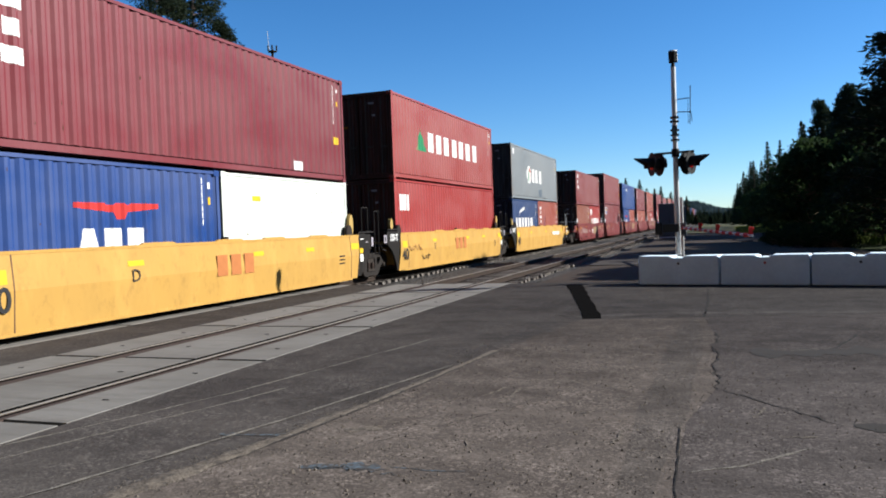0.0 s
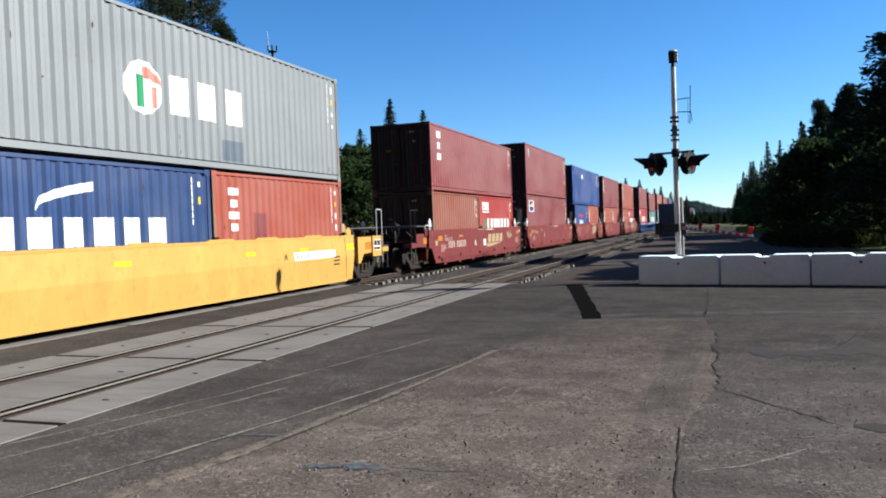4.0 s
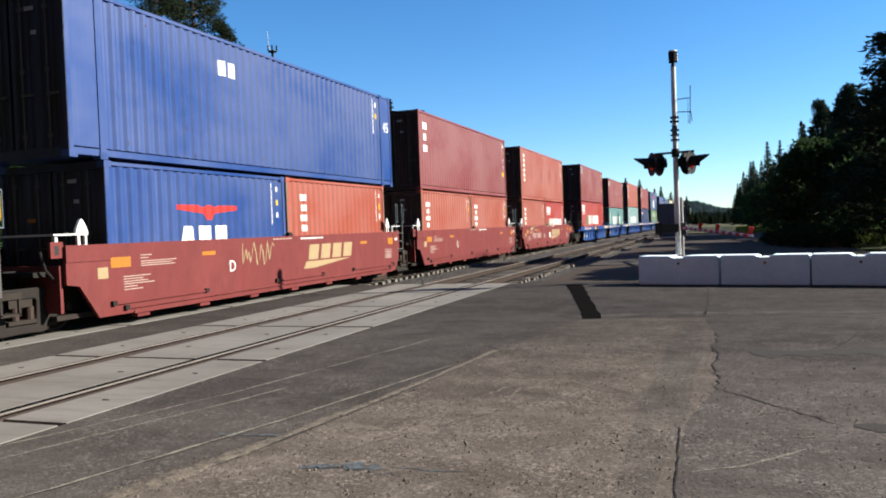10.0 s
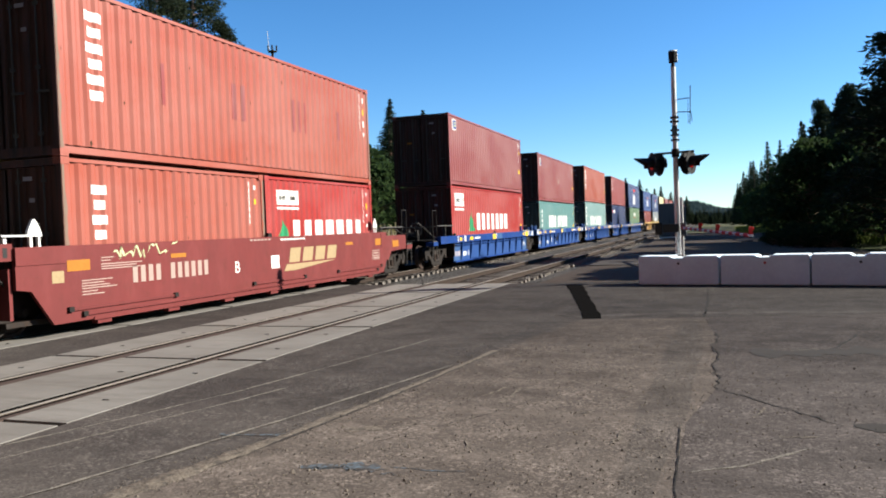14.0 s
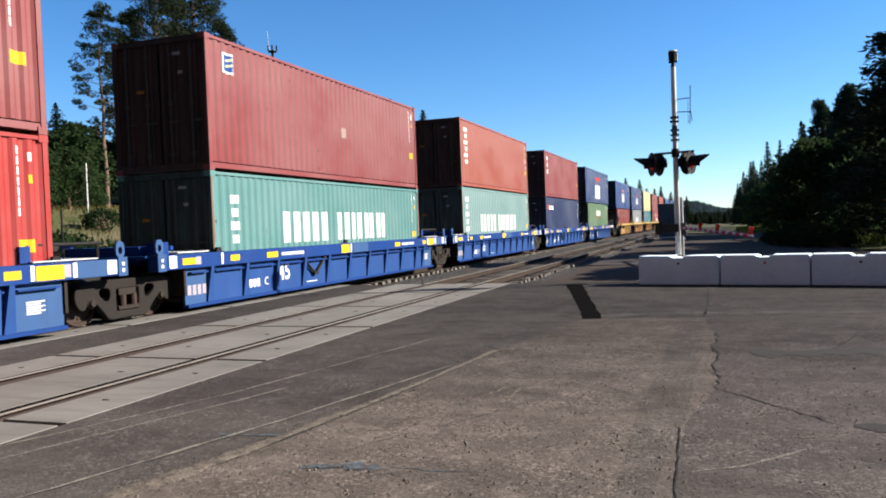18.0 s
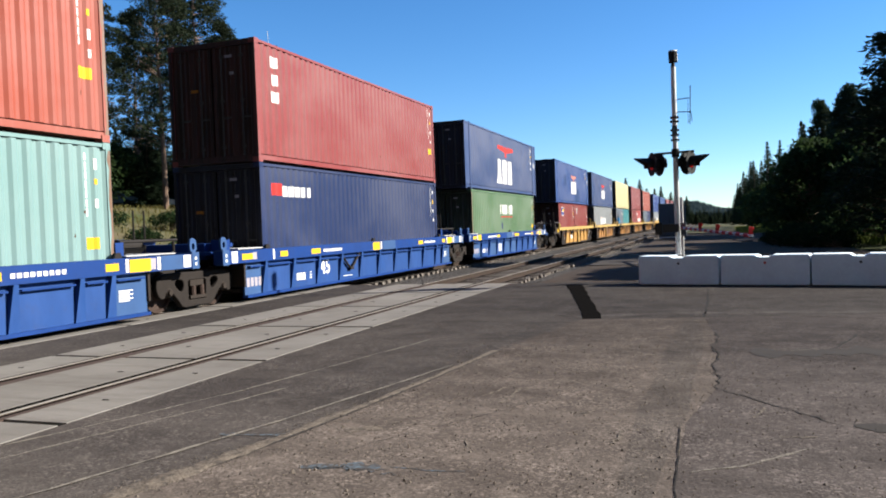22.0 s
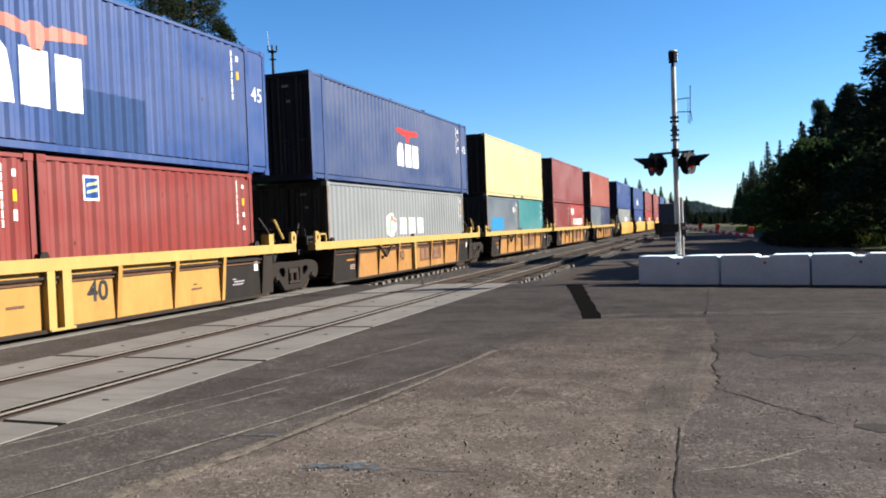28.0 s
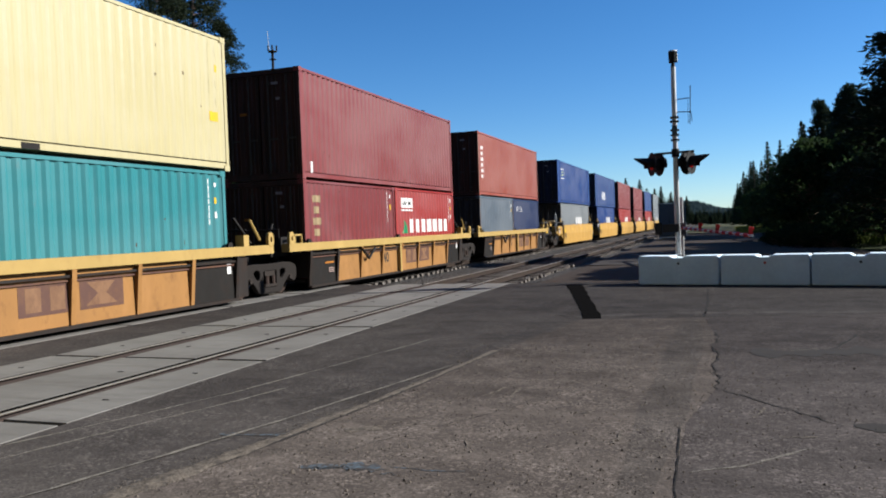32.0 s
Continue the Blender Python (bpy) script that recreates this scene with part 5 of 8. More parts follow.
            for k in range(n):
                dk = old and k in (0, n - 1)
                paler = not old and (k in (0, n - 1) or (y0 > -0.6 and y0 < -0.4 and k in (2, 4, 5)))
                part("panel", Geo().box(min(s * 1.31, s * xp), max(s * 1.31, s * xp), cuts[k], cuts[k + 1], z0, zc), ENDGREY if dk else BCAR2 if paler else SHEETB if not old else self.paint, r, "dark grimy end panel" if dk else "paler repainted panel" if paler else "")
                if not old:
                    part("bay_ledge", Geo().box(min(s * 1.34, s * 1.45), max(s * 1.34, s * 1.45), cuts[k] + 0.12, cuts[k + 1] - 0.12, zc - 0.115, zc - 0.085), self.paint, r)
            for k in range(n + 1):
                y = cuts[k]
                w0, w1 = (0.05, 0.05) if old else (0.11, 0.045)
                if not old and k in (0, n):
                    continue
                g = Geo()
                # a wedge, deep at the top rail and wide at its foot
                vs = []
                for z, x, w in ((z0, xp + 0.03, w0), (zc, 1.475, w1)):
                    vs += [(s * (xp - 0.01), y - w, z), (s * x, y - w, z), (s * x, y + w, z), (s * (xp - 0.01), y + w, z)]
                g.add(vs, [(0, 1, 2, 3), (4, 5, 6, 7), (0, 1, 5, 4), (1, 2, 6, 5), (2, 3, 7, 6), (3, 0, 4, 7)])
                part("side_rib", g, (GCAR if k in (0, 1, n) else self.paint) if old else SHEETB, r)
                if old and k == n // 2:
                    part("side_rib", Geo().box(min(s * xp, s * 1.478), max(s * xp, s * 1.478), y + (-0.06 if self.paint is OCARY else -0.24), y + (0.09 if self.paint is OCARY else -0.12), z0, zc), CHORDY, r)
            part("bottom_rail", Geo().box(min(s * 1.3, s * 1.44), max(s * 1.3, s * 1.44), y0, y1, z0 - 0.04, z0 + 0.02), self.paint if not old else GCAR, r)
            if old:
                part("end_plate", Geo().box(min(s * 1.28, s * 1.40), max(s * 1.28, s * 1.40), y1 + 0.02, y1 + 0.42, 0.14, zc), GCAR, r, "grimy plate under the rail end")
                part("ledge", Geo().box(min(s * 1.34, s * 1.43), max(s * 1.34, s * 1.43), y0 + 0.05, y1 - 0.05, zc - 0.13, zc - 0.09), GCAR, r)
                for a, b in zip(cuts, cuts[1:]):
                    part("bay_ledge", Geo().box(min(s * 1.34, s * 1.395), max(s * 1.34, s * 1.395), a + 0.06, b - 0.06, zc - 0.2, zc - 0.17), RUSTB, r)

    def set_end(self, k, base):
        """The long end platform over a bogie at either end of a set; k gives its way."""
        r, z1 = self.root, self.z1
        col = {"smooth": YCAR, "oxide": RCAR, "ribbed": BCAR, "old": GCAR}[self.kind]
        zt = min(z1, 1.32)
        yy = lambda d: base + k * d
        start = max(0.65, abs((self.y1 if k > 0 else self.y0) - base))
        for s in (-1, 1):
            if start < 1.9 and self.kind != "ribbed":
                poly = [(yy(start - 0.05), 0.55), (yy(start - 0.05), zt), (yy(2.25), zt), (yy(2.25), 0.86), (yy(1.0), 0.82), (yy(max(0.75, start)), 0.55)]
                part("end_sill", Geo().prism("x", poly, s * 1.30, s * 1.40), col, r)
            rail_loop(r, min(yy(2.55), yy(2.15)), s * 1.32, 0.5, 2.15, 0.4, MASTM if self.kind == "smooth" else DKSTEEL)
            rail_loop(r, min(yy(2.75), yy(2.35)), s * 1.38, 0.32, 1.0, 0.42, RODM, "step_stirrup")
            part("step_board", Geo().box(min(s * 1.1, s * 1.42), max(s * 1.1, s * 1.42), min(yy(2.3), yy(2.78)), max(yy(2.3), yy(2.78)), 0.84, 0.98), col, r)
        part("end_platform", Geo().box(-1.3, 1.3, min(yy(start), yy(2.3)), max(yy(start), yy(2.3)), 1.0, 1.05), DKSTEEL, r)
        part("end_beam", Geo().box(-0.4, 0.4, min(yy(start), yy(3.0)), max(yy(start), yy(3.0)), 0.6, 1.0), DKSTEEL, r)
        part("coupler", Geo().box(-0.13, 0.13, min(yy(2.9), yy(3.75)), max(yy(2.9), yy(3.75)), 0.72, 0.98).box(-0.2, 0.2, min(yy(3.4), yy(3.75)), max(yy(3.4), yy(3.75)), 0.68, 1.02), DKSTEEL, r, "rusty knuckle coupler")
        part("cross_rail", Geo().tube((-1.3, yy(2.3), 1.55), (1.3, yy(2.3), 1.55), 0.02, n=6), RODM, r, "end grab rail")
        part("side_rail", Geo().tube((1.34, yy(2.1), 1.58), (1.34, yy(0.25), 1.58), 0.022, n=6).tube((1.34, yy(1.2), 1.05), (1.34, yy(1.2), 1.58), 0.018, n=6).tube((1.34, yy(0.4), 1.05), (1.34, yy(0.4), 1.58), 0.018, n=6), RODM, r, "platform guard rail")
        g = Geo()
        for i in range(16):
            a0, a1 = i * math.tau / 16, (i + 1) * math.tau / 16
            g.tube((0.5 + 0.26 * math.cos(a0), yy(2.22), 1.45 + 0.26 * math.sin(a0)), (0.5 + 0.26 * math.cos(a1), yy(2.22), 1.45 + 0.26 * math.sin(a1)), 0.014, n=5)
        for a0 in (0.3, 2.4, 4.5):
            g.tube((0.5, yy(2.22), 1.45), (0.5 + 0.26 * math.cos(a0), yy(2.22), 1.45 + 0.26 * math.sin(a0)), 0.01, n=5)
        part("brake_wheel", g, RODM, r, "brake wheel on a stand")
        part("brake_stand", Geo().box(0.44, 0.56, min(yy(2.05), yy(2.2)), max(yy(2.05), yy(2.2)), 1.05, 1.45), DKSTEEL, r)
        part("brake_cylinder", Geo().tube((0.2, yy(1.2), 1.2), (-0.5, yy(1.2), 1.2), 0.16, n=14), DKSTEEL, r, "brake air reservoir")
        part("brake_lever", Geo().tube((0.7, yy(0.5), 1.05), (0.3, yy(1.5), 1.75), 0.03, n=6).tube((-0.4, yy(0.7), 1.05), (-0.7, yy(1.6), 1.6), 0.03, n=6), DKSTEEL, r)
        if self.kind == "smooth":
            ya, yb = min(yy(1.55), yy(2.2)), max(yy(1.55), yy(2.2))
            bx_ = part("equipment_box", Geo().box(1.0, 1.44, ya, yb, 0.72, 1.34), col, r, "yellow equipment box")
            part("data_plate", Geo().box(1.441, 1.445, ya + 0.08, yb - 0.08, 0.9, 1.22), MW, bx_, "white framed data plate")
            for q0, q1, w0, w1 in ((0.1, 0.3, 1.04, 1.2), (0.34, 0.55, 1.04, 1.2), (0.1, 0.55, 0.92, 1.0)):
                part("data_field", Geo().box(1.446, 1.449, ya + q0, ya + q1, w0, w1), MBLACK, bx_)
            part("brake_bracket", Geo().prism("x", [(yy(0.9), 1.35), (yy(1.5), 1.35), (yy(1.5), 1.6), (yy(1.3), 1.62)], 0.6, 0.75), col, r)
            part("brake_bracket", Geo().tube((0.2, yy(0.7), 1.6), (0.9, yy(0.7), 1.6), 0.14, n=12), MCREAM, r, "pale brake reservoir")
        part("conspicuity_label", Geo().box(1.402, 1.406, min(yy(1.1), yy(1.6)), max(yy(1.1), yy(1.6)), 0.95, 1.16), MORANGE if self.kind in ("oxide", "smooth") else MYEL, r, "reflective label")

    def details(self, first, last, levered):
        r, L = self.root, self.L
        k = self.kind
        X = self.X
        # container guides
        for y in (0.05, L - 0.05, L / 2):
            for s in (-1, 1):
                if k == "oxide" and abs(y - L / 2) > 1:
                    c = -0.72 if y < 1 else L - 0.12
                    part("container_guide", Geo().prism("x", rounded([(c - 0.14, 1.60), (c - 0.14, 1.60), (c + 0.14, 1.60), (c + 0.14, 1.60), (c + 0.12, 1.70), (c + 0.02, 1.87), (c - 0.03, 1.87), (c - 0.12, 1.70)], 1), s * 1.31, s * 1.36).box(min(s * 1.31, s * 1.36), max(s * 1.31, s * 1.36), c - 0.1, c - 0.05, 1.42, 1.6).box(min(s * 1.31, s * 1.36), max(s * 1.31, s * 1.36), c + 0.06, c + 0.1, 1.42, 1.6), MW, r, "white painted container guide")
                    continue
                part("container_guide", Geo().prism("x", [(y - 0.1, self.z1), (y + 0.1, self.z1), (y + 0.06, self.z1 + 0.1), (y - 0.06, self.z1 + 0.1)], s * 1.27, s * 1.33), DKSTEEL, r)
        if k == "smooth":
            if not first:
                for s in (-1, 1):
                    part("end_panel", Geo().prism("x", [(-1.25, 1.06), (-1.22, 1.45), (-0.10, 1.45), (-0.12, 1.3), (-0.22, 0.8), (-0.37, 0.16), (-0.50, 0.20), (-0.56, 0.42), (-0.68, 0.64), (-0.9, 0.86)], s * 1.36, s * 1.43), ENDGREY, r, "charcoal painted end panel")
                    part("top_plate", Geo().box(min(s * 1.2, s * 1.45), max(s * 1.2, s * 1.45), -1.2, -0.16, 1.49, 1.53).box(min(s * 1.24, s * 1.3), max(s * 1.24, s * 1.3), -1.15, -1.09, 1.45, 1.49), DKSTEEL, r)
                self.text("125-T", -0.69, 1.24, 0.27, MW, 1.434, 0.012)
                tg = part("end_tag", Geo().box(1.405, 1.432, -1.47, -1.26, 1.09, 1.34), MPALE, r, "small pale lifting eye plate")
                part("tag_field", Geo().box(1.4325, 1.434, -1.41, -1.32, 1.14, 1.29), MBLACK, tg)
                rail_loop(r, -1.9, 1.30, 0.75, 2.1, 0.3, DKSTEEL)
                part("air_hose", Geo().tube((1.3, -1.5, 1.05), (1.3, -1.3, 0.88), 0.02, n=6).tube((1.3, -1.3, 0.88), (1.3, -1.05, 0.85), 0.02, n=6), DKSTEEL, r, "hanging rubber air hose")
            part("stake", Geo().prism("x", rounded([(-0.70, 1.53), (-0.48, 1.53), (-0.48, 1.74), (-0.54, 1.86), (-0.64, 1.86), (-0.70, 1.74)], 1), 1.24, 1.33), CHORDY, r, "pale yellow container guide stake")
            part("guide_bracket", Geo().prism("x", rounded([(-0.30, 1.38), (0.16, 1.38), (0.08, 1.62), (-0.06, 1.68), (-0.2, 1.58)], 1), 1.26, 1.36), GCAR, r, "brown rounded guide bracket")
            if not last:
                for s in (-1, 1):
                    part("end_panel", Geo().prism("x", [(L + 0.25, 1.42), (L + 0.76, 1.42), (L + 0.76, 0.75), (L + 0.62, 0.45), (L + 0.4, 0.2), (L + 0.06, 0.18), (L + 0.16, 0.8)], s * 1.36, s * 1.42), ENDGREY, r, "charcoal painted end panel")
                    part("end_box", Geo().box(min(s * 1.1, s * 1.33), max(s * 1.1, s * 1.33), L + 0.78, L + 1.33, 0.93, 1.40).box(min(s * 1.1, s * 1.31), max(s * 1.1, s * 1.31), L + 0.85, L + 1.28, 0.78, 0.93), ENDGREY, r, "dark end box over the bogie")
                    part("top_plate", Geo().box(min(s * 1.15, s * 1.42), max(s * 1.15, s * 1.42), L + 0.3, L + 1.36, 1.44, 1.48), DKSTEEL, r)
                for ya, yb, za, zb, m in ((0.34, 0.57, 0.85, 0.99, MYEL), (0.36, 0.56, 0.60, 0.82, MW), (0.38, 0.62, 1.245, 1.275, MW)):
                    part("end_label", Geo().box(1.421, 1.424, L + ya, L + yb, za, zb), m, r, "reflective label")
                part("end_label", Geo().box(1.331, 1.334, L + 0.86, L + 1.12, 1.14, 1.175), MPALE, r, "small faded label")
                part("end_tag", Geo().box(1.28, 1.30, L + 1.45, L + 1.58, 1.02, 1.30), MPALE, r, "small pale lifting eye plate")
                rail_loop(r, L + 0.9, 1.25, 1.4, 2.2, 0.42, DKSTEEL)
                part("stake", Geo().prism("x", rounded([(L - 0.11, 1.38), (L + 0.14, 1.38), (L + 0.15, 1.84), (L + 0.08, 1.99), (L - 0.03, 1.97), (L - 0.1, 1.82)], 1), 1.24, 1.33), CHORDY, r, "pale yellow container guide stake")
                part("guide_bracket", Geo().lathe((1.27, L - 0.18, 1.5), [(0.0, 0.17), (0.05, 0.19), (0.10, 0.17)], 16).box(1.27, 1.36, L - 0.36, L + 0.02, 1.38, 1.52), GCAR, r, "brown rounded guide bracket")
            for y in (3.3, 5.6, 7.4, 9.6):
                part("top_bracket", Geo().prism("x", [(y, 1.39), (y + 1.0, 1.39), (y + 0.9, 1.43), (y + 0.1, 1.43)], 1.36, 1.42), YCAR, r, "low bracket on the side sheet")
            for y in (0.48, L - 0.35):
                part("sheet_seam", Geo().add([(1.436, y, 1.37), (1.486, y, 0.80), (1.446, y, 0.16), (1.446, y + 0.018, 0.16), (1.486, y + 0.018, 0.80), (1.436, y + 0.018, 1.37)], [(0, 1, 4, 5), (1, 2, 3, 4)]), RUSTB, r, "dark weld seam")
            self.bar(-0.05, 0.38, 0.9, 1.12, MYEL)
            self.text("40", 0.16, 0.65, 0.54, MBLACK, None, 0.008)
            for y in (2.9, 6.9, 9.3):
                self.bar(y, y + 0.42, 1.02, 1.12, MYEL)
            self.bar(L - 0.3, L + 0.2, 0.98, 1.16, MYEL)
            self.bar(L - 1.1, L - 0.75, 0.6, 0.64, GCAR)
            self.bar(L - 1.1, L - 0.75, 0.7, 0.74, GCAR)
            self.bar(L - 1.1, L - 0.75, 0.8, 0.84, GCAR)
        if k == "oxide":
            part("deck_plate", Geo().box(-1.3, 1.40, -1.36, -0.86, 1.60, 1.63).box(1.3, 1.36, -1.3, -1.24, 1.42, 1.60), MASTM, r, "pale worn deck plate")
            eye = part("lifting_eye", Geo().box(1.38, 1.44, -1.47, self.y0, 1.24, 1.50), RCAR, r, "small red lifting eye plate")
            part("eye_hole", Geo().box(1.4405, 1.442, -1.39, -1.31, 1.29, 1.44), MBLACK, eye)
            if not first:
                part("air_hose", Geo().tube((1.3, -1.55, 1.35), (1.3, -1.45, 1.05), 0.022, n=6).tube((1.3, -1.45, 1.05), (1.3, -1.25, 0.85), 0.022, n=6), DKSTEEL, r, "hanging rubber air hose")
            if not last:
                part("deck_plate", Geo().box(-1.3, 1.38, L + 0.2, L + 0.86, 1.60, 1.63).box(1.3, 1.36, L + 0.24, L + 0.3, 1.42, 1.60), MASTM, r, "pale worn deck plate")
                part("end_sheet", Geo().box(1.18, 1.24, L + 0.66, L + 1.10, 0.84, 1.46), RCAR, r, "red sheet behind the end ladder")
                for yy in (L + 0.64, L + 1.15):
                    part("ladder_post", Geo().box(1.30, 1.345, yy, yy + 0.05, 0.70, 2.36), RODM, r)
                    part("grab_iron", Geo().tube((1.36, yy - 0.03, 1.74), (1.36, yy - 0.03, 2.3), 0.014, n=6).tube((1.36, yy + 0.11, 1.74), (1.36, yy + 0.11, 2.3), 0.014, n=6).tube((1.36, yy - 0.03, 1.74), (1.36, yy + 0.11, 1.74), 0.014, n=6).tube((1.36, yy - 0.03, 2.3), (1.36, yy + 0.11, 2.3), 0.014, n=6), CABIN, r, "pale grab iron")
                for z in (0.86, 1.12, 1.38):
                    part("rung", Geo().tube((1.33, L + 0.6, z), (1.33, L + 1.18, z), 0.016, n=6), CABIN if z < 1.3 else RODM, r)
                part("end_step", Geo().box(0.95, 1.34, L + 1.15, L + 1.55, 0.66, 0.76).box(1.29, 1.33, L + 1.17, L + 1.21, 0.42, 0.7).box(1.29, 1.33, L + 1.5, L + 1.54, 0.42, 0.7).box(0.95, 1.33, L + 1.17, L + 1.54, 0.40, 0.44), DUSTY, r, "dusty grey end step")
                part("air_hose", Geo().tube((1.34, L + 0.35, 0.95), (1.44, L + 0.08, 0.62), 0.02, n=6).tube((1.44, L + 0.08, 0.62), (1.49, L - 0.35, 0.36), 0.02, n=6), DKSTEEL, r, "rubber air hose")
                self.word(L + 0.12, L + 0.34, 1.16, 1.24, 4, MW, 1.4935)
            self.bar(-0.24, 0.25, 1.02, 1.2, MORANGE)
            self.bar(-0.55, -0.31, 0.85, 1.04, MCREAM)
            for z, a, w in ((1.22, 0.5, 0.3), (1.17, 0.5, 0.22), (1.11, 0.5, 1.0), (1.07, 0.5, 0.86), (1.03, 0.5, 0.95), (0.86, 0.05, 0.7), (0.815, 0.05, 0.5), (0.77, 0.05, 0.62), (0.73, 0.05, 0.8), (0.68, 0.05, 0.35), (0.63, 0.05, 0.5)):
                self.bar(a, a + w, z - 0.018, z, MWEAR)
            self.bar(2.3, 2.75, 1.12, 1.2, MORANGE)
            self.bar(L - 0.42, L - 0.02, 1.05, 1.25, MORANGE)
            for ya, yb, za, zb in ((0, 0.53, 0.88, 0.90), (0, 0.53, 0.62, 0.64), (0, 0.025, 0.62, 0.9), (0.505, 0.53, 0.62, 0.9), (0.08, 0.45, 0.80, 0.84), (0.06, 0.46, 0.73, 0.76), (0.08, 0.47, 0.66, 0.70)):
                self.bar(L - 0.67 + ya, L - 0.67 + yb, za, zb, MWEAR)
            self.word(5.0, 5.9, 1.365, 1.40, 6, MWEAR)
            self.word(6.3, 7.5, 1.345, 1.385, 8, MW)
            self.bar(9.75, 10.2, 1.12, 1.2, MORANGE)
        if k == "ribbed":
            ca, cb = self.bays[3], self.bays[4]
            d = cb - 14.35
            f = -0.03 if first else ca + 2.10
            # yellow reflectors, white bars and stencilled lines along the top rail
            if first:
                yel, bars, lines, big, pale = [(0.13, 0.31), (1.52, 0.47)], [(0.79, 0.17), (-0.11, 0.07), (5.66, 0.07)], [(2.18, 0.88)], [(5.08, 0.5)], [(5.76, 1.0)]
            elif last:
                yel, bars, lines, big, pale = [(-0.83, 0.56), (3.06, 0.47), (6.38, 0.95), (10.13, 0.5)], [(-0.21, 0.08), (6.0, 0.07)], [(1.52, 1.42), (8.64, 1.42)], [(-0.05, 0.46)], [(4.81, 1.1)]
            else:
                yel = [(f - 1.38, 0.42), (f + 0.22, 0.34), (d + 1.66, 0.48), (d + 9.29, 0.43)]
                bars, lines, big, pale = [(f - 1.77, 0.22), (f - 0.11, 0.07), (d + 6.05, 0.07)], [(d + 2.31, 1.09), (d + 9.87, 1.09)], [(d + 5.47, 0.5)], [(d + 6.19, 1.02)]
                self.bar(f - 0.96, f - 0.8, 0.95, 1.11, MPALE)
            yel.append((d + 11.79, 0.31))
            big.append((d + 12.37, 0.55))
            bars += [(d + 12.27, 0.075), (d + 13.1, 0.09), (d + 13.86, 0.22)]
            for y, w in yel:
                self.bar(y, y + w, 0.96, 1.09, MYEL)
            for y, w in big:
                self.bar(y, y + w, 0.91, 1.14, MYEL)
            for y, w in bars:
                self.bar(y, y + w, 0.915, 1.155, MW)
            for y, w in lines:
                self.word(y, y + w, 0.985, 1.06, max(6, round(w * 8)), MW)
            for y, w in pale:
                part("chord_patch", Geo().box(1.483, 1.487, y, y + w, 0.895, 1.168), BCAR2, r, "paler repainted rail section")
            self.bar(d + 12.92, d + 13.06, 0.93, 1.14, MPALE)
            for y in ((cb - 0.12,) if first else (ca + 0.12, cb - 0.12)):
                for z in (0.97, 1.08):
                    self.bar(y - 0.03, y + 0.03, z - 0.03, z + 0.03, MW, 0.012)
                part("end_post", Geo().box(1.30, 1.492, y - 0.11, y + 0.11, 0.87, 1.20), BCAR2, r, "paler blue end post with white dots")
                post = [(y - 0.1, 1.2), (y + 0.1, 1.2), (y + 0.1, 1.40), (y + 0.05, 1.47), (y - 0.05, 1.47), (y - 0.1, 1.40)]
                part("tie_down_loop", cast_plate("tie_down_loop", [rounded(post, 1), rounded([(y - 0.05, 1.24), (y + 0.05, 1.24), (y + 0.05, 1.38), (y - 0.05, 1.38)], 1)], 1.42, 0.05, 0.008, BCAR2), BCAR2, r, "pierced blue tie-down plate")
            part("chord_patch", Geo().box(1.483, 1.487, d + 13.2, d + 13.84, 0.895, 1.168), BCAR2, r, "paler repainted rail section")
            for q in range(6):
                self.word(self.y1 - 0.72, self.y1 - (0.22 if q % 2 else 0.34), 0.40 + 0.036 * q, 0.42 + 0.036 * q, 1, MW, 1.364)
            part("deck_plate", Geo().box(-1.2, 1.35, d + 12.45, d + 13.8, 1.19, 1.21), MASTM, r, "pale worn deck plate")
            part("platform_rod", Geo().tube((1.15, d + 12.5, 1.46), (1.15, d + 14.1, 1.46), 0.03, n=6).tube((1.15, d + 12.6, 1.2), (1.15, d + 12.6, 1.46), 0.025, n=6).tube((1.15, d + 14.0, 1.2), (1.15, d + 14.0, 1.46), 0.025, n=6).tube((0.8, d + 13.3, 1.2), (0.8, d + 13.3, 2.05), 0.018, n=6).tube((0.8, d + 13.6, 1.2), (0.8, d + 13.6, 2.05), 0.018, n=6), DKSTEEL, r, "dark brake rods and grab irons")
            part("brake_reservoir", Geo().tube((0.75, d + 12.9, 1.36), (0.75, d + 13.5, 1.36), 0.14, n=12), DKSTEEL, r, "dark brake air reservoir")
            if not first:
                part("platform_machinery", Geo().box(-0.9, 0.9, ca + 0.2, ca + 0.65, 1.0, 1.35).tube((-1.1, ca + 0.9, 1.3), (1.1, ca + 0.9, 1.3), 0.05).box(-1.1, 1.2, ca, ca + 0.9, 1.1, 1.17).box(1.0, 1.3, ca + 0.3, ca + 0.55, 1.17, 1.42), BCAR, r, "dark brake rigging on the end platform")
                part("deck_plate", Geo().box(-1.2, 1.36, ca + 0.75, ca + 1.75, 1.19, 1.215), MASTM, r, "pale worn deck plate")
            part("platform_machinery", Geo().box(-0.8, 0.95, d + 12.95, d + 13.8, 1.05, 1.18).tube((-1.1, d + 13.5, 1.42), (1.1, d + 13.5, 1.42), 0.045).box(-0.2, 0.5, d + 13.0, d + 13.4, 1.18, 1.5).box(0.9, 1.25, d + 12.3, d + 12.5, 1.19, 1.45), BCAR, r, "blue brake rigging on the end platform")
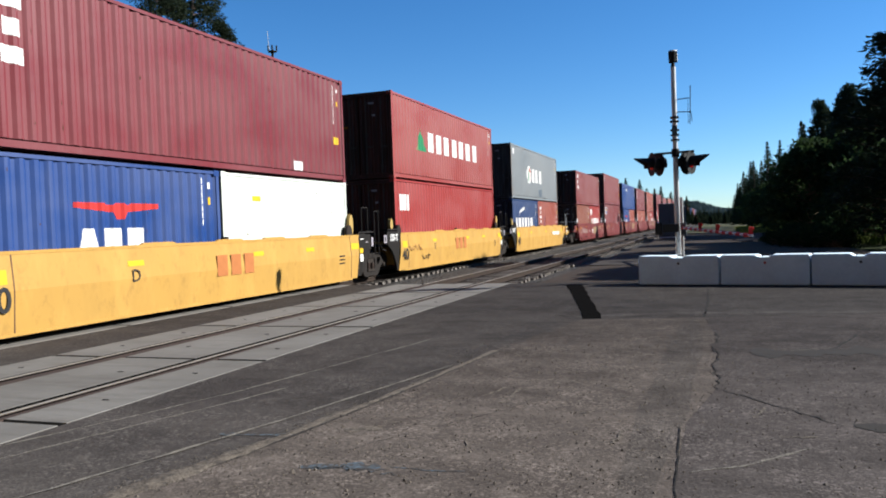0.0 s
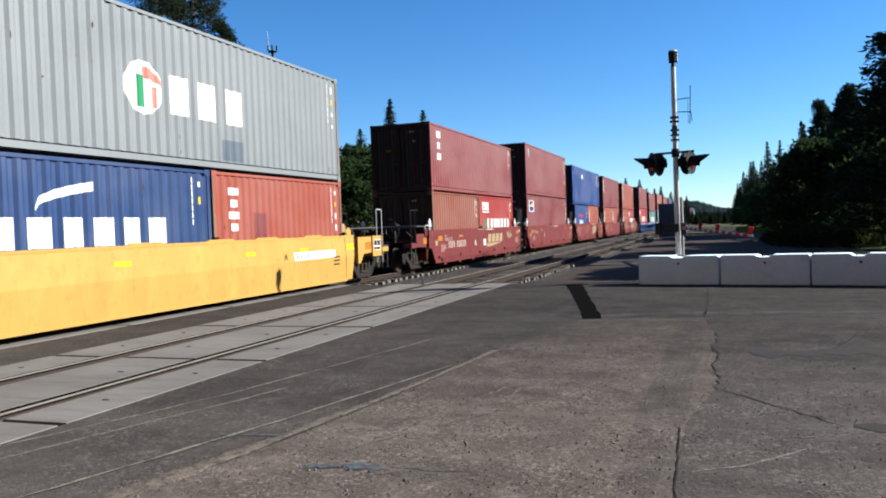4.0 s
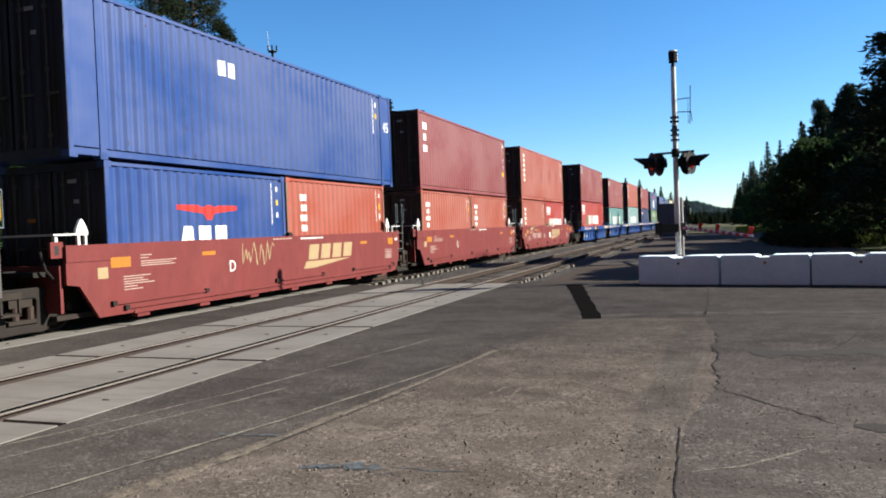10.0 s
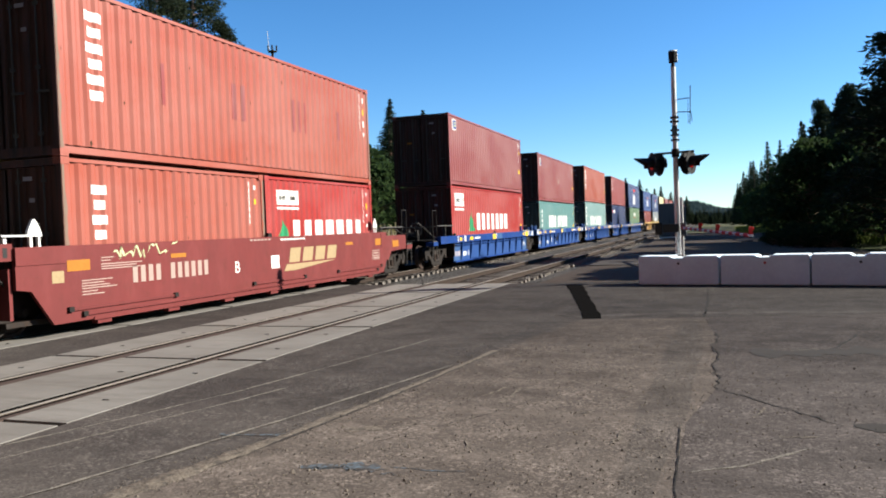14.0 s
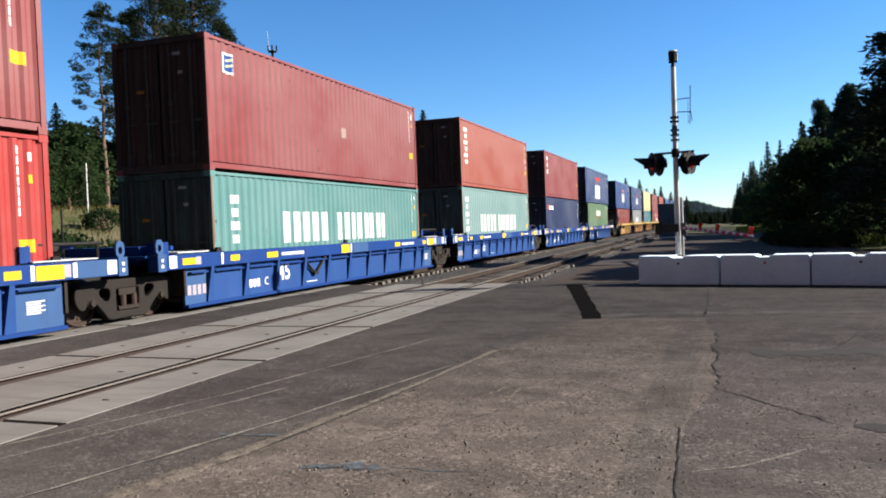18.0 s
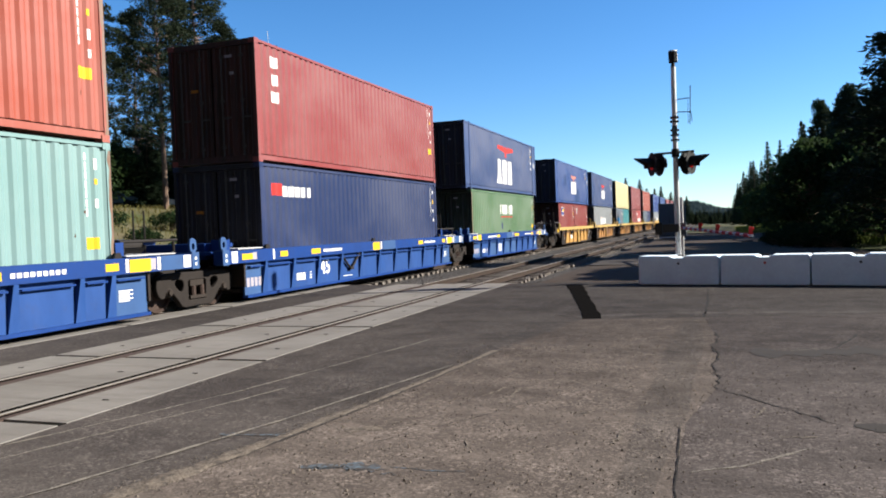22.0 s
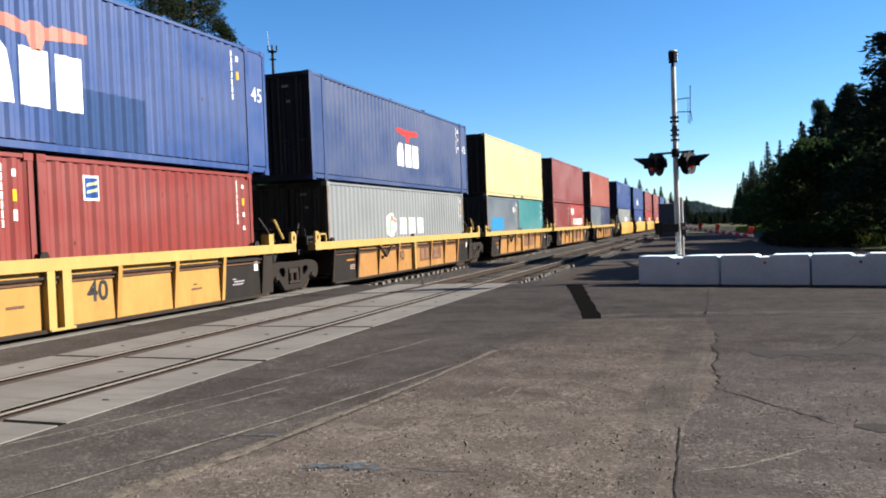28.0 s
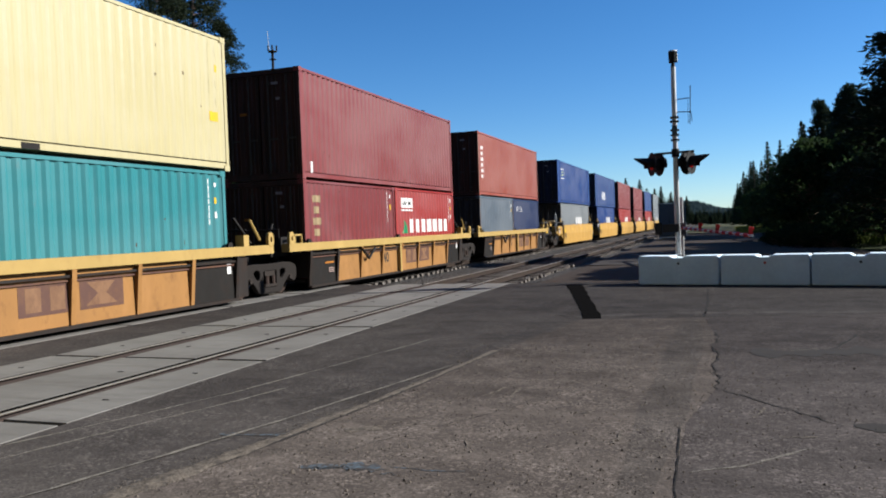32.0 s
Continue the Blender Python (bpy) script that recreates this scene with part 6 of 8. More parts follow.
            if last:
                bd = part("data_board", Geo().box(1.360, 1.364, 3.66, 4.2, 0.29, 0.65), MW, r, "white framed data board")
                part("data_field", Geo().box(1.3645, 1.366, 3.71, 4.15, 0.34, 0.60), MBLUE, bd)
                part("lettering_block", Geo().box(1.3665, 1.368, 3.76, 3.92, 0.45, 0.56).box(1.3665, 1.368, 3.97, 4.1, 0.45, 0.56).box(1.3665, 1.368, 3.76, 4.1, 0.37, 0.42), MW, bd)
            elif not first:
                self.text("45", d + 2.6, 0.57, 0.56, MW, 1.362, 0.01)
                self.bar(d + 3.55, d + 4.24, 0.245, 0.265, MW, -0.118)
            if levered:
                part("lock_lever", Geo().tube((1.42, d + 3.55, 0.79), (1.42, d + 4.0, 0.46), 0.035, n=6).tube((1.42, d + 4.61, 0.84), (1.42, d + 4.1, 0.46), 0.035, n=6).box(1.38, 1.46, d + 3.95, d + 4.15, 0.42, 0.50), DKSTEEL, r, "dark vee-shaped lever")
            self.word(self.y0 + 0.08, self.y0 + (0.84 if first or last else 0.72), 0.34, 0.54, 4, MPALE, 1.364)
            a = 0.75 if first or last else d + 0.92
            self.word(a, a + 0.62, 0.32, 0.50, 4, MW, 1.364)
        if k == "old":
            part("platform_machinery", Geo().box(-1.1, 1.1, L + 0.3, L + 1.2, 1.0, 1.12).box(0.5, 1.2, L + 0.45, L + 0.75, 1.12, 1.38).tube((0.9, L + 0.7, 1.9), (1.15, L + 1.0, 1.3), 0.035).tube((-1, L + 0.9, 1.62), (1.1, L + 0.9, 1.62), 0.02), DKSTEEL, r, "brake rigging on the end platform")
            part("platform_machinery", Geo().box(-1.1, 1.1, -1.5, -0.7, 0.95, 1.08).box(0.4, 1.15, -1.1, -0.75, 1.08, 1.42).tube((0.95, -1.45, 1.1), (0.8, -0.9, 1.75), 0.03).tube((-1, -1.2, 1.6), (1.15, -1.2, 1.6), 0.02).tube((1.15, -1.2, 1.05), (1.15, -1.2, 1.6), 0.02), DKSTEEL, r, "brake rigging on the end platform")
            for y in (-1.12, L + 1.35):
                post = [(y - 0.11, 1.22), (y + 0.11, 1.22), (y + 0.11, 1.44), (y + 0.05, 1.53), (y - 0.06, 1.53), (y - 0.11, 1.44)]
                part("tie_down_loop", cast_plate("tie_down_loop", [rounded(post, 1), rounded([(y - 0.045, 1.3), (y + 0.05, 1.3), (y + 0.05, 1.45), (y - 0.045, 1.45)], 2)], 1.445, 0.08, 0.012, CHORDY), CHORDY, r, "pierced yellow tie-down plate")
            part("rail_guard", Geo().box(1.38, 1.43, -0.91, -0.87, 1.25, 1.47).box(1.38, 1.43, -0.57, -0.53, 1.25, 1.47).box(1.38, 1.43, -0.91, -0.53, 1.44, 1.48), CHORDY, r, "pale yellow guard frame on the rail")
            part("diagonal_bar", Geo().tube((1.3, L + 0.76, 1.84), (1.3, L + 1.14, 1.38), 0.035, n=6), CHORDY, r, "pale yellow diagonal bar")
            part("yellow_box", Geo().box(1.2, 1.42, L + 0.32, L + 0.52, 1.25, 1.5), CHORDY, r)
            self.bar(0.75, 1.25, 0.66, 0.71, MORANGE, -0.115)
            for q in range(3):
                self.bar(0.95, 1.25, 0.42 + 0.05 * q, 0.445 + 0.05 * q, MWEAR, -0.115)
            if first:
                self.text("40", 7.14, 0.63, 0.48, MBLACK, 1.362, 0.012)
                part("side_rib", Geo().box(1.36, 1.478, 6.28, 6.46, 0.12, 1.05).box(1.36, 1.49, 6.0, 6.5, 0.1, 0.14), CHORDY, r, "pale yellow upright post")
                for ya, yb, za, zb in ((9.65, 9.97, 0.44, 0.475), (9.72, 9.82, 0.54, 0.565), (5.3, 5.62, 0.52, 0.56), (4.95, 5.12, 0.50, 0.56)):
                    self.bar(ya, yb, za, zb, RUSTB, -0.115)
                for ya, yb, za, zb in ((11.05, 11.45, 0.42, 0.445), (11.1, 11.5, 0.48, 0.505), (11.06, 11.2, 0.54, 0.56)):
                    self.bar(ya, yb, za, zb, MPALE, -0.115)
            else:
                self.text("40", 4.86, 0.62, 0.46, MBLACK, 1.362, 0.006)
                bd = part("dark_board", Geo().box(1.360, 1.364, 6.55, 7.58, 0.36, 0.87), RUSTB, r, "dark rust-brown faded board")
                for y in (6.68, 7.16):
                    part("lettering_block", Geo().box(1.3642, 1.3655, y, y + 0.3, 0.42, 0.80), RUSTT, bd)
                bd = part("dark_board", Geo().box(1.360, 1.364, 7.77, 8.78, 0.36, 0.87), RUSTB, r, "dark rust-brown faded board")
                part("lettering_block", Geo().prism("x", [(7.93, 0.81), (8.58, 0.81), (8.36, 0.61), (8.62, 0.42), (7.9, 0.42), (8.18, 0.61)], 1.3642, 1.3655), RUSTT, bd)
            part("lock_lever", Geo().tube((1.47, 2.9, 0.98), (1.47, 3.35, 0.68), 0.04, n=6).tube((1.47, 3.8, 0.98), (1.47, 3.35, 0.68), 0.04, n=6), DKSTEEL, r, "dark vee-shaped lever")
            self.bar(L - 0.28, L - 0.14, 0.68, 0.9, MW, -0.115)

    def bar(self, y0, y1, z0, z1, material, off=0.0):
        # the smooth sides lean out towards a crease, so marks follow the plane there
        g = Geo()
        if self.kind == "smooth":
            xx = lambda z: 1.43 + 0.052 * (1.38 - z) / 0.58 if z > 0.8 else 1.44 + 0.042 * (z - 0.15) / 0.65
            g.add([(xx(z0) + 0.004, y0, z0), (xx(z0) + 0.004, y1, z0), (xx(z1) + 0.004, y1, z1), (xx(z1) + 0.004, y0, z1)], [(0, 1, 2, 3)])
        else:
            x = self.X + 0.004 + off
            g.add([(x, y0, z0), (x, y1, z0), (x, y1, z1), (x, y0, z1)], [(0, 1, 2, 3)])
        return part("painted_mark", g, material, self.root)

    def word(self, y0, y1, z0, z1, n, material, x=None):
        x = self.X + 0.004 if x is None else x
        p = (y1 - y0) / n
        for i in range(n):
            a, b = y0 + p * i, y0 + p * (i + 0.72)
            part("lettering_block", Geo().add([(x, a, z0), (x, b, z0), (x, b, z1), (x, a, z1)], [(0, 1, 2, 3)]), material, self.root)

    def text(self, s, y, z, size, material, x=None, bold=0.0):
        if x is None:
            x = 1.49 if self.kind == "smooth" else self.X + 0.005
        return part("lettering", letters(s, size, material, bold), material, self.root, "painted " + s, (x, y, z))

    def slash(self, y0, y1, z0, z1):
        """Cream slanted emblem: a row of leaning blocks over a wedge."""
        x = self.X + 0.004
        p = (y1 - y0 - 0.3) / 4
        zm = z0 + 0.36 * (z1 - z0)
        for i in range(4):
            a = y0 + 0.25 + p * i
            part("lettering_block", Geo().add([(x, a, zm), (x, a + 0.78 * p, zm), (x, a + 0.78 * p + 0.1, z1), (x, a + 0.1, z1)], [(0, 1, 2, 3)]), MCREAM, self.root)
        part("emblem", Geo().add([(x, y0, z0), (x, y0 + 0.2 * (y1 - y0), z0), (x, y1 - 0.2, zm - 0.04), (x, y0 + 0.15, zm - 0.04)], [(0, 1, 2, 3)]), MCREAM, self.root, "cream wedge emblem")

    def scrawl(self, y0, y1, z0, z1, material, seed, n=16):
        """Loose spray-paint strokes."""
        rnd = random.Random(seed)
        pts = [(y0 + (y1 - y0) * i / n + rnd.uniform(-0.05, 0.05), rnd.uniform(z0, z1)) for i in range(n + 1)]
        zm = (z0 + z1) / 2
        x = self.X + 0.004 if self.kind != "smooth" else 1.452 + 0.05 * min(1, (zm if zm < 0.8 else 1.6 - zm) / 0.8)
        g = Geo()
        for (a, b), (c2, d) in zip(pts, pts[1:]):
            w = rnd.uniform(0.010, 0.020)
            g.add([(x, a - w, b - w), (x, a + w, b + w), (x, c2 + w, d + w), (x, c2 - w, d - w)], [(0, 1, 2, 3)])
        part("spray_tag", g, material, self.root, "illegible spray-painted scrawl")

    def number(self, y0, y1, z0, z1, material=MWEAR):
        p = (y1 - y0) / 11
        for i in range(11):
            if i == 4:
                continue
            self.bar(y0 + p * i, y0 + p * (i + 0.6), z0, z1, material)


# --- first set: smooth yellow cars
u = 8.39
c = Car("smooth", u, gap=3.6)
c.word(5.5, 7.0, 0.66, 1.1, 3, MFADE, 1.487)
c.text("D", 3.08, 0.84, 0.32, MBLACK)
b = lower20(u, 0, BLUE, "blue twenty-foot container with red winged emblem")
b.wing(2.0, 4.09, 1.87, 2.16)
b.word(2.08, 3.79, 1.3, 1.71, 3, MW, 0.8, True)
b.codes(MW, False, 1)
b = lower20(u, 1, WHITE, "white twenty-foot container in a yellow well car", 0.005)
b.bar(1.2, 1.55, 2.28, 2.4, MYEL)
t = upper(u, STD, FT40, HC, WINE, "maroon forty-foot container stacked on top")
t.down(0.7, 1.15, 4.1, 5.4, 3)
t.codes(MW, True, 2)
t.bar(9.3, 9.8, 3.12, 3.35, MW)

u = 24.18
c = Car("smooth", u, gap=3.68)
c.word(5.5, 7.0, 0.66, 1.1, 3, MFADE, 1.487)
c.text("E", 3.08, 0.84, 0.32, MBLACK)
c.scrawl(1.75, 2.6, 0.4, 0.6, GCAR, 8, 14)
c.scrawl(0.5, 1.7, 0.75, 0.98, OCAR, 9, 22)
b = lower40(u, HC, RED, "bright red forty-foot container with white name blocks")
b.word(0.53, 1.48, 2.15, 2.7, 3)
b.tag_end()
t = upper(u, HC, FT40, HC, WARMRED, "warm red forty-foot container with green triangle emblem")
t.triangle(2.25, 3.28, 4.33, 5.15)
t.word(3.46, 10.0, 4.36, 5.08, 7, MW, 0.62)
t.codes(MW, False, 3)
t.tag_end()

u = 40.05
c = Car("smooth", u, last=True, gap=3.68)
c.text("A", 8.6, 0.92, 0.22, MBLACK)
c.bar(9.0, 11.2, 0.82, 1.02, MW)
c.number(9.1, 11.1, 0.86, 0.98, MBLACK)
b = lower20(u, 0, MIDBLUE, "blue twenty-foot container with white swoosh")
b.word(0.69, 4.86, 1.4, 1.9, 6)
b.paint_shape(1.52, 2.8, lambda y: 2.0 + 0.36 * ((y - 1.52) / 1.28) ** 0.5, lambda y: 2.06 + 0.46 * ((y - 1.52) / 1.28) ** 0.4, MW, "emblem", "white swoosh emblem")
b.codes(MW, False, 4)
b.tag_end()
b = lower20(u, 1, ORANGE, "orange twenty-foot container with vertical white lettering blocks")
b.down(0.62, 0.98, 1.5, 2.56, 4)
b.bar(1.6, 2.1, 1.4, 2.0, MAROON)
b.codes(MW, False, 5)
t = upper(u, STD, FT40, HC, GREY, "pale grey forty-foot container with round emblem")
t.emblem(3.64, 4.7, 3.85, 4.86)
t.word(4.9, 7.72, 3.95, 4.72, 3)
t.bar(0.5, 0.75, 5.3, 5.6, MW)
t.bar(6.6, 7.4, 3.15, 3.6, STEEL, "paint_patch", "darker grey touch-up patch")
t.codes(MW, False, 6)
t.tag_end()

# --- second set: oxide red cars
u = 59.82
c = Car("oxide", u, first=True, gap=3.3)
c.number(0.95, 3.22, 0.72, 0.98)
c.text("A", 4.53, 0.81, 0.34, MW)
c.slash(6.2, 9.1, 0.58, 1.15)
c.bar(5.75, 6.1, 0.66, 0.95, MW)
c.scrawl(9.9, 10.9, 0.85, 1.3, MLIME, 1)
b = lower20(u, 0, RUSTY, "rusty orange twenty-foot container")
b.codes(MW, False, 7)
b.tag_end()
b = lower20(u, 1, RED, "bright red twenty-foot container with green triangle emblem")
b.plate(0.62, 1.66, 2.25, 2.61)
b.triangle(0.6, 1.2, 1.4, 1.9)
b.word(1.32, 5.5, 1.42, 1.86, 7)
b.codes(MW, False, 8)
t = upper(u, STD, FT40, STD, BROWN, "brown red forty-foot container with vertical white lettering blocks")
t.down(0.85, 1.22, 3.98, 5.25, 3)
t.bar(8.0, 8.9, 3.0, 3.4, MAROON, "paint_patch", "darker repainted patch")
t.codes(MW, False, 9)
t.tag_end()

u = 75.34
c = Car("oxide", u, gap=3.5)
c.text("E", 3.3, 0.84, 0.34, MW)
b = lower40(u, HC, MAROON, "maroon forty-foot container with blue and yellow board")
b.flag(0.62, 1.8, 2.25, 2.9)
b.codes(MW, False, 10)
b.tag_end()
t = upper(u, HC, FT40, HC, BROWN, "brown red forty-foot container with small square emblem")
t.mark(0.7, 1.14, 5.38, 5.82)
t.codes(MW, True, 11)
t.tag_end()

u = 91.04
c = Car("oxide", u, gap=3.4)
c.text("D", 3.34, 0.84, 0.34, MW)
c.slash(6.4, 9.3, 0.6, 1.2)
c.scrawl(3.7, 5.0, 0.8, 1.35, MCREAM, 2, 20)
b = lower20(u, 0, BLUE, "blue twenty-foot container with red winged emblem")
b.wing(1.97, 4.0, 1.85, 2.16)
b.word(2.04, 3.74, 1.35, 1.73, 3, MW, 0.8, True)
b.codes(MW, False, 12)
b.tag_end()
b = lower20(u, 1, ORANGE, "orange twenty-foot container with vertical white lettering blocks")
b.down(0.7, 1.06, 1.45, 2.5, 4)
b.codes(MW, False, 13)
t = upper(u - 0.765, STD, FT45, HC, BLUE, "bright blue forty-five-foot container", 0.765)
t.word(4.3, 5.1, 5.0, 5.33, 2)
t.codes(MW, False, 14)
part("lettering", letters("45", 0.46, MW), MW, t.root, "painted 45", (1.211, 13.33, 4.8 - t.z0))
t.tag_end()

u = 106.6
c = Car("oxide", u, gap=3.3)
c.text("C", 3.26, 0.82, 0.34, MW)
for k in (0, 1):
    b = lower20(u, k, ORANGE, "orange twenty-foot container with vertical white lettering blocks")
    b.down(0.58, 0.94, 1.45, 2.47, 4)
    b.codes(MW, False, 15 + k)
    if not k:
        b.tag_end()
t = upper(u, STD, FT40, HC, MAROON, "maroon forty-foot container with vertical white lettering blocks")
t.down(0.55, 0.92, 4.18, 5.42, 3)
t.codes(MW, True, 17)
t.tag_end()

u = 122.1
c = Car("oxide", u, last=True, gap=3.3)
c.number(1.25, 3.52, 0.73, 1.03)
c.text("B", 4.47, 0.8, 0.36, MW)
c.slash(6.4, 9.3, 0.6, 1.15)
c.scrawl(0.83, 2.47, 1.16, 1.42, MLIME, 3, 26)
c.bar(5.85, 6.2, 0.7, 1.0, MW)
b = lower20(u, 0, ORANGE, "orange twenty-foot container with vertical white lettering blocks")
b.down(0.65, 1.0, 1.42, 2.46, 4)
b.codes(MW, True, 18)
b.tag_end()
b = lower20(u, 1, RED, "bright red twenty-foot container with green triangle emblem")
b.plate(0.58, 1.6, 2.22, 2.58)
b.triangle(0.55, 1.15, 1.36, 1.86)
b.word(1.27, 5.5, 1.4, 1.84, 7)
b.codes(MW, False, 19)
t = upper(u, STD, FT40, HC, ORANGE, "orange forty-foot container with vertical white lettering blocks")
t.down(0.67, 1.1, 3.83, 5.46, 6)
for y in (2.6, 5.0, 5.35, 7.6, 7.9, 8.2, 10.1):
    t.bar(y, y + 0.12, 4.1, 4.9, BRICK, "paint_patch", "darker repaired rib")
t.codes(MW, False, 20)
t.tag_end()

# --- third set: blue rib-sided cars
PLAN = [
    (142.02, True, False, RED, BROWN, "bright red forty-foot container with green triangle emblem", "brown red forty-foot container with small square emblem", HC, 4.4),
    (158.47, False, False, MINT, BROWN, "mint green forty-foot container with white name blocks", "brown red forty-foot container with small square emblem", STD, 5.1),
    (175.83, False, False, PALEMINT, ORANGE, "faded mint green forty-foot container with white name blocks", "orange forty-foot container with vertical white lettering blocks", HC, 4.9),
    (192.82, False, False, NAVY, BRICK, "navy blue forty-foot container with small white name blocks", "brick red forty-foot container with vertical white lettering blocks", HC, 4.6),
    (209.6, False, True, GREEN, DUSKBLUE, "meadow green forty-foot container with white name blocks", "dull blue forty-five-foot container with red winged emblem", HC - 0.05, 4.4),
]
BAYS = [  # panel edges, first rib, number, pitch, last rib, top rail, bogie behind the container
    (-0.30, 12.20, 0.63, 9, 1.315, [], -2.15, 13.56, 1.78),
    (-1.19, 12.94, -0.40, 10, 1.30, [12.01], -2.10, 14.35, 2.56),
    (-1.33, 12.79, -0.55, 10, 1.30, [11.86], -2.23, 14.22, 2.45),
    (-1.02, 13.11, -0.25, 10, 1.30, [12.17], -1.98, 14.55, 2.79),
    (-0.48, 12.00, 0.67, 9, 1.30, [], -1.43, 14.10, 1.78),
]
for i, (u, first, last, lp, up, ll, ul, H, gap) in enumerate(PLAN):
    p0, p1, rib0, n_rib, pitch, extra, c0, c1, by_ = BAYS[i]
    c = Car("ribbed", u, first, last, gap, FT40, (p0, p1, [rib0 + pitch * q for q in range(n_rib)] + extra, c0, c1), FT40 + by_, i in (1, 3))
    c.text("BCDEA"[i], 1.65 if i in (0, 4) else c1 - 14.35 + 1.79, 0.41, 0.26, MW, 1.364)
    b = lower40(u, H, lp, ll)
    b.codes(MW, i != 3, 21 + i)
    b.tag_end()
    if i < 4:
        t = upper(u, H, FT40, HC, up, ul)
    else:
        t = upper(u - 0.765, H, FT45, HC, up, ul, 0.765)
        part("lettering", letters("45", 0.46, MW), MW, t.root, "painted 45", (1.211, 13.3, 4.9 - t.z0))
    t.codes(MW, i < 4, 31 + i)
    t.tag_end()
    if i == 0:
        b.plate(0.59, 1.75, 2.38, 2.92)
        b.triangle(2.29, 3.24, 1.32, 2.17)
        b.word(3.51, 9.17, 1.36, 2.1, 7, MW, 0.62)
        t.mark(0.6, 1.0, 5.5, 5.95)
    if i == 1:
        b.word(2.91, 5.5, 1.28, 2.05, 5, MW, 0.6)
        b.word(5.9, 9.4, 1.28, 2.05, 8, MW, 0.6)
        b.down(0.7, 1.02, 1.22, 2.4, 4)
        t.mark(0.64, 1.05, 5.08, 5.53)
        t.bar(6.3, 6.6, 4.2, 4.48, MWEAR, "paint_patch", "pale scuff mark")
    if i == 2:
        b.word(2.81, 5.4, 1.28, 2.05, 5, MW, 0.6)
        b.word(5.8, 9.26, 1.28, 2.05, 8, MW, 0.6)
        b.down(0.58, 0.94, 1.2, 2.8, 5)
        t.down(0.61, 1.03, 4.13, 5.76, 6)
    if i == 3:
        b.bar(0.56, 1.0, 2.44, 2.74, MRED, "painted_mark", "red name block")
        b.word(1.05, 2.6, 2.42, 2.68, 5)
        t.down(0.68, 1.05, 4.54, 5.81, 3)
    if i == 4:
        b.word(4.82, 7.3, 2.08, 2.55, 7)
        b.bar(4.9, 7.3, 1.92, 1.97, MRED)
        b.bar(5.0, 5.25, 1.35, 1.65, NAVY, "paint_patch", "dark scuffed patch")
        t.wing(5.4, 8.6, 4.95, 5.5)
        t.word(5.3, 8.3, 3.6, 4.8, 3, MW, 0.8, True)

# --- fourth set: weathered orange cars
u = 229.38
c = Car("old", u, first=True, gap=3.7, bogie=14.15)
c.word(3.0, 4.2, 0.44, 0.7, 6, MW, 1.364)
b = lower20(u, 0, DEEPRED, "deep red twenty-foot container with blue and yellow board")
b.flag(1.1, 2.0, 2.05, 2.63)
b.codes(MW, False, 41)
b.tag_end()
b = lower20(u, 1, DEEPRED, "deep red twenty-foot container with small square emblem")
b.mark(0.95, 1.32, 2.19, 2.62)
b.codes(MW, False, 42)
t = upper(u - 0.765, STD, FT45, HC, APLBLUE, "faded blue forty-five-foot container with darker patches", 0.765)
t.wing(5.95, 8.1, 4.55, 5.02, MPINK)
t.word(5.97, 8.1, 3.66, 4.58, 3, MW, 0.8, True)
t.bar(3.35, 4.15, 4.17, 4.92, MPATCH, "paint_patch", "darker blue repainted patch", 0.002)
t.bar(7.3, 9.5, 3.1, 4.1, MPATCH, "paint_patch", "darker blue repainted patch", 0.002)
t.codes(MW, False, 43)
part("lettering", letters("45", 0.46, MW), MW, t.root, "painted 45", (1.211, 13.33, 4.75 - t.z0))
t.tag_end()

u = 245.26
c = Car("old", u, gap=3.6, bogie=14.1)
b = lower40(u, STD, GREY, "pale grey forty-foot container with round emblem")
b.emblem(4.05, 4.9, 1.27, 2.05)
b.word(5.3, 7.7, 1.35, 1.9, 3, MW, 0.6)
b.codes(MW, False, 44)
b.tag_end()
t = upper(u - 0.765, STD, FT45, HC, DUSKBLUE, "dull blue forty-five-foot container with red winged emblem", 0.765)
t.wing(6.0, 7.9, 4.5, 4.95)
t.word(6.0, 8.1, 3.66, 4.45, 3, MW, 0.8, True)
t.codes(MW, False, 45)
part("lettering", letters("45", 0.46, MW), MW, t.root, "painted 45", (1.211, 13.33, 4.75 - t.z0))
t.tag_end()

u = 261.1
c = Car("old", u, gap=3.5, bogie=14.05)
b = lower20(u, 0, STEEL, "blue grey twenty-foot container with bright blue patch")
b.bar(0.75, 3.03, 1.28, 1.92, MSKY, "paint_patch", "bright blue painted patch")
b.bar(4.9, 5.3, 2.2, 2.45, MW)
b.codes(MW, False, 46)
b = lower20(u, 1, TEAL, "teal twenty-foot container in an orange well car")
b.codes(MW, False, 47)
t = upper(u, STD, FT40 + 0.2, HC, CREAM, "cream forty-foot container with shade painted into its doors", end=CREAM_SHADED, deep=0.014)
t.codes(CREAM, True, 48)
for y in (5.05, 6.9):
    part("fork_pocket", Geo().box(1.19, 1.2065, y, y + 0.36, 0.05, 0.15), DKSTEEL, t.root, "dark forklift pocket")

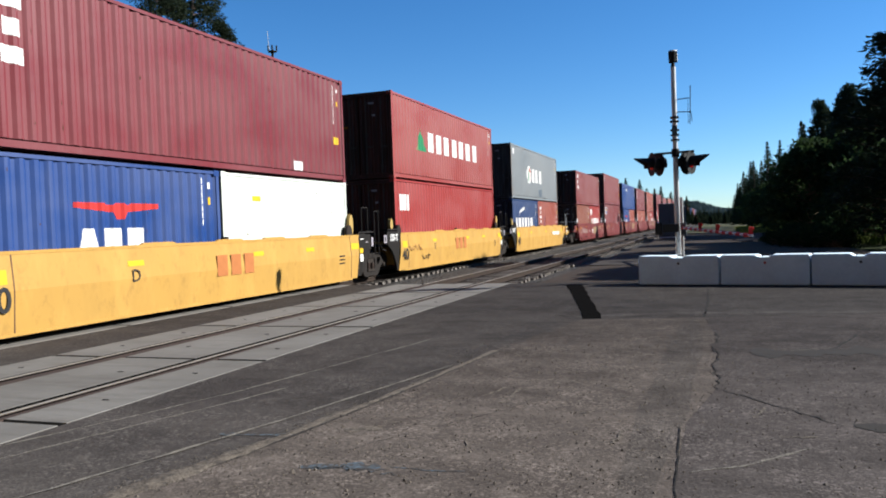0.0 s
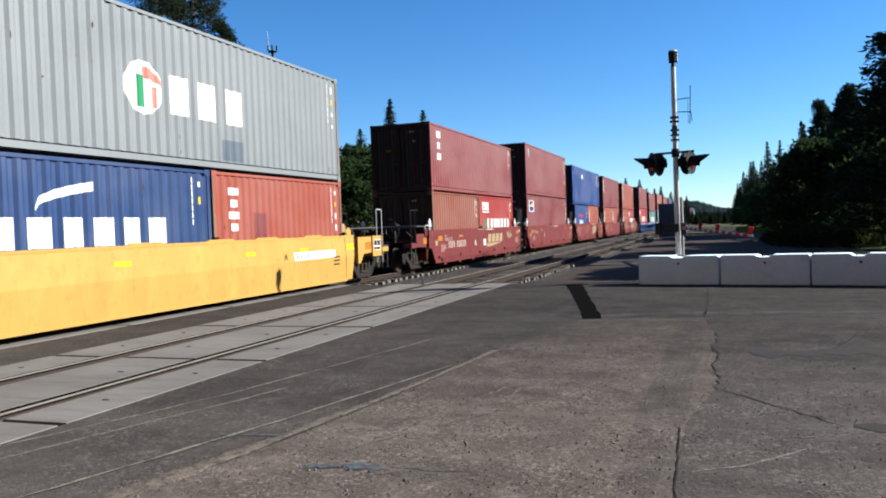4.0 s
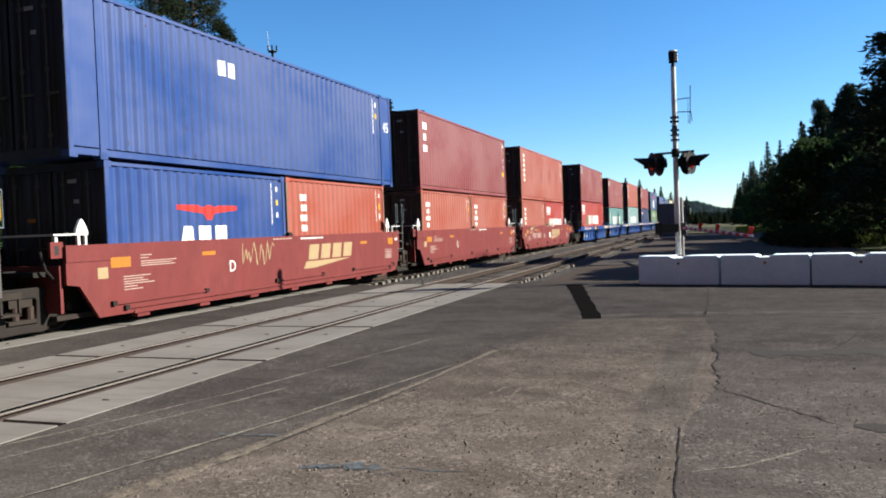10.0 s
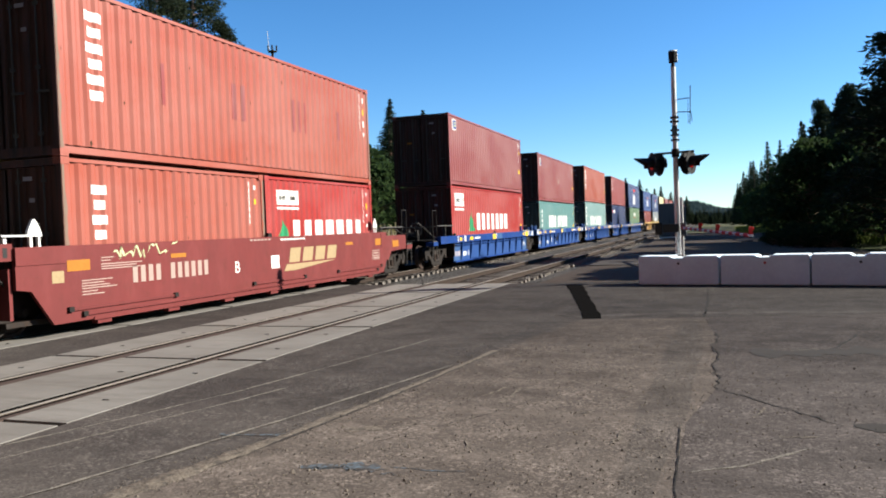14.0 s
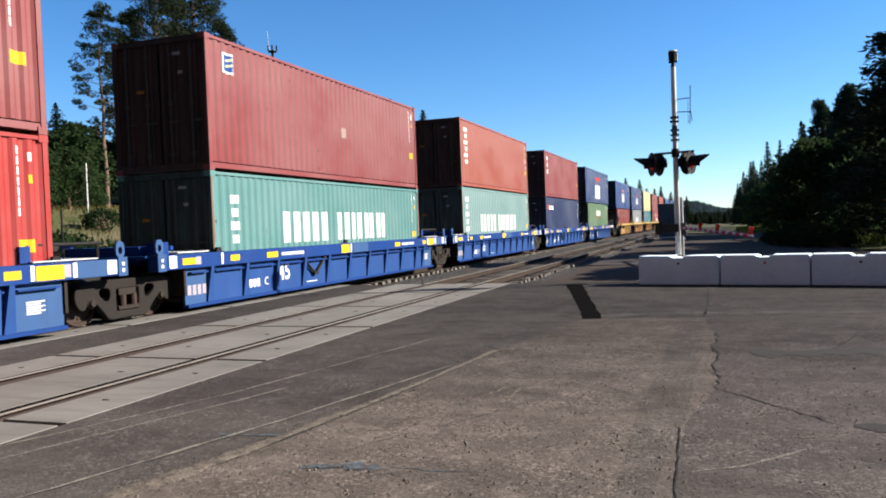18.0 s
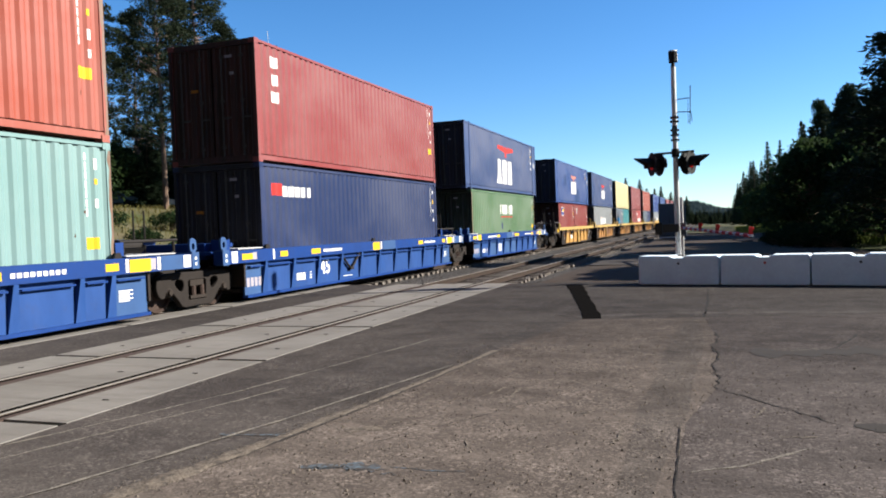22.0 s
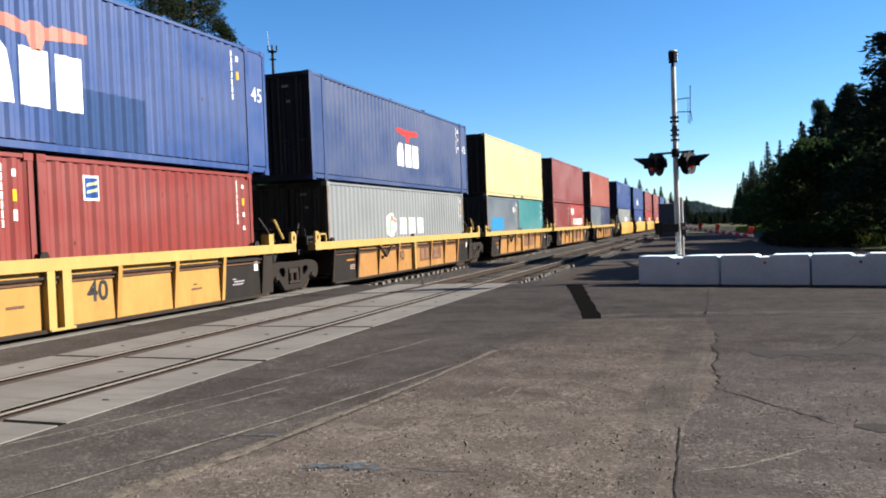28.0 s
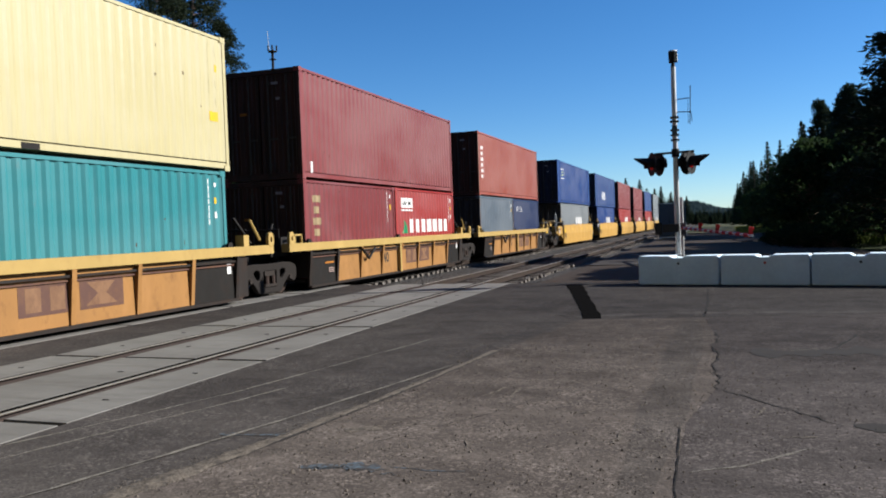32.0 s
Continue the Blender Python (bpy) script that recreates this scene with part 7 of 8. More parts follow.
u = 276.72
c = Car("old", u, gap=3.7, bogie=14.1)
b = lower20(u, 0, MAROON, "maroon twenty-foot container with vertical cream lettering blocks")
b.down(0.54, 0.93, 1.3, 2.5, 4, MCREAM)
b.codes(MW, False, 49)
b.tag_end()
b = lower20(u, 1, RED, "bright red twenty-foot container with green triangle emblem")
b.plate(0.6, 1.62, 2.24, 2.58)
b.triangle(0.6, 1.15, 1.36, 1.88)
b.word(1.27, 5.45, 1.38, 1.85, 7)
b.codes(MW, False, 50)
t = upper(u, STD, FT40, HC, BROWN, "brown red forty-foot container stacked on top")
t.bar(0.5, 0.62, 3.1, 3.4, MW)
t.tag_end()

u = 292.7
c = Car("old", u, last=True, gap=3.7)
b = lower20(u, 0, STEEL, "blue grey twenty-foot container")
b.codes(MW, False, 51)
b = lower20(u, 1, NAVY, "navy blue twenty-foot container with small white name blocks")
b.word(0.75, 2.05, 2.22, 2.5, 5)
t = upper(u, STD, FT40, HC, ORANGE, "orange forty-foot container with vertical white lettering blocks")
t.down(0.5, 0.9, 3.62, 5.19, 6)
t.tag_end()

# --- fifth set: smooth yellow cars, seen far off
FAR = [
    (312.0, True, False, GREY, BLUE, "pale grey forty-foot container", "bright blue forty-five-foot container", True, STD),
    (329.1, False, False, BLUE, APLBLUE, "bright blue forty-foot container", "faded blue forty-five-foot container with white name block", True, STD),
    (345.2, False, False, RED, BRICK, "bright red forty-foot container with white mark", "brick red forty-foot container", False, STD),
    (361.3, False, False, BRICK, BRICK, "brick red forty-foot container with white mark", "brick red forty-foot container", False, STD),
    (377.2, False, False, RED, APLBLUE, "bright red forty-foot container with white mark", "faded blue forty-foot container", False, STD),
    (393.1, False, True, GREY, GREY, "pale grey forty-foot container", "pale grey forty-foot container", False, STD),
]
for i, (u, first, last, lp, up, ll, ul, long45, H) in enumerate(FAR):
    c = Car("smooth", u, first, last, 3.7)
    b = lower40(u, H, lp, ll)
    t = upper(u - 0.765, H, FT45, HC, up, ul, 0.765) if long45 else upper(u, H, FT40, HC, up, ul)
    b.word(6.0, 9.0, 1.4, 1.95, 3)
    if i == 0:
        t.mark(1.2, 2.4, 4.6, 5.3)
    if i == 1:
        t.word(4.2, 6.6, 3.6, 4.3, 3)
    t.tag_end()


# ---------------------------------------------------------------- trees
def blades(cs, dirs, length, width, rng):
    """Leaf or needle quads: centres, main directions, sizes."""
    n = len(cs)
    d = dirs / np.maximum(1e-6, np.linalg.norm(dirs, axis=1))[:, None]
    r = rng.normal(size=(n, 3))
    s = np.cross(d, r)
    s /= np.maximum(1e-6, np.linalg.norm(s, axis=1))[:, None]
    L = (length * rng.uniform(0.6, 1.3, n))[:, None] / 2
    Wd = (width * rng.uniform(0.6, 1.3, n))[:, None] / 2
    v = np.empty((n, 4, 3))
    v[:, 0], v[:, 1], v[:, 2], v[:, 3] = cs - d * L, cs + s * Wd, cs + d * L, cs - s * Wd
    return v.reshape(-1, 3)


def quads_mesh(name, v, material):
    me = bpy.data.meshes.new(name)
    n = len(v) // 4
    me.vertices.add(len(v))
    me.vertices.foreach_set("co", v.ravel())
    me.loops.add(4 * n)
    me.loops.foreach_set("vertex_index", np.arange(4 * n))
    me.polygons.add(n)
    me.polygons.foreach_set("loop_start", np.arange(n) * 4)
    me.polygons.foreach_set("loop_total", np.full(n, 4))
    me.update(calc_edges=True)
    me.materials.append(material)
    return me


def fir(seed, H, R, label, start=0.06, material=None, dens=1.0, size=0.30):
    rng = np.random.default_rng(seed)
    root = thing("fir_tree", label, "tree")
    g = Geo()
    lean = rng.uniform(-0.02, 0.02, 2) * H
    n = 6
    for i in range(n):
        a, b = i / n, (i + 1) / n
        g.tube((lean[0] * a, lean[1] * a, H * a - 0.3 * (i == 0)), (lean[0] * b, lean[1] * b, H * b), 0.02 * H * (1 - a) + 0.02, 0.02 * H * (1 - b) + 0.015, 8)
    cs, ds, ls = [], [], []
    whorls = int(H * 4.6)
    for i in range(whorls):
        f = start + (1 - start) * (i + rng.uniform(0, 0.8)) / whorls
        if f > 0.995:
            continue
        rad = R * (1 - f) ** 0.9 * rng.uniform(0.75, 1.15) + 0.04
        k = rng.integers(6, 10)
        a0 = rng.uniform(0, 6.28)
        for j in range(k):
            a = a0 + j * 6.283 / k + rng.normal(0, 0.18)
            ln = rad * rng.uniform(0.55, 1.12)
            drop = rng.uniform(0.12, 0.42)
            m = max(4, int(ln * 10 * dens))
            q = rng.uniform(0.12, 1.0, m)
            x = lean[0] * f + np.cos(a) * ln * q
            y = lean[1] * f + np.sin(a) * ln * q
            z = H * f - drop * ln * q ** 1.4 + rng.normal(0, 0.06, m)
            for _ in range(2):
                jit = rng.normal(0, 0.11 * (0.3 + 0.8 * (1 - f)), (m, 3))
                cs.append(np.stack([x, y, z], 1) + jit)
                ds.append(np.stack([np.full(m, math.cos(a)), np.full(m, math.sin(a)), np.full(m, -drop)], 1) + rng.normal(0, 0.55, (m, 3)))
                ls.append(np.full(m, 0.4 + 0.9 * (1 - f)))
    v = blades(np.concatenate(cs), np.concatenate(ds), size * 1.8 * np.concatenate(ls), size * 0.42 * np.concatenate(ls), rng)
    part("trunk", g, BARK, root)
    me = quads_mesh("crown", v, material or NEEDLE)
    ob = new("crown", me)
    ob.parent = root
    return root


def clump_tree(name, seed, H, label, crown_lo, spread, n_clump, per, material, leaf=(0.34, 0.2), clump=0.75, trunk=0.016, flat=0.6, category="tree"):
    """A trunk with limbs that end in leaf or needle clumps."""
    rng = np.random.default_rng(seed)
    root = thing(name, label, category)
    g, lim = Geo(), Geo()
    bend = rng.normal(0, 0.012 * H, (7, 2))
    bend[0] = 0
    spine = [Vector((bend[i][0] * i / 6, bend[i][1] * i / 6, H * 0.97 * i / 6)) for i in range(7)]
    for i in range(6):
        g.tube(spine[i] - Vector((0, 0, 0.4 * (i == 0))), spine[i + 1], trunk * H * (1 - i / 6.6), trunk * H * (1 - (i + 1) / 6.6), 9)
    cs, ds = [], []
    for i in range(n_clump):
        f = crown_lo + (1 - crown_lo) * rng.uniform(0, 1) ** 0.85
        k = min(5, int(f * 6))
        p = spine[k].lerp(spine[k + 1], f * 6 - k)
        prof = math.sin(math.pi * min(1.0, 0.18 + 0.82 * (f - crown_lo) / (1 - crown_lo)) ** 0.8) ** 0.7 + 0.12
        a = rng.uniform(0, 6.283)
        ln = spread * prof * rng.uniform(0.25, 1.0) ** 0.6
        tip = p + Vector((math.cos(a) * ln, math.sin(a) * ln, ln * rng.uniform(-0.12, 0.3)))
        if i % 2 == 0:
            lim.tube(p - Vector((0, 0, 0.25 * ln)), tip, 0.02 + 0.012 * ln, 0.012, 5)
        o = rng.normal(0, 1, (per, 3))
        o /= np.maximum(1e-6, np.linalg.norm(o, axis=1))[:, None]
        o *= (clump * rng.uniform(0.3, 1.0, per) ** 0.5 * rng.uniform(0.7, 1.25))[:, None]
        o[:, 2] *= flat
        cs.append(np.array(tip) + o)
        ds.append(o + rng.normal(0, 0.5, (per, 3)))
    part("trunk", g, BARK, root)
    part("branchwork", lim, BARK, root)
    ob = new("crown", quads_mesh("crown", blades(np.concatenate(cs), np.concatenate(ds), leaf[0], leaf[1], rng), material))
    ob.parent = root
    return root


def at_angle(az, d):
    return math.sin(radians(az)) * d, math.cos(radians(az)) * d


def plant(src, az, d, s=1.0, turn=0.0, wide=1.0, sink=0.0):
    x, y = at_angle(az, d)
    k = src.scale
    m = pose(x, y, slope(x, y) - sink, 0, 0, turn) @ Matrix.Diagonal((s * wide / k[0], s * wide / k[1], s / k[2], 1))
    return copy_thing(src, m)


def settle(src, az, d, s=1.0, turn=0.0, wide=1.0):
    """Puts the first of a kind in its own place."""
    x, y = at_angle(az, d)
    src.matrix_basis = pose(x, y, slope(x, y), 0, 0, turn) @ Matrix.Diagonal((s * wide, s * wide, s, 1))


# the dark row of firs beyond the yard
FA = fir(11, 16.0, 2.7, "tall dark green fir tree in a row")
FB = fir(12, 16.0, 2.2, "slender dark green fir tree in a row")
FC = fir(13, 16.0, 3.2, "broad dark green fir tree in a row")
ROW = [  # azimuth, distance, rise of the top over the eye, kind
    (5.12, 62, 0.1085, 1), (5.52, 60, 0.1052, 1), (3.23, 92, 0.0876, 1), (3.93, 82, 0.088, 1), (1.99, 150, 0.0653, 1), (2.46, 130, 0.0661, 1), (2.2, 160, 0.058, 0),
    (1.6, 180, 0.054, 0), (1.3, 220, 0.041, 2), (1.08, 300, 0.0267, 0), (2.85, 108, 0.066, 2), (3.6, 90, 0.066, 2), (4.3, 76, 0.072, 2), (4.72, 70, 0.080, 0),
    (5.8, 62, 0.082, 2), (6.1, 58, 0.10, 0), (6.8, 55, 0.105, 2), (7.1, 52, 0.11, 1), (8.45, 47, 0.112, 2), (8.9, 45, 0.125, 0), (9.4, 43, 0.13, 2), (9.8, 42, 0.14, 1),
    (1.45, 260, 0.04, 1), (1.2, 330, 0.034, 1), (1.75, 210, 0.05, 1), (2.6, 145, 0.056, 2), (4.1, 100, 0.066, 0), (6.5, 72, 0.085, 2), (7.5, 62, 0.10, 2), (10.4, 42, 0.155, 2)]
rr = random.Random(5)
used = set()


def scaled(src, az, d, rise, full, wide, first):
    x, y = at_angle(az, d)
    s = (1.5 + rise * d - slope(x, y)) / full
    (settle if first else plant)(src, az, d, s, rr.uniform(0, 360), wide)


def farther(d):
    return d * (1.7 - 0.7 * min(1.0, max(0.0, (d - 60.0) / 100.0)))


for az, d, rise, k in ROW:
    d = farther(d)
    scaled((FA, FB, FC)[k], az, d, rise, 16.0, rr.uniform(1.35, 1.75) if k < 2 else rr.uniform(1.0, 1.4), k not in used)
    used.add(k)

# tall trees with rounded, open crowns among the firs
RA = clump_tree("redwood_tree", 14, 16.0, "tall dark redwood with an open rounded crown", 0.06, 2.0, 330, 58, NEEDLE, (0.36, 0.13), 0.62, 0.016, 0.75)
RB = clump_tree("redwood_tree", 15, 16.0, "broad dark redwood with drooping open boughs", 0.08, 3.2, 420, 62, NEEDLE, (0.36, 0.13), 0.7, 0.018, 0.7)
scaled(RA, 7.92, 78, 0.146, 16.0, 0.9, True)
scaled(RB, 13.2, 42, 0.222, 16.0, 1.85, True)
for az, d, rise, k, wide in ((6.39, 56, 0.132, 0, 0.9), (7.3, 52, 0.108, 0, 1.1), (8.6, 45, 0.112, 1, 0.9), (9.3, 44, 0.118, 1, 0.9), (5.9, 62, 0.082, 0, 1.2), (10.4, 42, 0.14, 1, 1.0)):
    scaled((RA, RB)[k], az, farther(d), rise, 16.0, wide, False)

# unseen trees added beside the yard to cast their shade across it
for az, d, top in ((16.2, 31.6, 6.8), (17.8, 30.2, 7.1), (19.4, 28.9, 7.2), (15.8, 76, 14.5), (14.8, 97, 16.5)):
    scaled(RB, az, d, (top - 1.5) / d, 16.0, 1.9, False)

# broad-leaved trees in front of the firs
DA = clump_tree("broadleaf_tree", 21, 6.5, "bushy green broad-leaved tree before the firs", 0.12, 2.3, 170, 42, LEAF, (0.30, 0.2), 0.7, 0.022, 0.8)
DB = clump_tree("broadleaf_tree", 22, 5.0, "low spreading green broad-leaved tree", 0.08, 2.6, 150, 42, LEAF, (0.28, 0.19), 0.7, 0.025, 0.75)
settle(DA, 5.7, 52, 0.92, 40, 1.12)
settle(DB, 4.6, 78, 1.04, 10)
for az, d, s, k in ((6.7, 49, 0.7, 0), (5.2, 56, 0.8, 1), (7.8, 45, 0.6, 1), (3.9, 72, 0.8, 1), (3.2, 90, 0.9, 1), (2.6, 115, 1.0, 1), (8.9, 40, 0.75, 0), (9.9, 37, 0.8, 1)):
    plant((DA, DB)[k], az, 1.3 * d, 1.3 * s, rr.uniform(0, 360))

# hedge and rough grass at the edge of the yard
HA = clump_tree("hedge_bush", 31, 1.3, "low dark green hedge bush", 0.05, 1.3, 60, 40, HEDGE, (0.16, 0.1), 0.36, 0.02, 0.7, "bush")
settle(HA, 7.0, 44)
for i in range(14):
    az = 3.6 + 0.26 * i
    plant(HA, az, 47 - 0.42 * i + rr.uniform(-2, 3), rr.uniform(0.55, 0.9), rr.uniform(0, 360))


def grass(name, x0, x1, y0, y1, n, h, seed, label, material):
    rng = np.random.default_rng(seed)
    x, y = rng.uniform(x0, x1, n), rng.uniform(y0, y1, n)
    z = np.array([slope(a, b) for a, b in zip(x, y)]) + h * 0.4
    cs = np.stack([x, y, z], 1)
    ds = np.stack([rng.normal(0, 0.35, n), rng.normal(0, 0.35, n), np.ones(n)], 1)
    ob = new(name, quads_mesh(name, blades(cs, ds, h, 0.07, rng), material))
    return tagged(ob, label, "grass", "", "stuff")


DRY = leafy("dry_grass_blades", (0.072, 0.072, 0.021), (0.144, 0.120, 0.048))
grass("rough_grass", 5.2, 22.0, 60.0, 95.0, 9000, 0.35, 41, "rough yellow green grass along the yard", DRY)
grass("bank_grass", -60.0, -17.5, 18.0, 75.0, 16000, 0.4, 42, "rough yellow green grass on the bank beyond the tracks", DRY)

WEED = leafy("sunlit_weed_blades", (0.054, 0.084, 0.015), (0.120, 0.144, 0.036))
grass("tall_weeds", 7.2, 10.5, 45.0, 54.0, 1600, 0.6, 43, "tall yellow green weeds under the trees", WEED)
grass("mound_grass", 2.0, 7.0, 78.0, 110.0, 5200, 0.7, 44, "low yellow green grass beside the track", WEED)

# tall pines and other trees beyond the train
PA = clump_tree("pine_tree", 51, 22.0, "tall slender pine with an open crown", 0.34, 2.6, 120, 60, PINEN, (0.42, 0.10), 0.62, 0.0125, 0.55)
PB = clump_tree("pine_tree", 52, 26.0, "tall dense pine behind the train", 0.28, 4.0, 250, 64, PINEN, (0.46, 0.12), 0.8, 0.0125, 0.6)


def reach(src, full, az, d, rise, wide=1.0):
    """Plants a copy whose top stands at the given rise over run from eye height."""
    x, y = at_angle(az, d)
    return plant(src, az, d, (1.5 + rise * d - slope(x, y)) / full, rr.uniform(0, 360), wide)


settle(PA, -42.3, 70, (1.5 + 0.282 * 70 - 4.2) / 22.0, 0)
settle(PB, -38.6, 72, 0.80, 100)
for az, d, rise in ((-36.2, 76, 0.33), (-34.5, 72, 0.262), (-40.3, 84, 0.27)):
    reach(PB, 26.0, az, d, rise)
reach(PA, 22.0, -37.6, 88, 0.32)
for az, d, rise in ((-39.3, 98, 0.15), (-38.6, 102, 0.13), (-40.0, 104, 0.14), (-37.6, 100, 0.12)):
    reach(FC, 16.0, az, d, rise, 2.2)
for az, d, rise in ((-34.2, 78, 0.185), (-35.0, 82, 0.175), (-35.8, 80, 0.19), (-36.8, 84, 0.16), (-33.4, 80, 0.15)):
    reach(FC, 16.0, az, d, rise, 1.9)
for az, d, q in ((-42.6, 50, 0.9), (-40.2, 46, 0.7), (-38.4, 54, 0.9)):
    plant(HA, az, d, q, rr.uniform(0, 360))
for az, d, rise, k in ((-45.0, 78, 0.160, 2), (-44.8, 80, 0.14, 2), (-38.0, 96, 0.10, 2), (-36.5, 98, 0.10, 0), (-42.9, 98, 0.145, 2), (-41.6, 96, 0.13, 0), (-40.4, 98, 0.115, 2), (-44.0, 96, 0.105, 0), (-45.9, 84, 0.115, 0), (-47.4, 84, 0.105, 2), (-23.15, 92, 0.166, 1), (-22.7, 96, 0.155, 1), (-20.6, 96, 0.150, 0), (-24.9, 84, 0.13, 2), (-26.0, 82, 0.11, 0),
                       (-28.4, 80, 0.10, 2), (-29.5, 78, 0.088, 0), (-31.2, 80, 0.075, 2), (-33.2, 74, 0.075, 2), (-39.8, 74, 0.12, 0), (-41.2, 82, 0.12, 2), (-43.4, 92, 0.10, 0),
                       (-6.02, 250, 0.0535, 1), (-5.21, 255, 0.0507, 1), (-5.6, 280, 0.040, 0), (-4.6, 260, 0.040, 2), (-4.2, 250, 0.039, 0), (-3.7, 270, 0.041, 1), (-3.2, 250, 0.034, 2),
                       (-2.6, 280, 0.034, 0), (-2.1, 260, 0.028, 1), (-7.0, 260, 0.040, 2), (-8.2, 240, 0.036, 0), (-10.0, 200, 0.04, 2), (-12.0, 180, 0.045, 0), (-14.5, 150, 0.05, 2), (-17.0, 130, 0.06, 0)):
    reach((FA, FB, FC)[k], 16.0, az, d, rise, 2.0 if az < -20 else rr.uniform(1.9, 2.4))
for az, d, rise, k in ((-44.3, 70, 0.132, 0), (-43.3, 74, 0.118, 1), (-42.1, 76, 0.112, 0), (-41.0, 80, 0.10, 1), (-46.6, 60, 0.112, 0), (-47.7, 54, 0.095, 1), (-44.6, 62, 0.105, 0), (-43.6, 66, 0.07, 1), (-48.7, 58, 0.10, 0), (-40.5, 88, 0.07, 1), (-35.5, 82, 0.06, 1), (-37.8, 84, 0.07, 1),
                       (-30.0, 62, 0.07, 1), (-32.0, 60, 0.06, 1), (-27.0, 66, 0.09, 0), (-25.5, 70, 0.10, 1), (-50.0, 56, 0.10, 0)):
    reach((DA, DB)[k], (6.5, 5.0)[k], az, d, rise, 1.2)
for i in range(26):
    if 6 <= i <= 13:
        continue
    plant(HA, -50 + i * 1.0 + rr.uniform(-0.4, 0.4), (33 if i % 3 else 44) + rr.uniform(-3, 10), rr.uniform(0.8, 1.6), rr.uniform(0, 360))


for i in range(16):
    reach((FA, FC)[i % 2], 16.0, -2.4 + 0.24 * i, 225 + 14 * (i % 4), 0.006 + 0.008 * rr.random(), 2.2)

# ---------------------------------------------------------------- far wooded ridge
def ridge():
    rng = np.random.default_rng(61)
    g = Geo()
    n = 60
    top = []
    for i in range(n + 1):
        az = -60 + 80 * i / n
        h = 8 + 4 * noise.noise((az * 0.10, 3.1, 0)) + 8 * math.exp(-((az + 2.2) / 1.7) ** 2) - 6 * min(1, max(0, az + 0.6))
        top.append((az, max(2.0, h)))
    for az, h in top:
        for d, z in ((640, -0.4), (760, h * 0.55), (880, h), (1100, h * 0.8)):
            x, y = at_angle(az, d)
            g.v.append((x, y, z))
    g.f = [(4 * i + j, 4 * i + 4 + j, 4 * i + 5 + j, 4 * i + 1 + j) for i in range(n) for j in range(3)]
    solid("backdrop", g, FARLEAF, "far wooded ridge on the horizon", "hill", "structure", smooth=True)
    cs, ds = [], []
    for _ in range(16000):
        az = rng.uniform(-20, 4)
        f = rng.uniform(0, 1)
        i = (az + 60) / 80 * n
        k = int(i)
        h = top[k][1] + (top[min(n, k + 1)][1] - top[k][1]) * (i - k)
        d, z = (640 + 240 * f, h * (1.1 * f if f < 0.5 else 0.1 + 0.9 * f))
        x, y = at_angle(az, d)
        q = rng.uniform(4, 9)
        for _ in range(3):
            cs.append((x + rng.normal(0, 0.6), y, z + q * 0.42))
            ds.append((rng.normal(0, 0.12), 0, 1))
    v = blades(np.array(cs), np.array(ds), 8.0, 3.4, rng)
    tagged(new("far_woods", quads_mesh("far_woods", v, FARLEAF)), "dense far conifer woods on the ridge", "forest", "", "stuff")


ridge()


# ---------------------------------------------------------------- beyond the tracks: house, sign, poles, tower
def house(az, d, turn):
    x, y = at_angle(az, d)
    root = thing("house", "small grey house with a dark gabled roof among trees", "house", "", (x, y, slope(x, y)))
    root.rotation_euler[2] = radians(turn)
    part("wall", Geo().box(-4.5, 4.5, -3, 3, -0.6, 2.7).prism("x", [(-3, 2.7), (3, 2.7), (0, 4.2)], -4.5, 4.5), HOUSE, root)
    rf = part("roof", Geo().prism("x", [(-3.5, 2.5), (0, 4.3), (3.5, 2.5), (3.5, 2.62), (0, 4.45), (-3.5, 2.62)], -4.9, 4.9), ROOF, root)
    part("chimney", Geo().box(1.2, 1.8, 0.4, 1.0, 3.4, 5.0), HOUSE, rf)
    for wx in (-2.8, 2.4):
        w = part("window", Geo().box(wx - 0.6, wx + 0.6, -3.03, -2.99, 0.9, 2.0), GLASS, root)
        part("window_frame", Geo().box(wx - 0.7, wx + 0.7, -3.05, -2.995, 2.0, 2.1).box(wx - 0.7, wx + 0.7, -3.05, -2.995, 0.8, 0.9).box(wx - 0.7, wx - 0.6, -3.05, -2.995, 0.8, 2.1).box(wx + 0.6, wx + 0.7, -3.05, -2.995, 0.8, 2.1), MW, w)
    part("door", Geo().box(-0.5, 0.5, -3.04, -2.99, 0.0, 2.05), MW, root)
    return root


house(-44.2, 84, -40)


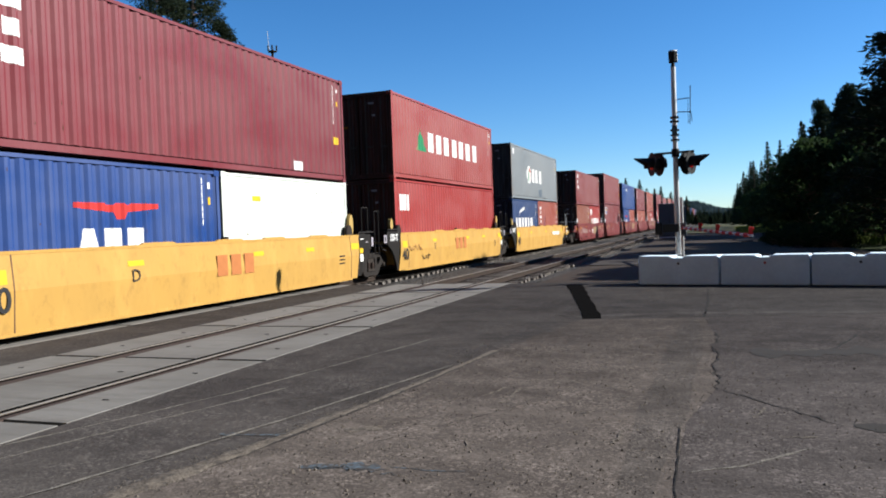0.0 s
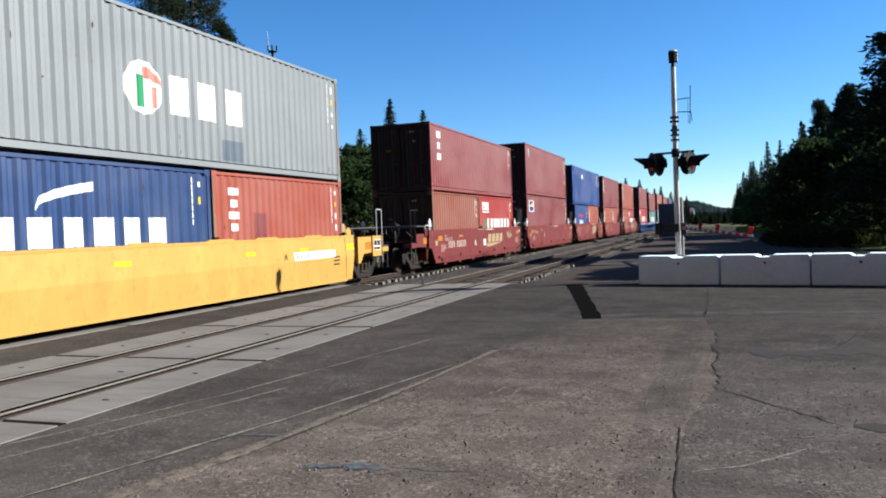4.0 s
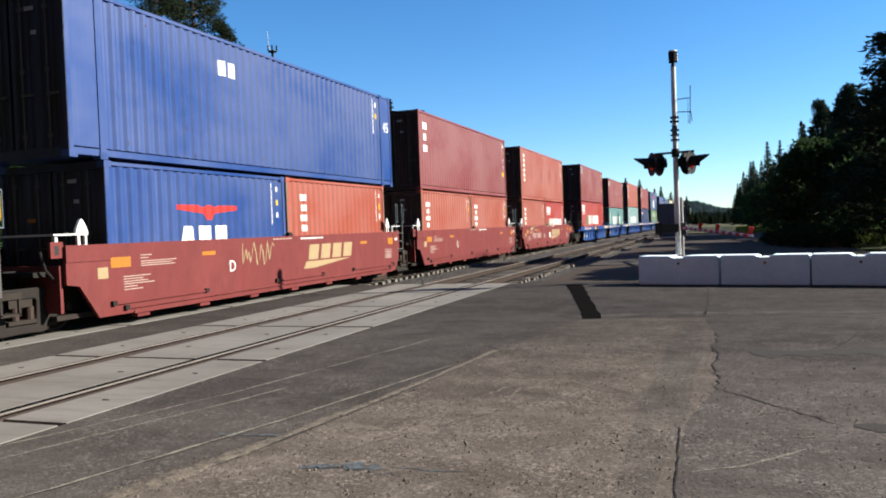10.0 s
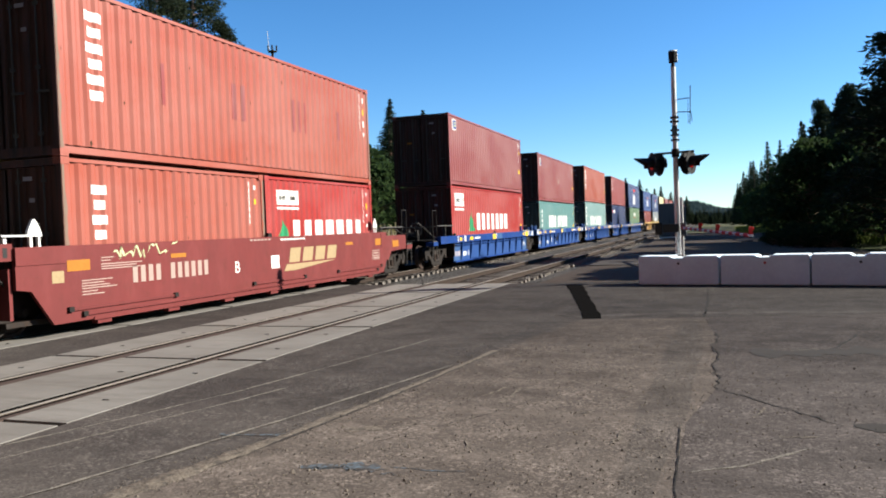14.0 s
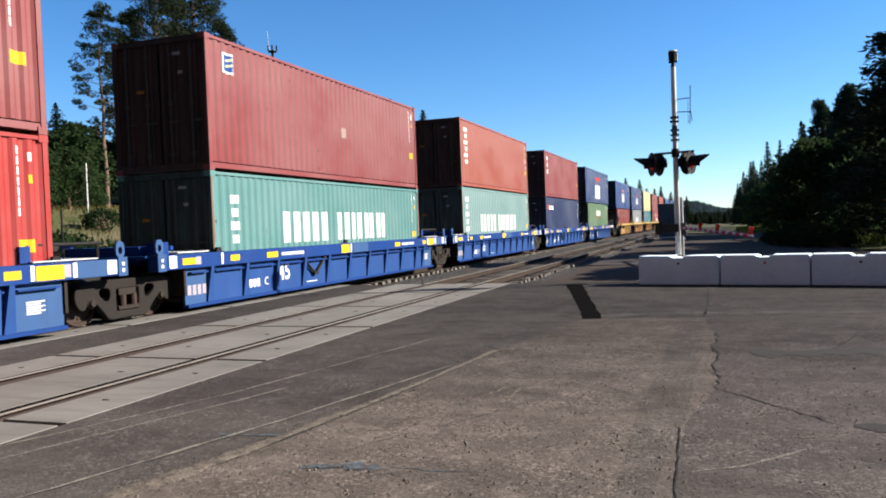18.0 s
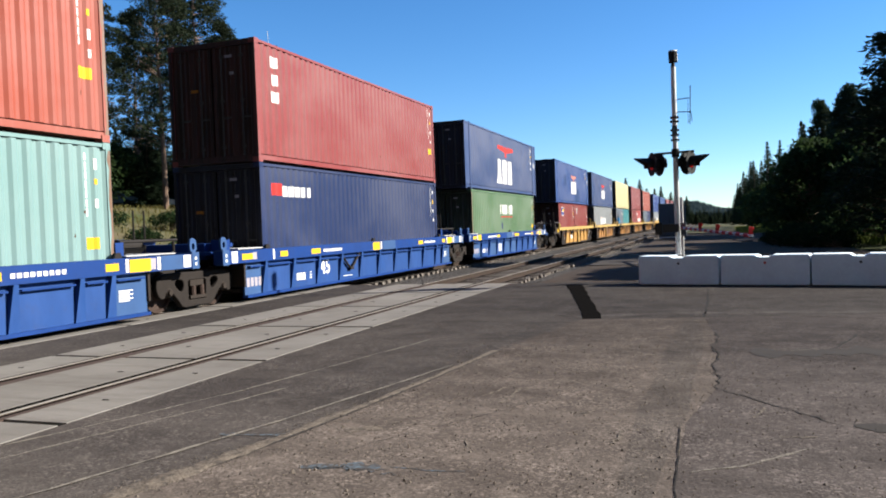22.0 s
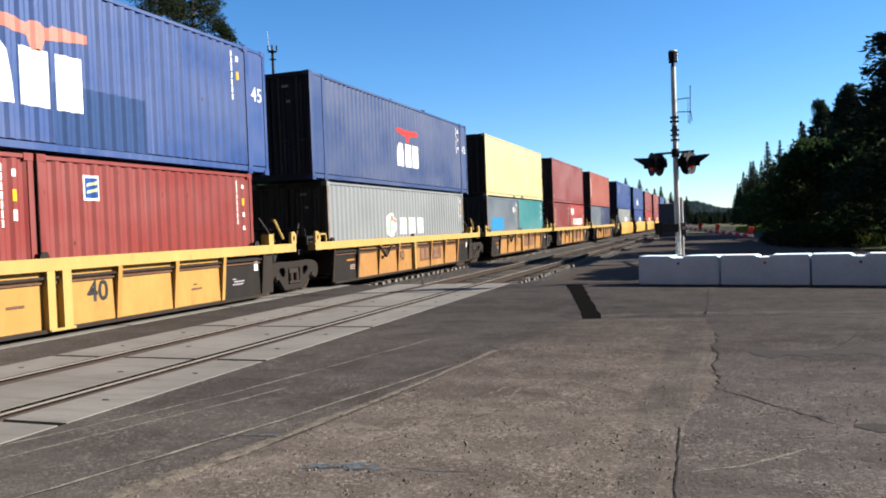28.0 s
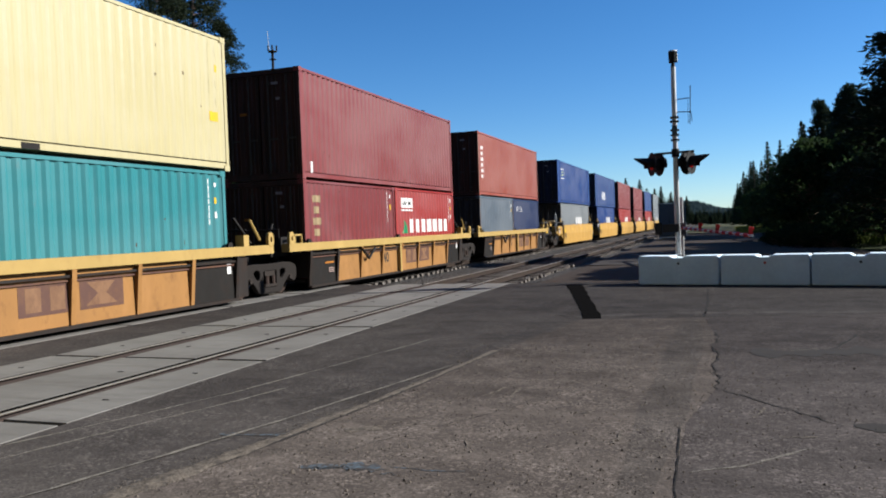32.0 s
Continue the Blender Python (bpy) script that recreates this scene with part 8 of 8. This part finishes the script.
def warning_sign(az, d):
    x, y = at_angle(az, d)
    z = slope(x, y)
    root = thing("warning_sign", "yellow diamond warning sign on a thin post", "road sign", "", (x, y, z))
    turn = math.atan2(-x, y)
    root.rotation_euler[2] = turn + radians(8)
    c = 2.6 - z
    r = 0.53
    part("post", Geo().box(-0.03, 0.03, 0.0, 0.05, -0.3, c + 0.45), RODM, root)
    b = part("sign_board", Geo().prism("y", [(0, c - r), (r, c), (0, c + r), (-r, c)], -0.03, -0.005), MYEL, root)
    part("border", Geo().prism("y", [(0, c - r + 0.05), (r - 0.05, c), (0, c + r - 0.05), (-r + 0.05, c), (-r + 0.075, c), (0, c + r - 0.075), (r - 0.075, c), (0, c - r + 0.075), (-r + 0.075, c), (-r + 0.05, c)], -0.034, -0.030), MBLACK, b)
    part("symbol", Geo().prism("y", [(-0.09, c - 0.2), (0.05, c - 0.2), (0.12, c + 0.16), (0.0, c + 0.2), (-0.1, c + 0.05)], -0.036, -0.031), MBLACK, b, "plain dark symbol shape")
    return root


warning_sign(-48.35, 26.5)


def pole(az, d, top, r, label, material=BARK):
    x, y = at_angle(az, d)
    root = thing("utility_pole", label, "pole", "", (x, y, slope(x, y)))
    part("shaft", Geo().tube((0, 0, -0.4), (0, 0, top), r, r * 0.8, 10), material, root)
    part("cap", Geo().tube((0, 0, top), (0, 0, top + 0.06), r, r * 0.5, 10), material, root)
    return root


pole(-43.5, 55, 3.5, 0.045, "thin white painted post on the bank", MW)
pole(-46.9, 42, 4.2, 0.07, "thin grey metal post by the road", RODM)


def tower(az, d):
    x, y = at_angle(az, d)
    zb = slope(x, y)
    top = 1.5 + 0.228 * d
    root = thing("radio_tower", "slim grey radio tower with a platform and antennas", "tower", "", (x, y, zb))
    h = top - zb
    part("shaft", Geo().tube((0, 0, -0.5), (0, 0, h), 0.3, 0.16, 12), DKSTEEL, root)
    part("platform", Geo().tube((0, 0, h - 0.32), (0, 0, h - 0.22), 0.58, n=12).tube((0, 0, h - 1.3), (0, 0, h - 1.22), 0.45, n=12), DKSTEEL, root)
    for k in range(6):
        a = k * math.pi / 3
        part("panel_antenna", Geo().box(0.62 * math.cos(a) - 0.07, 0.62 * math.cos(a) + 0.07, 0.62 * math.sin(a) - 0.07, 0.62 * math.sin(a) + 0.07, h - 0.1, h + 0.45), DKSTEEL, root)
    part("whip_antenna", Geo().tube((-0.5, 0, h), (-0.65, 0, h + 2.6), 0.045, 0.035, 6), MASTM, root, "thin white whip antenna")
    return root


tower(-31.0, 105)


def parked_car(az, d, material, turn):
    x, y = at_angle(az, d)
    root = thing("parked_car", "parked car on the bank road among trees", "car", "cars parked beyond the tracks", (x, y, slope(x, y)))
    root.rotation_euler[2] = radians(turn)
    body = [(-2.1, 0.35), (2.1, 0.35), (2.15, 0.75), (1.3, 0.9), (0.6, 1.4), (-1.2, 1.42), (-1.9, 0.95), (-2.15, 0.85)]
    part("body", Geo().prism("y", body, -0.85, 0.85), material, root)
    part("window", Geo().prism("y", [(-1.6, 0.95), (1.05, 0.95), (0.55, 1.32), (-1.15, 1.34)], -0.86, 0.86), GLASS, root)
    for wx in (-1.3, 1.3):
        for wy in (-0.8, 0.8):
            part("wheel", Geo().tube((wx, wy - 0.1, 0.32), (wx, wy + 0.1, 0.32), 0.32, n=14), BLACKP, root)
    return root


parked_car(-41.0, 76, MW, 35)
parked_car(-39.5, 78, MW, 30)
parked_car(-42.0, 74, CABIN, 35)


def motions():
    """The train rolls by; its wheels turn on the rails."""
    for ob, u0, z in MOVERS:
        walk(ob, [(2.0 * k, pose(TRAIN_X, u0 - s, z)) for k, s in enumerate(RUN)])
    n = 480
    grid = np.arange(n + 1) / 15.0
    way = np.interp(grid, np.arange(17) * 2.0, RUN)
    for w, y in WHEELSETS:
        walk(w, [(float(t), pose(0, y, 0.43, math.degrees(s / 0.42), 0, 0)) for t, s in zip(grid, way)])


motions()
